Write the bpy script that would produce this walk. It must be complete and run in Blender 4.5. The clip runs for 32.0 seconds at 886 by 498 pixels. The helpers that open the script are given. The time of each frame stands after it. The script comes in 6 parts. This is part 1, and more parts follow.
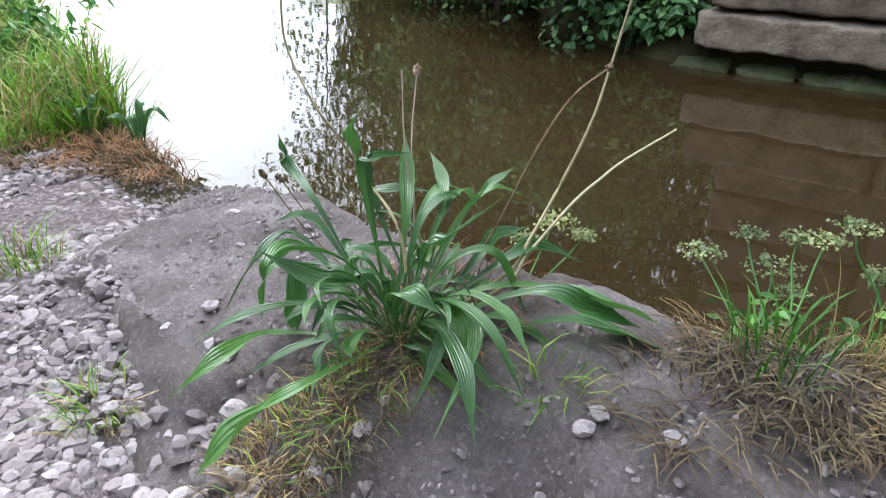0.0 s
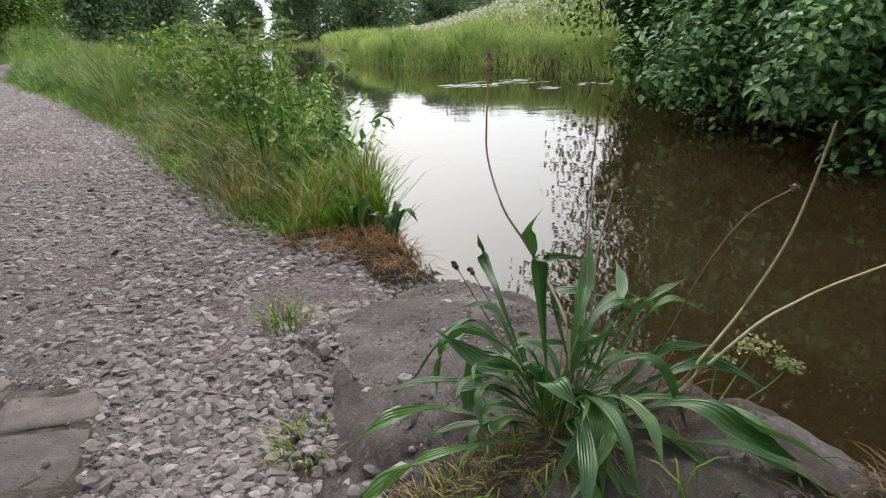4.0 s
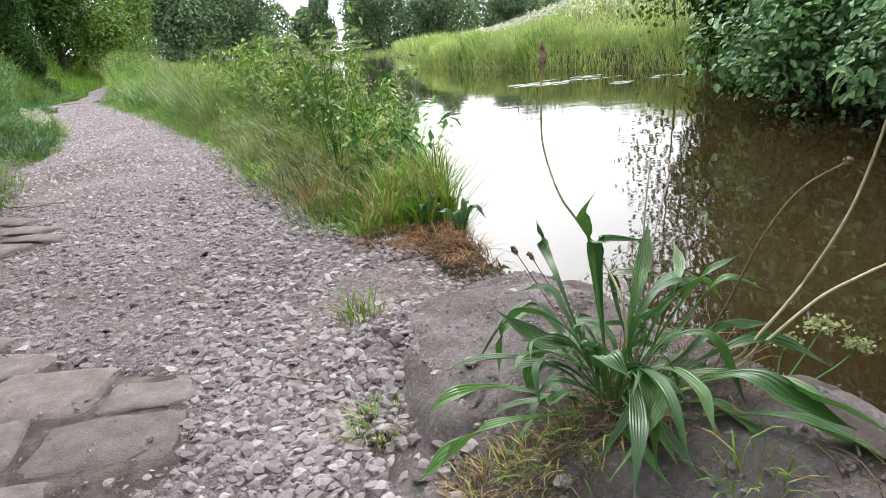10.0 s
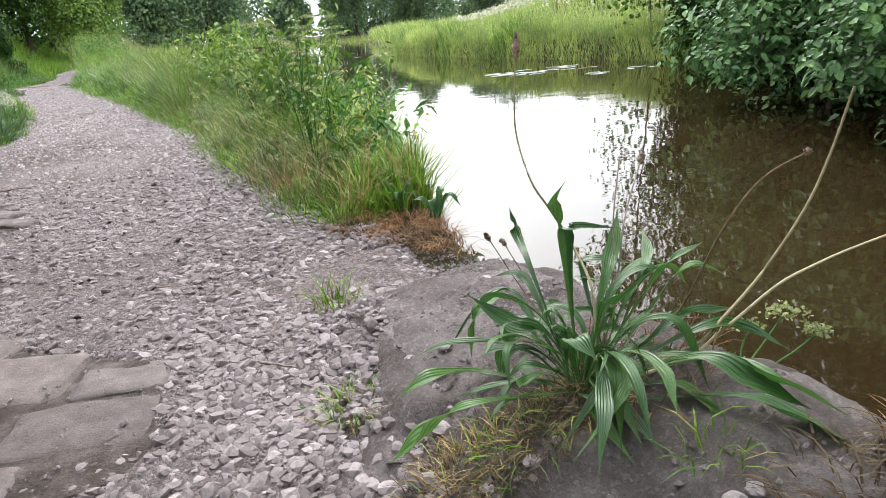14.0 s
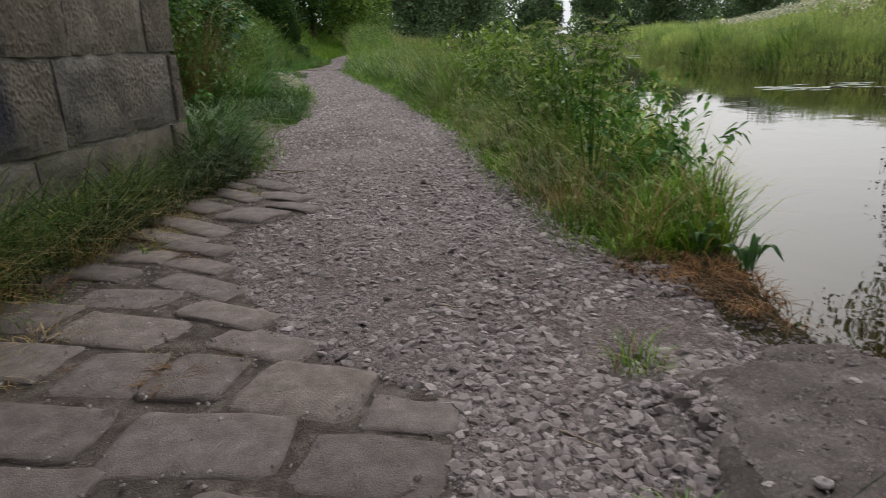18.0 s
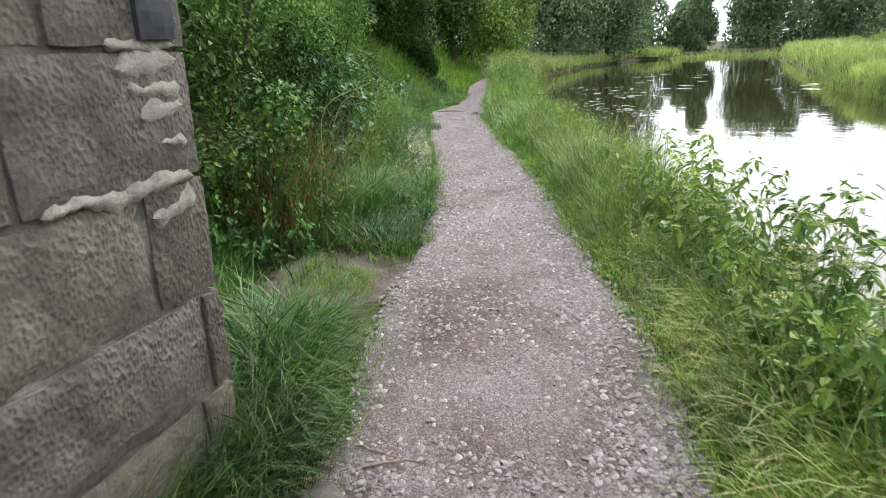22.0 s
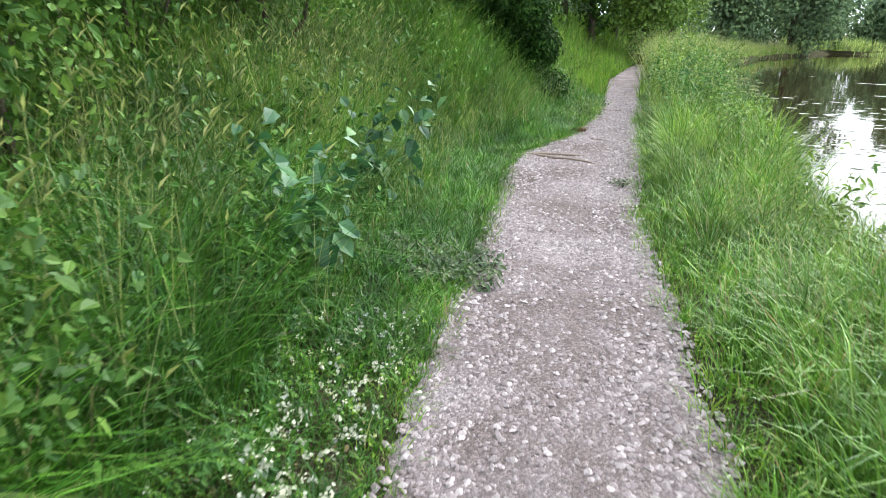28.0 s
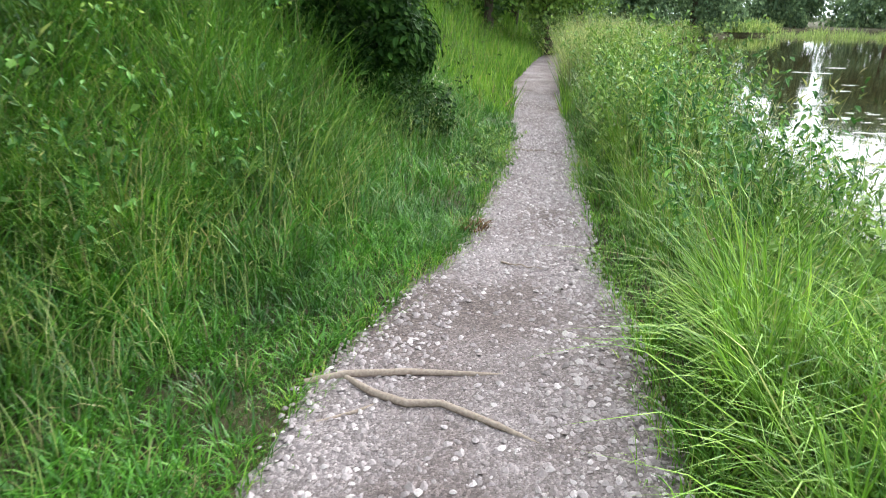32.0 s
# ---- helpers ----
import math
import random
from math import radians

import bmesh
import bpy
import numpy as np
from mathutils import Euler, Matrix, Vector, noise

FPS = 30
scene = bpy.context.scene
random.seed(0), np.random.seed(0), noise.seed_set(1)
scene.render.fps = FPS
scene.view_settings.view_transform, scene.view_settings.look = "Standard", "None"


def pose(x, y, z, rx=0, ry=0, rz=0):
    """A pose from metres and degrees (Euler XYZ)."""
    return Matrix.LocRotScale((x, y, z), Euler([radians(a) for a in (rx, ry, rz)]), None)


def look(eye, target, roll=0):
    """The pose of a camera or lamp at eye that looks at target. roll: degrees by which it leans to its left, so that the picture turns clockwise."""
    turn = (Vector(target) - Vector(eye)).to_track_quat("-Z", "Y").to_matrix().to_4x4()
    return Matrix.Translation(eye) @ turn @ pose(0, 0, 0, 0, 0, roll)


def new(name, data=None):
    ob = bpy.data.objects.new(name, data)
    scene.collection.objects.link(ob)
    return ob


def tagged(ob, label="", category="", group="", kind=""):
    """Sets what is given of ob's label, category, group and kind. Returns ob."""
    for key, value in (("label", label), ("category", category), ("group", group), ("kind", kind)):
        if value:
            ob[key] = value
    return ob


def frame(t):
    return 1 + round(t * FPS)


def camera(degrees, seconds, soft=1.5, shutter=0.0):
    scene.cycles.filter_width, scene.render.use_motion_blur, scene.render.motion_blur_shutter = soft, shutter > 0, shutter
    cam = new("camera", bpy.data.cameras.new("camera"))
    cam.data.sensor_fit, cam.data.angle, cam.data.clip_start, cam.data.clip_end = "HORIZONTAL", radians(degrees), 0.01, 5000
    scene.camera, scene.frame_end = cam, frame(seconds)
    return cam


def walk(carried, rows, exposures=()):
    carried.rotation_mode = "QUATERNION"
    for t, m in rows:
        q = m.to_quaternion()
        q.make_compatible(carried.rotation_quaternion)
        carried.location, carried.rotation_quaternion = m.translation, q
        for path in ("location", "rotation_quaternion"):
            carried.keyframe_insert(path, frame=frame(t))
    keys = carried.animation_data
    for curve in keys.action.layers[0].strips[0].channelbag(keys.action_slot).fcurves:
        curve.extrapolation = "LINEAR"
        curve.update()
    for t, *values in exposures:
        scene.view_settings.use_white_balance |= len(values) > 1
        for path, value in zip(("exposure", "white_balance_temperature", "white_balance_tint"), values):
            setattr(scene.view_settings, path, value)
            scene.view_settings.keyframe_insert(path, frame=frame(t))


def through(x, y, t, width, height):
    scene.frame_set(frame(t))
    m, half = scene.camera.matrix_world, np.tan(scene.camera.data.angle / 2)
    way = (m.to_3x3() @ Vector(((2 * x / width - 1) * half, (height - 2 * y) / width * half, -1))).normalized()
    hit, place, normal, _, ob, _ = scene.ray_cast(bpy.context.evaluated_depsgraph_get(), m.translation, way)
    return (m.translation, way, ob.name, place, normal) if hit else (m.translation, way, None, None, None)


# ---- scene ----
cam = camera(67.97, 32.0, soft=0.7, shutter=0.25)
# seconds, place, heading, tilt, lean
ROWS = [
    (0.0, -0.013, 0.349, 0.824, -56.73, -28.17, -0.87),
    (0.5, -0.015, 0.343, 0.832, -55.35, -23.82, -0.25),
    (1.0, -0.019, 0.333, 0.837, -53.90, -20.57, 0.10),
    (1.5, -0.022, 0.324, 0.838, -53.35, -20.16, 0.11),
    (2.0, -0.025, 0.302, 0.838, -50.46, -19.75, 0.59),
    (2.5, -0.016, 0.265, 0.839, -46.67, -19.89, 0.63),
    (3.0, -0.004, 0.233, 0.839, -42.55, -19.47, 0.06),
    (3.5, 0.002, 0.205, 0.841, -39.25, -19.08, 0.62),
    (4.0, 0.012, 0.187, 0.834, -34.10, -18.18, 1.89),
    (4.5, 0.006, 0.166, 0.836, -30.45, -16.91, 2.23),
    (6.5, -0.000, 0.119, 0.825, -27.54, -18.84, 4.11),
    (7.0, 0.000, 0.118, 0.824, -27.45, -19.33, 4.81),
    (7.5, -0.002, 0.115, 0.825, -27.39, -19.01, 4.62),
    (8.0, -0.001, 0.116, 0.825, -27.27, -18.72, 4.99),
    (8.5, -0.004, 0.113, 0.825, -27.62, -18.70, 5.27),
    (9.0, -0.006, 0.110, 0.830, -27.75, -18.94, 5.18),
    (9.5, -0.004, 0.111, 0.827, -27.78, -19.07, 5.23),
    (10.0, -0.004, 0.111, 0.824, -28.32, -17.61, 5.24),
    (10.5, -0.012, 0.100, 0.824, -28.51, -16.33, 5.32),
    (11.0, -0.016, 0.094, 0.824, -28.40, -16.19, 5.65),
    (11.5, -0.014, 0.091, 0.824, -28.28, -16.94, 5.35),
    (12.0, -0.012, 0.092, 0.824, -28.82, -17.80, 6.04),
    (12.5, -0.010, 0.094, 0.824, -28.27, -18.07, 5.29),
    (13.0, -0.014, 0.094, 0.824, -28.28, -17.99, 4.54),
    (13.5, -0.013, 0.093, 0.824, -28.70, -18.21, 4.58),
    (14.0, -0.010, 0.092, 0.824, -30.22, -18.73, 4.28),
    (14.5, -0.012, 0.092, 0.824, -30.63, -19.03, 3.62),
    (16.5, -0.027, 0.215, 0.845, -29.09, -21.34, 1.51),
    (17.0, -0.050, 0.297, 0.856, -24.78, -20.60, 1.05),
    (17.5, -0.097, 0.376, 0.866, -17.61, -19.27, 1.79),
    (18.0, -0.163, 0.450, 0.890, -10.00, -17.80, 2.00),
    (18.5, -0.231, 0.527, 0.958, -3.19, -17.72, 3.20),
    (19.0, -0.262, 0.606, 1.261, -0.35, -19.38, 4.66),
    (19.5, -0.254, 0.690, 1.575, -0.50, -18.93, 3.04),
    (20.0, -0.223, 0.807, 1.762, -2.28, -21.07, 2.04),
    (20.5, -0.187, 1.032, 1.796, -2.02, -21.45, 2.66),
    (21.0, -0.093, 1.461, 1.792, 2.42, -17.12, 1.80),
    (21.5, -0.072, 1.992, 1.784, -0.12, -14.81, 0.46),
    (22.0, -0.046, 2.617, 1.774, 1.58, -16.65, 2.36),
    (22.5, 0.064, 3.408, 1.767, 5.47, -17.65, 0.39),
    (23.0, 0.077, 4.291, 1.764, 3.79, -15.71, 0.75),
    (23.5, 0.107, 5.266, 1.761, 7.67, -14.74, -2.15),
    (24.0, 0.133, 6.345, 1.758, 11.37, -15.07, 0.41),
    (24.5, 0.102, 7.520, 1.757, 12.35, -14.45, -0.28),
    (25.0, 0.059, 8.645, 1.756, 15.05, -15.02, -0.00),
    (25.5, 0.037, 9.658, 1.754, 10.76, -15.56, 1.45),
    (26.0, 0.071, 10.640, 1.753, 11.82, -14.64, 0.80),
    (26.5, 0.053, 11.628, 1.752, 10.21, -13.68, -0.20),
    (28.5, -0.124, 15.052, 1.735, 13.57, -20.02, -1.84),
    (29.0, -0.166, 15.950, 1.734, 11.49, -18.84, -1.69),
    (29.5, -0.245, 16.825, 1.732, 12.04, -18.21, -2.36),
    (30.0, -0.347, 17.661, 1.730, 6.81, -19.96, 0.02),
    (30.5, -0.402, 18.516, 1.727, 8.12, -19.95, 0.30),
    (31.0, -0.351, 19.397, 1.726, 7.21, -18.96, -2.46),
    (31.5, -0.265, 20.100, 1.723, 6.71, -16.98, -2.58),
    (32.0, -0.178, 20.709, 1.723, 4.66, -19.97, -0.92),
]
EXPOSURES = [(0.0, 1.25, 5900, 9), (0.4, 1.0, 5900, 9), (1.0, 0.98, 5950, 9), (2.0, 0.8, 6300, 10), (3.0, 0.45, 6500, 10), (4.5, 0.25, 6700, 11), (6.5, -0.1, 6600, 10), (7.0, 0.0, 6600, 10), (7.2, 0.45, 6600, 10), (7.6, 0.8, 6600, 10), (8.0, 0.9, 6500, 10),
             (14.5, 1.0, 6500, 10), (17.0, 0.8, 6700, 10), (17.5, -0.2, 6800, 10), (18.0, -0.35, 6800, 10), (18.5, 0.3, 6950, 8), (19.0, 0.9, 6500, 10), (20.0, 0.43, 6450, 9), (20.5, 0.35, 6450, 9), (21.0, 0.32, 6500, 10), (21.5, 0.6, 6500, 10), (22.0, 0.74, 6500, 10),
             (23.0, 0.58, 6500, 10), (24.0, 0.95, 6450, 10), (25.0, 1.2, 6400, 9), (26.5, 1.05, 6350, 9), (29.0, 1.1, 6250, 6), (30.0, 0.98, 6250, 5), (32.0, 1.15, 6300, 5)]
walk(cam, [(t, pose(x, y, z, 90 + tilt, lean, turn)) for t, x, y, z, turn, tilt, lean in ROWS], EXPOSURES)

# ---- light ----
SUN_UP, SUN_TURN = radians(42), radians(24)
world = bpy.data.worlds.new("overcast_sky")
scene.world = world
world.use_nodes = True
wn = world.node_tree.nodes
wl = world.node_tree.links
sky = wn.new("ShaderNodeTexSky")
sky.sky_type = "NISHITA"
sky.sun_disc = False
sky.sun_elevation, sky.sun_rotation = SUN_UP, SUN_TURN
sky.air_density, sky.dust_density = 1.0, 9.0
hsv = wn.new("ShaderNodeHueSaturation")
hsv.inputs["Saturation"].default_value = 0.3
wl.new(sky.outputs[0], hsv.inputs["Color"])
cloud = wn.new("ShaderNodeMix")
cloud.data_type = "RGBA"
cloud.inputs["Factor"].default_value = 0.6
wl.new(hsv.outputs[0], cloud.inputs["A"])
cloud.inputs["B"].default_value = (11.0, 11.8, 12.8, 1)
wl.new(cloud.outputs["Result"], wn["Background"].inputs["Color"])
wn["Background"].inputs["Strength"].default_value = 0.15
sun_data = bpy.data.lights.new("sun", "SUN")
sun_data.energy, sun_data.angle, sun_data.color = 0.9, radians(40), (1.0, 0.98, 0.96)
sun = new("sun", sun_data)
sun_dir = Vector((math.sin(SUN_TURN) * math.cos(SUN_UP), math.cos(SUN_TURN) * math.cos(SUN_UP), math.sin(SUN_UP)))
sun.matrix_world = look(sun_dir * 50, (0, 0, 0))


# ---- materials ----
def mat(name, rough=0.8, spec=0.3):
    m = bpy.data.materials.new(name)
    m.use_nodes = True
    b = m.node_tree.nodes["Principled BSDF"]
    b.inputs["Roughness"].default_value = rough
    b.inputs["Specular IOR Level"].default_value = spec
    return m, m.node_tree.nodes, m.node_tree.links, b


def noise_node(n, l, scale, detail=6, rough=0.6, vec=None, dist=0.0):
    t = n.new("ShaderNodeTexNoise")
    t.inputs["Scale"].default_value, t.inputs["Detail"].default_value = scale, detail
    t.inputs["Roughness"].default_value, t.inputs["Distortion"].default_value = rough, dist
    if vec is None:
        vec = n.new("ShaderNodeTexCoord").outputs["Object"]
    l.new(vec, t.inputs["Vector"])
    return t.outputs["Fac"]


def ramp(n, l, fac, *stops):
    r = n.new("ShaderNodeValToRGB")
    e = r.color_ramp.elements
    while len(e) < len(stops):
        e.new(0.5)
    for el, (p, c) in zip(e, stops):
        el.position, el.color = p, (*c, 1)
    l.new(fac, r.inputs["Fac"])
    return r.outputs["Color"]


def mix(n, l, kind, fac, a, b):
    m = n.new("ShaderNodeMix")
    m.data_type, m.blend_type = "RGBA", kind
    for sock, v in ((m.inputs["Factor"], fac), (m.inputs["A"], a), (m.inputs["B"], b)):
        if isinstance(v, (int, float)):
            sock.default_value = v
        elif isinstance(v, tuple):
            sock.default_value = (*v, 1)
        else:
            l.new(v, sock)
    return m.outputs["Result"]


def bump(n, l, b, height, strength=0.5, distance=0.01):
    u = n.new("ShaderNodeBump")
    u.inputs["Strength"].default_value, u.inputs["Distance"].default_value = strength, distance
    l.new(height, u.inputs["Height"])
    l.new(u.outputs["Normal"], b.inputs["Normal"])


def stone_mat(name, dark, mid, light, scale=6.0, grain=60.0, relief=0.012, pits=0.0, rough=0.9, spread=0.5, moss=0.0):
    m, n, l, b = mat(name, rough, 0.25)
    big = noise_node(n, l, scale)
    fine = noise_node(n, l, grain, 8, 0.7)
    c = ramp(n, l, big, (0.3, dark), (0.5, mid), (0.72, light))
    c = mix(n, l, "OVERLAY", 0.55, c, ramp(n, l, fine, (0.25, (0.2, 0.2, 0.2)), (0.75, (0.8, 0.8, 0.8))))
    info = n.new("ShaderNodeObjectInfo")
    c = mix(n, l, "MULTIPLY", 1.0, c, ramp(n, l, info.outputs["Random"], (0.0, (1 - spread,) * 3), (0.4, (0.9, 0.85, 0.79)) if pits else (0.5, (1 - spread / 2,) * 3), (0.7, (0.8, 0.8, 0.84)) if pits else (0.75, (1 - spread / 4,) * 3), (1.0, (1.0, 0.98, 0.95))))
    if moss:
        mo = ramp(n, l, noise_node(n, l, 2.6, 5), (0.62 - moss, (0, 0, 0)), (0.7, (1, 1, 1)))
        c = mix(n, l, "MIX", mo, c, (0.055, 0.07, 0.025))
    if pits:
        c = mix(n, l, "MIX", mix(n, l, "MULTIPLY", 1.0, ramp(n, l, noise_node(n, l, 1.1, 5, 0.6), (0.45, (0, 0, 0)), (0.7, (1, 1, 1))), (0.36, 0.36, 0.36)), c, (0.19, 0.15, 0.11))
        c = mix(n, l, "MIX", mix(n, l, "MULTIPLY", 1.0, ramp(n, l, noise_node(n, l, 4.5, 7, 0.7), (0.6, (0, 0, 0)), (0.68, (1, 1, 1))), (0.55, 0.55, 0.55)), c, (0.36, 0.34, 0.31))
        sep = n.new("ShaderNodeSeparateXYZ")
        l.new(n.new("ShaderNodeNewGeometry").outputs["Position"], sep.inputs[0])
        off = n.new("ShaderNodeMath")
        off.operation = "MULTIPLY_ADD"
        off.inputs[1].default_value = 0.22
        l.new(noise_node(n, l, 5.0, 5, 0.7), off.inputs[0])
        l.new(sep.outputs["Y"], off.inputs[2])
        fac = n.new("ShaderNodeMapRange")
        fac.inputs["From Min"].default_value, fac.inputs["From Max"].default_value = 3.0, 5.0
        l.new(off.outputs[0], fac.inputs["Value"])
        high = n.new("ShaderNodeMapRange")
        high.inputs["From Min"].default_value, high.inputs["From Max"].default_value = 0.42, 0.62
        high.inputs["To Min"].default_value = 0.3
        l.new(sep.outputs["Z"], high.inputs["Value"])
        tar = ramp(n, l, fac.outputs["Result"], (0.0, (0.75, 0.75, 0.75)), (0.17, (0.6, 0.6, 0.6)), (0.22, (0.97, 0.97, 0.97)), (0.37, (0.97, 0.97, 0.97)), (0.42, (0, 0, 0)))
        c = mix(n, l, "MIX", mix(n, l, "MULTIPLY", 1.0, tar, high.outputs["Result"]), c, (0.026, 0.03, 0.046))
    l.new(c, b.inputs["Base Color"])
    h = fine
    if pits:
        warp = n.new("ShaderNodeMapping")
        warp.inputs["Rotation"].default_value = (0, 0.5, 0)
        warp.inputs["Scale"].default_value = (1.15, 1.0, 0.75)
        shift = n.new("ShaderNodeVectorMath")
        shift.operation = "MULTIPLY_ADD"
        shift.inputs[1].default_value = (0.03, 0.03, 0.03)
        tc = n.new("ShaderNodeTexCoord").outputs["Object"]
        wob = n.new("ShaderNodeTexNoise")
        wob.inputs["Scale"].default_value = 14
        l.new(tc, wob.inputs["Vector"])
        l.new(wob.outputs["Color"], shift.inputs[0])
        l.new(tc, shift.inputs[2])
        l.new(shift.outputs[0], warp.inputs["Vector"])
        v = n.new("ShaderNodeTexVoronoi")
        v.feature = "SMOOTH_F1"
        v.inputs["Scale"].default_value = pits
        v.inputs["Smoothness"].default_value = 0.35
        l.new(warp.outputs[0], v.inputs["Vector"])
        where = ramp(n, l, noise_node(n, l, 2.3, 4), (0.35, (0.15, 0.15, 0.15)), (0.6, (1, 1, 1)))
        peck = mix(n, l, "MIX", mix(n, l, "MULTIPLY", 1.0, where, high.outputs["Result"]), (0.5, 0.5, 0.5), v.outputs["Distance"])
        mm = n.new("ShaderNodeMath")
        mm.operation = "MULTIPLY_ADD"
        mm.inputs[1].default_value = 0.55
        l.new(fine, mm.inputs[0])
        l.new(peck, mm.inputs[2])
        h = mm.outputs[0]
        # Relief shading put into the colour: pecked hollows darker, ridges lighter.
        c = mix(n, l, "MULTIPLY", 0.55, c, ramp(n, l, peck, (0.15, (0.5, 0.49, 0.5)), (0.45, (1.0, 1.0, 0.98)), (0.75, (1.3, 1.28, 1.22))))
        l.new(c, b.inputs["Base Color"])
    bump(n, l, b, h, 0.9, relief)
    return m


def leaf_mat(name, dark, mid, light, rough=0.5, spec=0.35, through=0.35, ageing=None):
    """Leaf or grass: each blade or leaf takes its own shade; light passes through in part."""
    m, n, l, b = mat(name, rough, spec)
    g = n.new("ShaderNodeNewGeometry")
    stops = [(0.0, dark), (0.55, mid), (0.93, light)]
    if ageing:
        stops.append((0.97, ageing))
    c = ramp(n, l, g.outputs["Random Per Island"], *stops)
    patch = noise_node(n, l, 0.9, 3)
    c = mix(n, l, "MULTIPLY", 1.0, c, ramp(n, l, patch, (0.32, (0.52, 0.57, 0.58)), (0.68, (1.3, 1.24, 1.02))))
    c = mix(n, l, "MULTIPLY", 1.0, c, ramp(n, l, noise_node(n, l, 5.0, 2), (0.36, (0.62, 0.67, 0.7)), (0.64, (1.26, 1.2, 1.1))))
    l.new(c, b.inputs["Base Color"])
    t = n.new("ShaderNodeBsdfTranslucent")
    l.new(c, t.inputs["Color"])
    s = n.new("ShaderNodeMixShader")
    s.inputs[0].default_value = through * 0.6
    l.new(b.outputs[0], s.inputs[1])
    l.new(t.outputs[0], s.inputs[2])
    l.new(s.outputs[0], n["Material Output"].inputs["Surface"])
    return m


def soil_mat():
    m, n, l, b = mat("soil", 0.95, 0.15)
    c = ramp(n, l, noise_node(n, l, 1.4), (0.3, (0.035, 0.03, 0.016)), (0.55, (0.06, 0.055, 0.026)), (0.75, (0.09, 0.075, 0.045)))
    fine = noise_node(n, l, 45, 8, 0.7)
    l.new(mix(n, l, "OVERLAY", 0.6, c, fine), b.inputs["Base Color"])
    bump(n, l, b, fine, 0.8, 0.03)
    return m


def gravel_mat():
    m, n, l, b = mat("trodden_gravel", 0.92, 0.2)
    v = n.new("ShaderNodeTexVoronoi")
    v.inputs["Scale"].default_value = 85
    l.new(n.new("ShaderNodeTexCoord").outputs["Object"], v.inputs["Vector"])
    big = noise_node(n, l, 0.8, 6, 0.65, dist=0.4)
    c = ramp(n, l, big, (0.30, (0.125, 0.097, 0.088)), (0.45, (0.205, 0.167, 0.162)), (0.6, (0.295, 0.252, 0.252)), (0.74, (0.37, 0.326, 0.33)))
    bright = ramp(n, l, v.outputs["Color"], (0.15, (0.3, 0.29, 0.29)), (0.5, (0.46, 0.45, 0.45)), (0.9, (0.88, 0.86, 0.86)))
    c = mix(n, l, "OVERLAY", 0.75, c, bright)
    fine = noise_node(n, l, 210, 6, 0.75)
    l.new(mix(n, l, "OVERLAY", 0.75, c, fine), b.inputs["Base Color"])
    mm = n.new("ShaderNodeMath")
    mm.operation = "SUBTRACT"
    l.new(fine, mm.inputs[0])
    l.new(v.outputs["Distance"], mm.inputs[1])
    bump(n, l, b, mm.outputs[0], 1.0, 0.012)
    return m


def dirt_mat(name="packed_dirt", tint=(1.0, 1.0, 1.0)):
    m, n, l, b = mat(name, 0.95, 0.15)
    c = ramp(n, l, noise_node(n, l, 5.0, 7, 0.65, dist=0.6), (0.28, (0.095, 0.077, 0.07)), (0.44, (0.185, 0.158, 0.15)), (0.56, (0.255, 0.222, 0.214)), (0.72, (0.36, 0.322, 0.315)))
    v = n.new("ShaderNodeTexVoronoi")
    v.inputs["Scale"].default_value = 140
    l.new(n.new("ShaderNodeTexCoord").outputs["Object"], v.inputs["Vector"])
    grit = ramp(n, l, v.outputs["Color"], (0.1, (0.36, 0.35, 0.35)), (0.7, (0.5, 0.49, 0.49)), (0.95, (0.8, 0.78, 0.77)))
    c = mix(n, l, "OVERLAY", 0.6, c, grit)
    fine = noise_node(n, l, 260, 8, 0.8)
    l.new(mix(n, l, "MULTIPLY", 1.0, mix(n, l, "OVERLAY", 0.8, c, fine), tint), b.inputs["Base Color"])
    mid = noise_node(n, l, 62, 8, 0.8)
    mm = n.new("ShaderNodeMath")
    mm.operation = "MULTIPLY_ADD"
    mm.inputs[1].default_value = 0.35
    l.new(fine, mm.inputs[0])
    l.new(mid, mm.inputs[2])
    bump(n, l, b, mm.outputs[0], 1.0, 0.016)
    return m


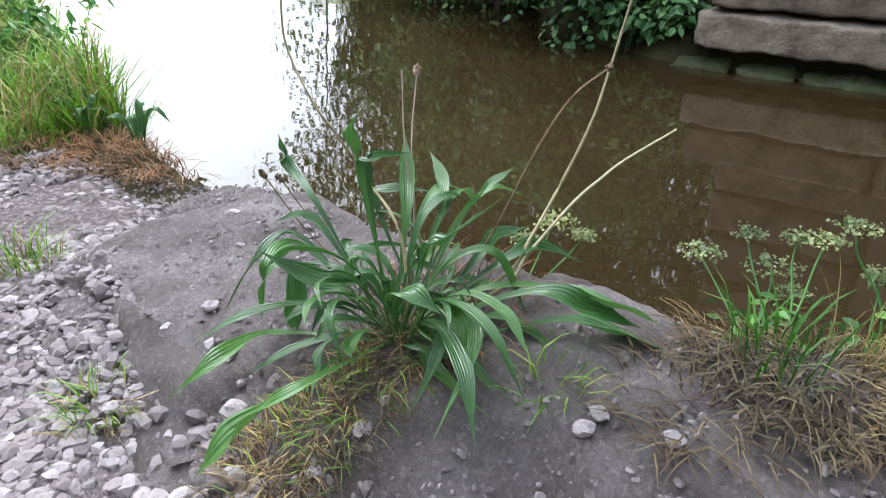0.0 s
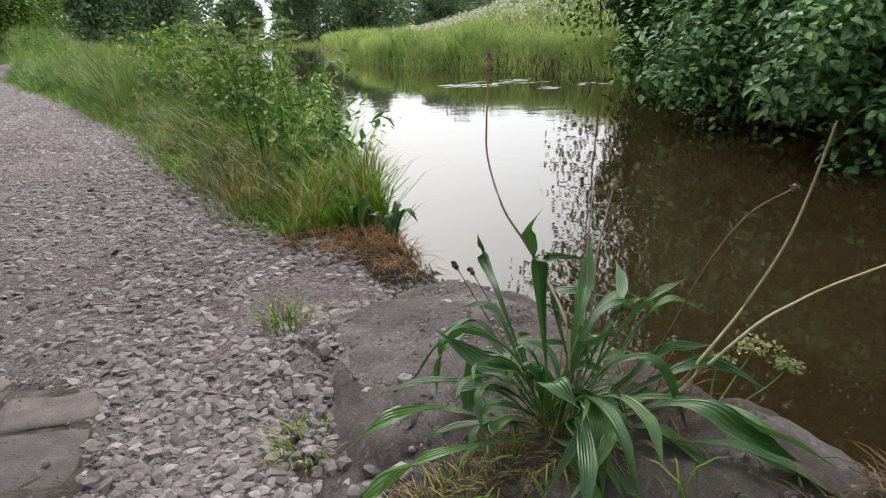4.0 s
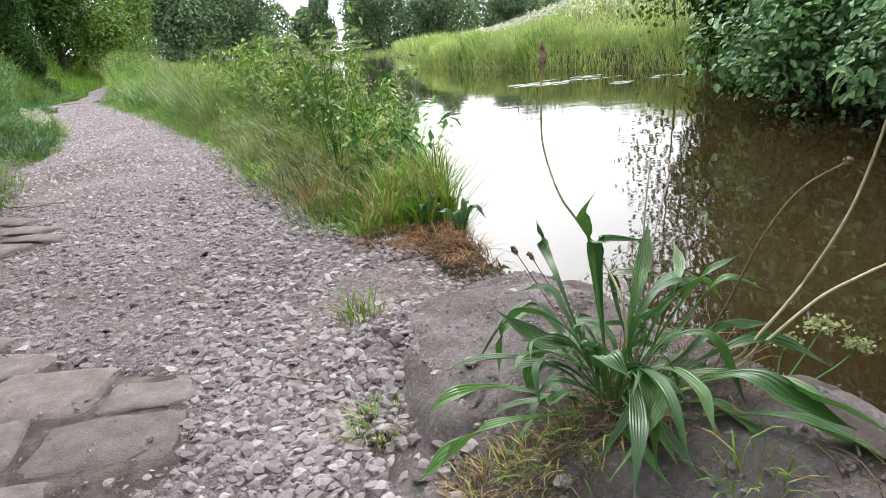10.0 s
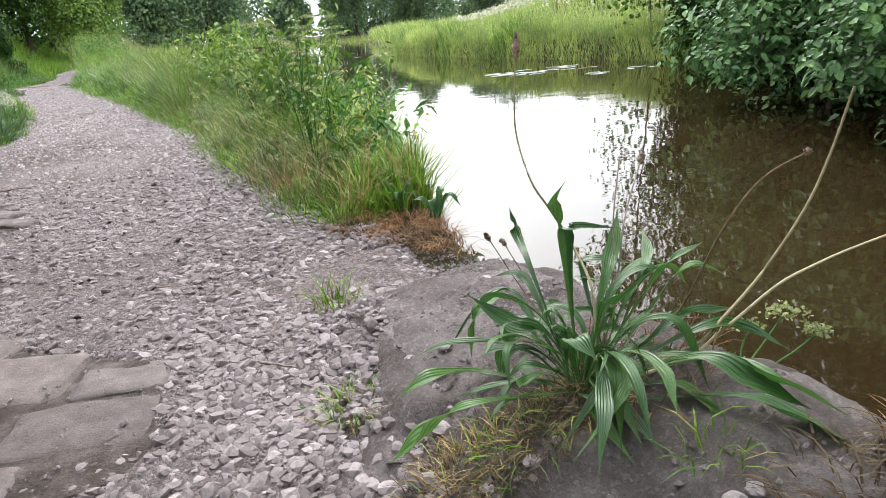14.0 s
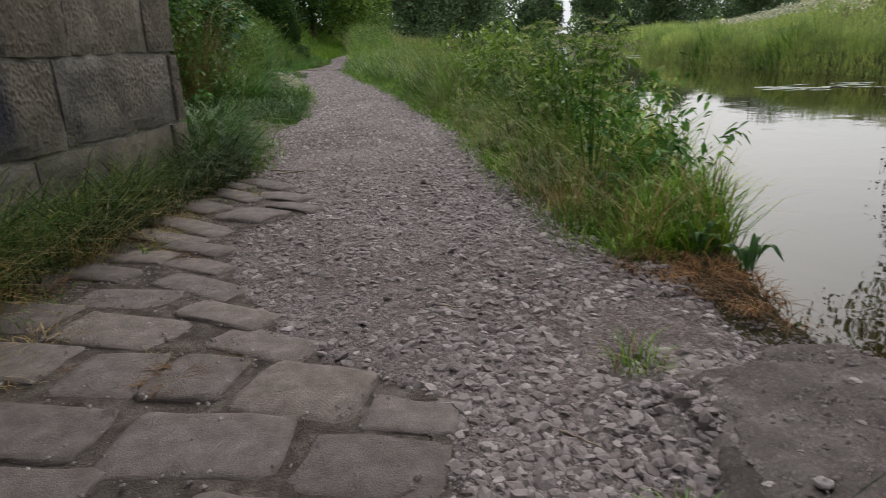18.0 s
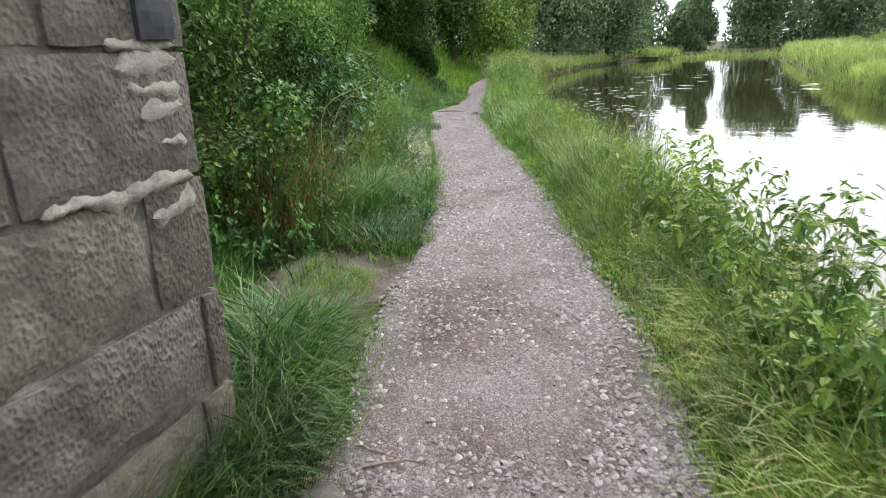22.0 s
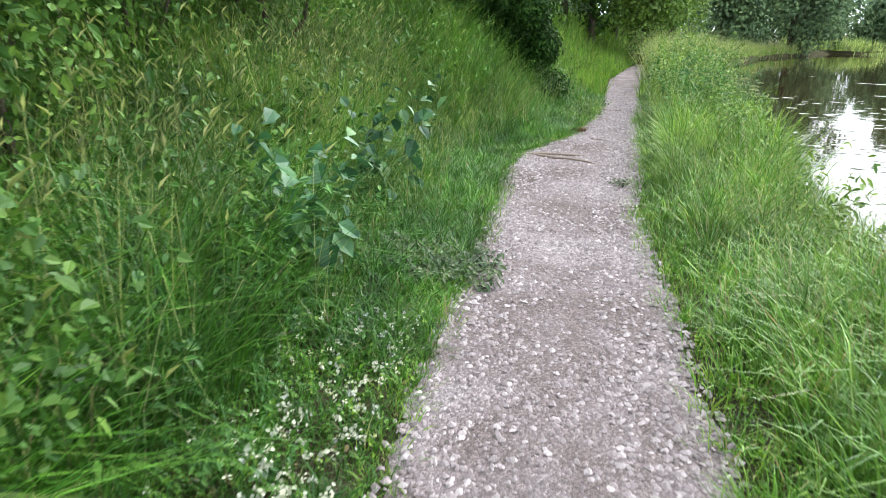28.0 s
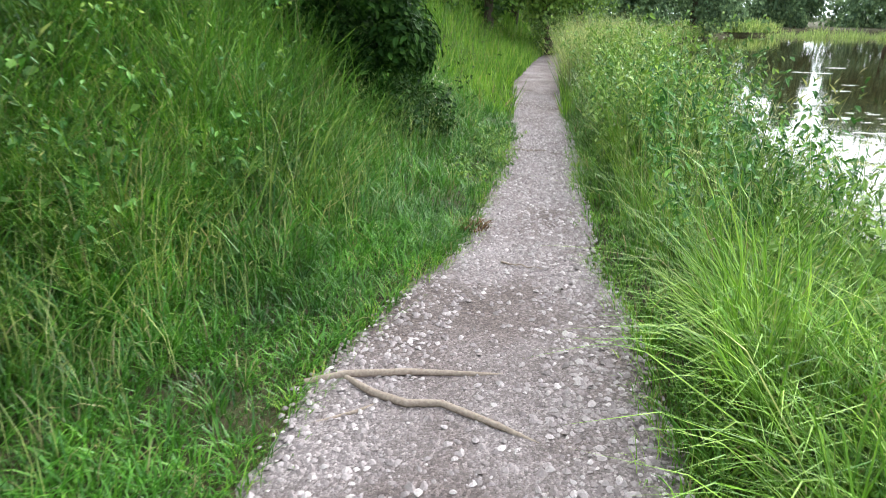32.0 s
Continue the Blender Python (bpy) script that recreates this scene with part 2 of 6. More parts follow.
def ribbed_mat():
    """Plantain leaf: pale parallel veins along the blade, over a mottled green."""
    m, n, l, b = mat("plantain_leaf", 0.3, 0.55)
    sep = n.new("ShaderNodeSeparateXYZ")
    l.new(n.new("ShaderNodeUVMap").outputs["UV"], sep.inputs[0])
    k = n.new("ShaderNodeMath")
    k.operation = "MULTIPLY"
    k.inputs[1].default_value = 2 * math.pi * 6.5
    l.new(sep.outputs["X"], k.inputs[0])
    s = n.new("ShaderNodeMath")
    s.operation = "COSINE"
    l.new(k.outputs[0], s.inputs[0])
    info = n.new("ShaderNodeObjectInfo")
    c = ramp(n, l, info.outputs["Random"], (0.0, (0.026, 0.085, 0.018)), (0.5, (0.048, 0.135, 0.026)), (1.0, (0.095, 0.21, 0.045)))
    c = mix(n, l, "MULTIPLY", 1.0, c, ramp(n, l, noise_node(n, l, 40, 5, 0.7), (0.3, (0.75, 0.78, 0.7)), (0.7, (1.2, 1.18, 1.1))))
    vein = ramp(n, l, s.outputs[0], (0.55, (0, 0, 0)), (1.0, (1, 1, 1)))
    c = mix(n, l, "MIX", mix(n, l, "MULTIPLY", 1.0, vein, (0.28, 0.28, 0.28)), c, (0.15, 0.28, 0.11))
    l.new(c, b.inputs["Base Color"])
    bump(n, l, b, s.outputs[0], 0.35, 0.0022)
    t = n.new("ShaderNodeBsdfTranslucent")
    l.new(c, t.inputs["Color"])
    x = n.new("ShaderNodeMixShader")
    x.inputs[0].default_value = 0.28
    l.new(b.outputs[0], x.inputs[1])
    l.new(t.outputs[0], x.inputs[2])
    l.new(x.outputs[0], n["Material Output"].inputs["Surface"])
    return m


def pebble_mat(name="limestone_gravel", shade=1.0):
    m, n, l, b = mat(name, 0.85, 0.3)
    g = n.new("ShaderNodeNewGeometry")
    c = ramp(n, l, g.outputs["Random Per Island"], (0.0, (0.19, 0.163, 0.166)), (0.35, (0.262, 0.23, 0.236)), (0.8, (0.335, 0.30, 0.308)), (1.0, (0.47, 0.43, 0.44)))
    c = mix(n, l, "MULTIPLY", 1.0, c, (shade, shade * 0.955, shade * 0.925))
    fine = noise_node(n, l, 120, 6, 0.7)
    l.new(mix(n, l, "OVERLAY", 0.55, c, fine), b.inputs["Base Color"])
    bump(n, l, b, fine, 0.6, 0.004)
    return m


def water_mat():
    m, n, l, b = mat("canal_water", 0.025, 0.5)
    b.inputs["IOR"].default_value = 1.52
    c = ramp(n, l, noise_node(n, l, 0.35, 4), (0.35, (0.024, 0.0155, 0.0065)), (0.7, (0.037, 0.0235, 0.0105)))
    l.new(c, b.inputs["Base Color"])
    tc = n.new("ShaderNodeTexCoord").outputs["Object"]
    bump(n, l, b, noise_node(n, l, 1.7, 3, 0.5, tc), 0.10, 0.035)
    return m


def plain_mat(name, dark, light, scale=30.0, rough=0.7, relief=0.003, spec=0.3):
    m, n, l, b = mat(name, rough, spec)
    f = noise_node(n, l, scale, 6, 0.65)
    l.new(ramp(n, l, f, (0.3, dark), (0.7, light)), b.inputs["Base Color"])
    bump(n, l, b, f, 0.5, relief)
    return m


EARTH = dirt_mat("brown_trodden_earth", (0.72, 0.66, 0.6))
SOIL, GRAVEL, DIRT, PEBBLE, WATER = soil_mat(), gravel_mat(), dirt_mat(), pebble_mat("limestone_gravel", 0.88), water_mat()
CRUMB = pebble_mat("earth_crumbs", 0.8)
CHIPS = pebble_mat("bright_limestone_chips", 1.22)
GRASS = leaf_mat("verge_grass", (0.09, 0.22, 0.02), (0.17, 0.35, 0.035), (0.32, 0.49, 0.085), 0.45, 0.4, 0.45, (0.36, 0.30, 0.15))
MEADOW = leaf_mat("fresh_verge_grass", (0.062, 0.18, 0.018), (0.12, 0.285, 0.03), (0.235, 0.4, 0.065), 0.45, 0.4, 0.45, (0.36, 0.30, 0.15))
# Darker copy of the verge grass, with shade put into its green.
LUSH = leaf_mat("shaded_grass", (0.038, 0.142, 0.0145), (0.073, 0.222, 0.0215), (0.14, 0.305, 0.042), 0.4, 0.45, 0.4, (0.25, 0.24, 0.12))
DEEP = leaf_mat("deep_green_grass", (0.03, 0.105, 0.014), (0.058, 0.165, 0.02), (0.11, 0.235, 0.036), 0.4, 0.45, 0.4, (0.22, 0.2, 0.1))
# Colour taken down to stand for the shadow of abutment and bridge.
ROUGH = leaf_mat("wall_shaded_grass", (0.01734, 0.04913, 0.009248), (0.03179, 0.07806, 0.01272), (0.06358, 0.1156, 0.02312), 0.5, 0.35, 0.3, (0.25, 0.2, 0.1))
DRY = leaf_mat("dry_grass", (0.22, 0.16, 0.07), (0.34, 0.26, 0.13), (0.47, 0.39, 0.23), 0.6, 0.3, 0.3)
HAY = leaf_mat("pale_seed_grass", (0.24, 0.31, 0.10), (0.37, 0.43, 0.17), (0.54, 0.56, 0.29), 0.6, 0.3, 0.35)
MIXED = leaf_mat("seeding_verge_grass", (0.11, 0.2, 0.03), (0.19, 0.3, 0.06), (0.32, 0.4, 0.13), 0.5, 0.35, 0.4, (0.4, 0.34, 0.18))
STRAW_RED = leaf_mat("rusty_dead_litter", (0.13, 0.066, 0.036), (0.22, 0.118, 0.064), (0.34, 0.2, 0.115), 0.8, 0.2, 0.2)
TWIGLEAF = leaf_mat("brown_dead_stem", (0.07, 0.045, 0.028), (0.13, 0.09, 0.055), (0.24, 0.18, 0.11), 0.8, 0.2, 0.15)
BRAMBLE = leaf_mat("bramble_leaf", (0.03371, 0.09557, 0.01573), (0.06742, 0.1685, 0.02697), (0.1462, 0.2697, 0.05058), 0.55, 0.3, 0.35)
FIELDMAPLE = leaf_mat("light_hedge_leaf", (0.058, 0.14, 0.028), (0.115, 0.245, 0.046), (0.225, 0.38, 0.08), 0.6, 0.25, 0.4)
HAWTHORN = leaf_mat("hawthorn_leaf", (0.028, 0.076, 0.014), (0.056, 0.13, 0.022), (0.125, 0.235, 0.042), 0.6, 0.25, 0.35)
BRIGHT = leaf_mat("sunny_leaf", (0.085, 0.18, 0.028), (0.17, 0.30, 0.05), (0.28, 0.41, 0.09), 0.5, 0.35, 0.45)
# Paler and bluer than nearer leaves: distance haze put into the colour.
WOODS = leaf_mat("hazed_far_tree_leaf", (0.09, 0.155, 0.085), (0.155, 0.245, 0.135), (0.25, 0.36, 0.2), 0.7, 0.2, 0.3)
NETTLE = leaf_mat("nettle_leaf", (0.036, 0.125, 0.024), (0.075, 0.21, 0.04), (0.16, 0.33, 0.07), 0.5, 0.35, 0.35)
ELDER = leaf_mat("elder_leaf", (0.058, 0.15, 0.055), (0.13, 0.275, 0.1), (0.27, 0.46, 0.19), 0.45, 0.4, 0.35)
# Dark green of ivy, also used where leaves stand for deep shade.
DARKLEAF = leaf_mat("dark_ivy_and_shaded_leaf", (0.016, 0.048, 0.010), (0.03, 0.08, 0.015), (0.062, 0.13, 0.026), 0.7, 0.12, 0.3)
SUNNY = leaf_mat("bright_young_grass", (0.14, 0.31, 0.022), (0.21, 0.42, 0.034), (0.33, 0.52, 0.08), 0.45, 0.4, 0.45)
SYCAMORE = leaf_mat("broad_hedge_leaf", (0.0345, 0.115, 0.05175), (0.06325, 0.184, 0.0805), (0.1495, 0.299, 0.115), 0.45, 0.4, 0.35)
REED = leaf_mat("far_bank_grass", (0.25, 0.37, 0.09), (0.41, 0.54, 0.18), (0.6, 0.68, 0.32), 0.55, 0.3, 0.4, (0.42, 0.38, 0.2))
BLOSSOM = leaf_mat("white_blossom", (0.55, 0.57, 0.46), (0.68, 0.69, 0.6), (0.78, 0.78, 0.72), 0.7, 0.2, 0.3)
FOXTAIL = leaf_mat("pale_foxtail_head", (0.5, 0.5, 0.36), (0.6, 0.6, 0.46), (0.7, 0.7, 0.58), 0.8, 0.2, 0.3)
GREYWEED = leaf_mat("grey_weed_leaf", (0.07, 0.12, 0.06), (0.14, 0.2, 0.11), (0.26, 0.31, 0.2), 0.6, 0.3, 0.3)
PLANTAIN = ribbed_mat()
UMBEL = leaf_mat("umbel_flower", (0.24, 0.29, 0.12), (0.36, 0.41, 0.20), (0.52, 0.56, 0.36), 0.7, 0.2, 0.3)
SEEDHEAD = plain_mat("brown_seed_head", (0.15, 0.095, 0.065), (0.46, 0.35, 0.25), 220, 0.9, 0.004, 0.2)
LILY = plain_mat("floating_leaf", (0.42, 0.47, 0.4), (0.62, 0.66, 0.6), 3, 0.9, 0.001, 0.05)
SLATE = plain_mat("dark_slate", (0.028, 0.03, 0.037), (0.05, 0.053, 0.063), 25, 0.7, 0.003, 0.3)
BARK = plain_mat("bark", (0.035, 0.028, 0.02), (0.11, 0.09, 0.065), 18, 0.95, 0.02, 0.15)
TWIG = plain_mat("dead_twig", (0.2, 0.15, 0.12), (0.36, 0.29, 0.24), 60, 0.9, 0.004, 0.2)
DRYSTEM = plain_mat("brown_dry_stem", (0.13, 0.085, 0.045), (0.25, 0.17, 0.1), 60, 0.7, 0.001, 0.3)
PALESTEM = plain_mat("pale_straw_stem", (0.38, 0.32, 0.19), (0.56, 0.5, 0.34), 60, 0.7, 0.001, 0.3)
STALK = plain_mat("dry_stalk", (0.24, 0.20, 0.11), (0.42, 0.36, 0.21), 60, 0.7, 0.001, 0.3)
SETT = stone_mat("worn_sandstone_sett", (0.155, 0.126, 0.117), (0.225, 0.188, 0.178), (0.30, 0.257, 0.246), 14, 190, 0.008, 0, 0.85, 0.28)
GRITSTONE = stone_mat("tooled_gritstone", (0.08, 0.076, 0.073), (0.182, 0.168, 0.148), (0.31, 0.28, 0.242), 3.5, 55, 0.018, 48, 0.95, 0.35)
LIME = stone_mat("squeezed_lime_mortar", (0.26, 0.24, 0.21), (0.44, 0.41, 0.36), (0.62, 0.585, 0.52), 9, 80, 0.015, 0, 0.95, 0.1)
MORTAR = stone_mat("pale_lime_mortar", (0.10, 0.092, 0.08), (0.2, 0.185, 0.165), (0.36, 0.34, 0.30), 5, 70, 0.015, 0, 0.95, 0.1)
COPING = stone_mat("weathered_coping_stone", (0.125, 0.097, 0.08), (0.275, 0.215, 0.17), (0.43, 0.355, 0.285), 2.4, 40, 0.02, 0, 0.9, 0.35, 0.05)
MOSSY = stone_mat("mossy_wet_stone", (0.0585, 0.0585, 0.039), (0.1105, 0.117, 0.065), (0.182, 0.195, 0.104), 5, 40, 0.02, 0, 0.7, 0.3, 0.2)
JOINT = stone_mat("gritty_joint_earth", (0.075, 0.058, 0.048), (0.135, 0.11, 0.097), (0.25, 0.21, 0.19), 16, 150, 0.02, 0, 0.95, 0.1)
LEDGE = stone_mat("dusty_ledge_stone", (0.11, 0.0902, 0.0814), (0.2035, 0.176, 0.1628), (0.33, 0.2948, 0.2805), 14, 190, 0.02, 0, 0.95, 0.1)


# ---- makers ----
rng = np.random.default_rng(7)


def raw_mesh(name, verts, faces, smooth=False):
    """A mesh from arrays: verts (n, 3) and faces (m, k), all with k corners."""
    verts, faces = np.asarray(verts, np.float32), np.asarray(faces, np.int32)
    me = bpy.data.meshes.new(name)
    me.vertices.add(len(verts))
    me.vertices.foreach_set("co", verts.ravel())
    me.loops.add(faces.size)
    me.loops.foreach_set("vertex_index", faces.ravel())
    me.polygons.add(len(faces))
    me.polygons.foreach_set("loop_start", np.arange(0, faces.size, faces.shape[1], dtype=np.int32))
    me.polygons.foreach_set("use_smooth", np.full(len(faces), smooth))
    me.update(calc_edges=True)
    me.validate()
    return me


def part(name, me, material, parent=None, label=""):
    """One mesh object, under a thing or a part."""
    if isinstance(me, bmesh.types.BMesh):
        bm, me = me, bpy.data.meshes.new(name)
        bm.to_mesh(me)
        bm.free()
    if not me.materials:
        me.materials.append(material)
    ob = new(name, me)
    if parent is not None:
        ob.parent = parent
    return tagged(ob, label) if label else ob


def thing(name, at, label, category, group="", kind="", turn=0.0):
    ob = new(name)
    ob.empty_display_size = 0.1
    ob.matrix_basis = pose(*at, 0, 0, turn)
    return tagged(ob, label, category, group, kind)


def smoothstep(a, b, v):
    t = np.clip((v - a) / (b - a), 0, 1)
    return t * t * (3 - 2 * t)


def wobble(x, y, f, seed=0.0):
    """Cheap smooth noise in about -1..1."""
    return (np.sin(x * f + seed) * np.cos(y * f * 1.13 + seed * 1.7) + 0.6 * np.sin(x * f * 2.3 - y * f * 1.9 + seed * 3.1)
            + 0.35 * np.cos(x * f * 4.7 + y * f * 4.1 + seed)) / 1.95


def line(y, *stops):
    return np.interp(y, [s[0] for s in stops], [s[1] for s in stops])


# ---- plan: everything along y, the way walked ----
def path_left(y):
    return line(y, (-8, -1.6), (2.0, -0.75), (3.6, -0.75), (5, -0.78), (5.6, -0.7), (6.35, -0.76), (7.4, -0.72), (8.3, -0.55), (10, -0.48), (12, -0.5), (14, -0.6), (16, -0.78), (18, -0.93), (20, -0.96),
                (22.3, -1.12), (23.4, -1.08), (24.5, -0.78), (25.6, -0.42), (27.5, -0.2), (30, 0.05), (35, 0.16), (38, 0.22), (47, 1.25), (60, 3.2), (90, 9))


def path_right(y):
    return line(y, (-8, 0.5), (0.4, 0.5), (1.3, 0.62), (2.0, 1.0), (2.5, 1.08), (3.2, 0.9), (4.8, 0.98), (6.5, 1.1), (8, 1.05), (10, 1.02), (13.2, 0.93), (15, 0.76), (17, 0.65), (19, 0.55),
                (21, 0.45), (23, 0.64), (24.2, 0.72), (25.3, 0.64), (28.7, 0.88), (33.8, 1.1), (38, 1.5), (47, 2.4), (60, 4.4), (90, 10.4))


def bank(y):
    """Edge of the near bank."""
    return line(y, (-40, 1.15), (0, 1.2), (0.25, 1.13), (0.45, 1.02), (0.75, 1.0), (1.0, 1.04), (1.4, 1.12), (1.9, 1.22), (2.3, 1.3), (3, 1.55), (4, 1.8), (6, 2.05), (10, 2.2), (16, 2.15), (22, 2.1), (30, 2.5), (40, 3.6), (55, 6.0), (75, 13), (96, 24), (110, 45))


def far_bank(y):
    return line(y, (-40, 5.5), (1.9, 5.5), (2.6, 5.9), (4, 7.4), (6, 10.3), (9, 12.1), (15, 12.7), (22, 13.2), (30, 14.8), (41, 20), (66, 30), (90, 40), (99, 46), (110, 46))


def sett_edge(y):
    """Where the setts end towards the path."""
    return line(y, (-1, -0.3), (1.36, -0.3), (1.42, 0.0), (1.5, 0.03), (1.92, 0.08), (2.0, 0.0), (2.08, -0.14), (2.25, -0.26), (2.5, -0.40), (2.8, -0.52), (3.1, -0.6), (3.5, -0.66), (3.75, -0.62), (3.9, -0.42), (4.0, -0.26), (4.3, -0.32), (4.6, -0.45), (5.0, -0.48))


WATER_Z = -0.35


def ground_z(x, y):
    x, y = np.asarray(x, float), np.asarray(y, float)
    pl, pr, be, fb = path_left(y), path_right(y), bank(y), far_bank(y)
    left = np.maximum(pl - x, 0) * smoothstep(4.7, 5.8, y)
    z = 0.10 * smoothstep(0.02, 0.7, left) + 0.35 * smoothstep(1.2, 5, left) * smoothstep(4, 14, y) + 1.5 * smoothstep(0.7, 3.4, left) * smoothstep(15, 23, y)
    z = z + 0.04 * smoothstep(0, 0.3, x - pr) + 0.02 * wobble(x, y, 1.7) * smoothstep(0, 0.5, np.maximum(left, x - pr))
    z = z - 0.01
    ledge = smoothstep(0.30, 0.64, x) * smoothstep(-0.9, -0.3, y) * (1 - smoothstep(1.5, 2.1, y))
    z = z + (0.10 + 0.08 * np.exp(-((x - 0.85) ** 2 + (y - 0.72) ** 2) / 0.29)) * ledge - 0.025 * (1 - smoothstep(0.3, 0.8, y)) * (1 - smoothstep(0.1, 0.4, x))
    drop = smoothstep(be - 0.06, be + 0.09, x)
    z = z * (1 - drop) - 1.2 * drop
    rise = smoothstep(fb - 0.3, fb + 0.5, x) * (y < 104)
    hill = 0.2 + 3.6 * smoothstep(2, 20, x - fb) * smoothstep(8, 20, y) * (1 - 0.75 * smoothstep(25, 60, y)) + 1.0 * smoothstep(6, 40, x - fb)
    z = z * (1 - rise) + hill * rise
    end = smoothstep(99, 103, y)
    return z * (1 - end) + 0.4 * end + 0.15 * wobble(x, y, 0.11) * smoothstep(30, 80, np.abs(y))


def path_z(x, y):
    """Height of the trodden path away from its edges."""
    return 0.012 - 0.03 * (1 - smoothstep(0.3, 0.8, y)) + 0.008 * wobble(x, y, 2.2, 4.0) + 0.006 * wobble(x, y, 9.0, 2.0)


def sheet(name, xs, ys, zf, material):
    gx, gy = np.meshgrid(xs, ys)
    v = np.stack([gx, gy, zf(gx, gy)], -1).reshape(-1, 3)
    nx, ny = len(xs), len(ys)
    i = (np.arange(ny - 1)[:, None] * nx + np.arange(nx - 1)[None, :]).ravel()
    return part(name, raw_mesh(name, v, np.stack([i, i + 1, i + nx + 1, i + nx], 1), True), material)


# ---- ground, path, water ----
xs = np.concatenate([-np.geomspace(1500, 6, 26), np.arange(-5.6, -1.6, 0.2), np.arange(-1.6, 2.8, 0.045), np.arange(2.9, 20, 0.35), np.geomspace(20.5, 1500, 40)])
ys = np.concatenate([-np.geomspace(1500, 3, 24), np.arange(-2.5, 0, 0.2), np.arange(0, 4, 0.06), np.arange(4, 32, 0.25), np.arange(32, 112, 1.2), np.geomspace(114, 1800, 22)])
tagged(sheet("ground", xs, ys, ground_z, SOIL), "grassy canal-side ground of dark soil", "ground", kind="structure")


def path_mesh():
    yy = np.concatenate([np.arange(-8, 0, 0.25), np.arange(0, 34, 0.07), np.arange(34, 62, 0.4)])
    us = np.linspace(0, 1, 25)
    gy, gu = np.meshgrid(yy, us, indexing="ij")
    a = path_left(gy) + 0.06 * wobble(gy, gy * 0.3, 3.1, 1.0) + 0.03 * wobble(gy, gy * 0.2, 13.0, 5.0)
    b = path_right(gy) + 0.06 * wobble(gy, gy * 0.4, 2.7, 2.0) + 0.03 * wobble(gy, gy * 0.2, 14.0, 7.0)
    gx = a + (b - a) * gu
    edge = np.minimum(gu, 1 - gu) * 2
    z = path_z(gx, gy) - 0.03 * (1 - smoothstep(0.0, 0.12, edge)) - 0.05 * smoothstep(0.02, 0.09, sett_edge(gy) - gx) * (gy < 5.02)
    v = np.stack([gx, gy, z], -1).reshape(-1, 3)
    n = len(us)
    i = (np.arange(len(yy) - 1)[:, None] * n + np.arange(n - 1)[None, :]).ravel()
    return raw_mesh("path", v, np.stack([i, i + 1, i + n + 1, i + n], 1), True)


tagged(part("path", path_mesh(), GRAVEL), "trodden gravel towpath of pale crushed stone", "path", kind="structure")


def water_sheet():
    wy = np.concatenate([np.arange(-40, 100.1, 1.0)])
    a, b = bank(wy) - 0.3, far_bank(wy) + 0.4
    v = np.concatenate([np.stack([a, wy, np.full_like(wy, WATER_Z)], 1), np.stack([b, wy, np.full_like(wy, WATER_Z)], 1)])
    n = len(wy)
    i = np.arange(n - 1)
    return raw_mesh("water", v, np.stack([i, i + n, i + n + 1, i + 1], 1))


tagged(part("water", water_sheet(), WATER), "still brown canal water reflecting the sky", "water", kind="structure")


# ---- plant makers ----
def blade_mesh(name, x, y, z, h, w, lean, az=None):
    """Grass: every blade a curved, tapering strip with its own lean."""
    n = len(x)
    az = rng.uniform(0, 2 * np.pi, n) if az is None else az
    d = np.stack([np.cos(az), np.sin(az), np.zeros(n)], 1)
    fl = az + np.pi / 2 + rng.normal(0, 0.5, n)
    s = np.stack([np.cos(fl), np.sin(fl), np.zeros(n)], 1)
    p = np.stack([x, y, z], 1)
    up = np.array([0, 0, 1.0])
    rows = []
    for f, wf in ((0.0, 0.8), (0.4, 1.0), (0.75, 0.7)):
        c = p + up * (h * (f - 0.35 * lean * f ** 3))[:, None] + d * (h * lean * f ** 2)[:, None]
        rows += [c - s * (w * wf * 0.5)[:, None], c + s * (w * wf * 0.5)[:, None]]
    rows.append(p + up * (h * (1 - 0.4 * lean))[:, None] + d * (h * lean)[:, None])
    v = np.stack(rows, 1).reshape(-1, 3)
    t = np.array([(0, 1, 3), (0, 3, 2), (2, 3, 5), (2, 5, 4), (4, 5, 6)])
    f = (np.arange(n)[:, None, None] * 7 + t[None]).reshape(-1, 3)
    return raw_mesh(name, v, f)


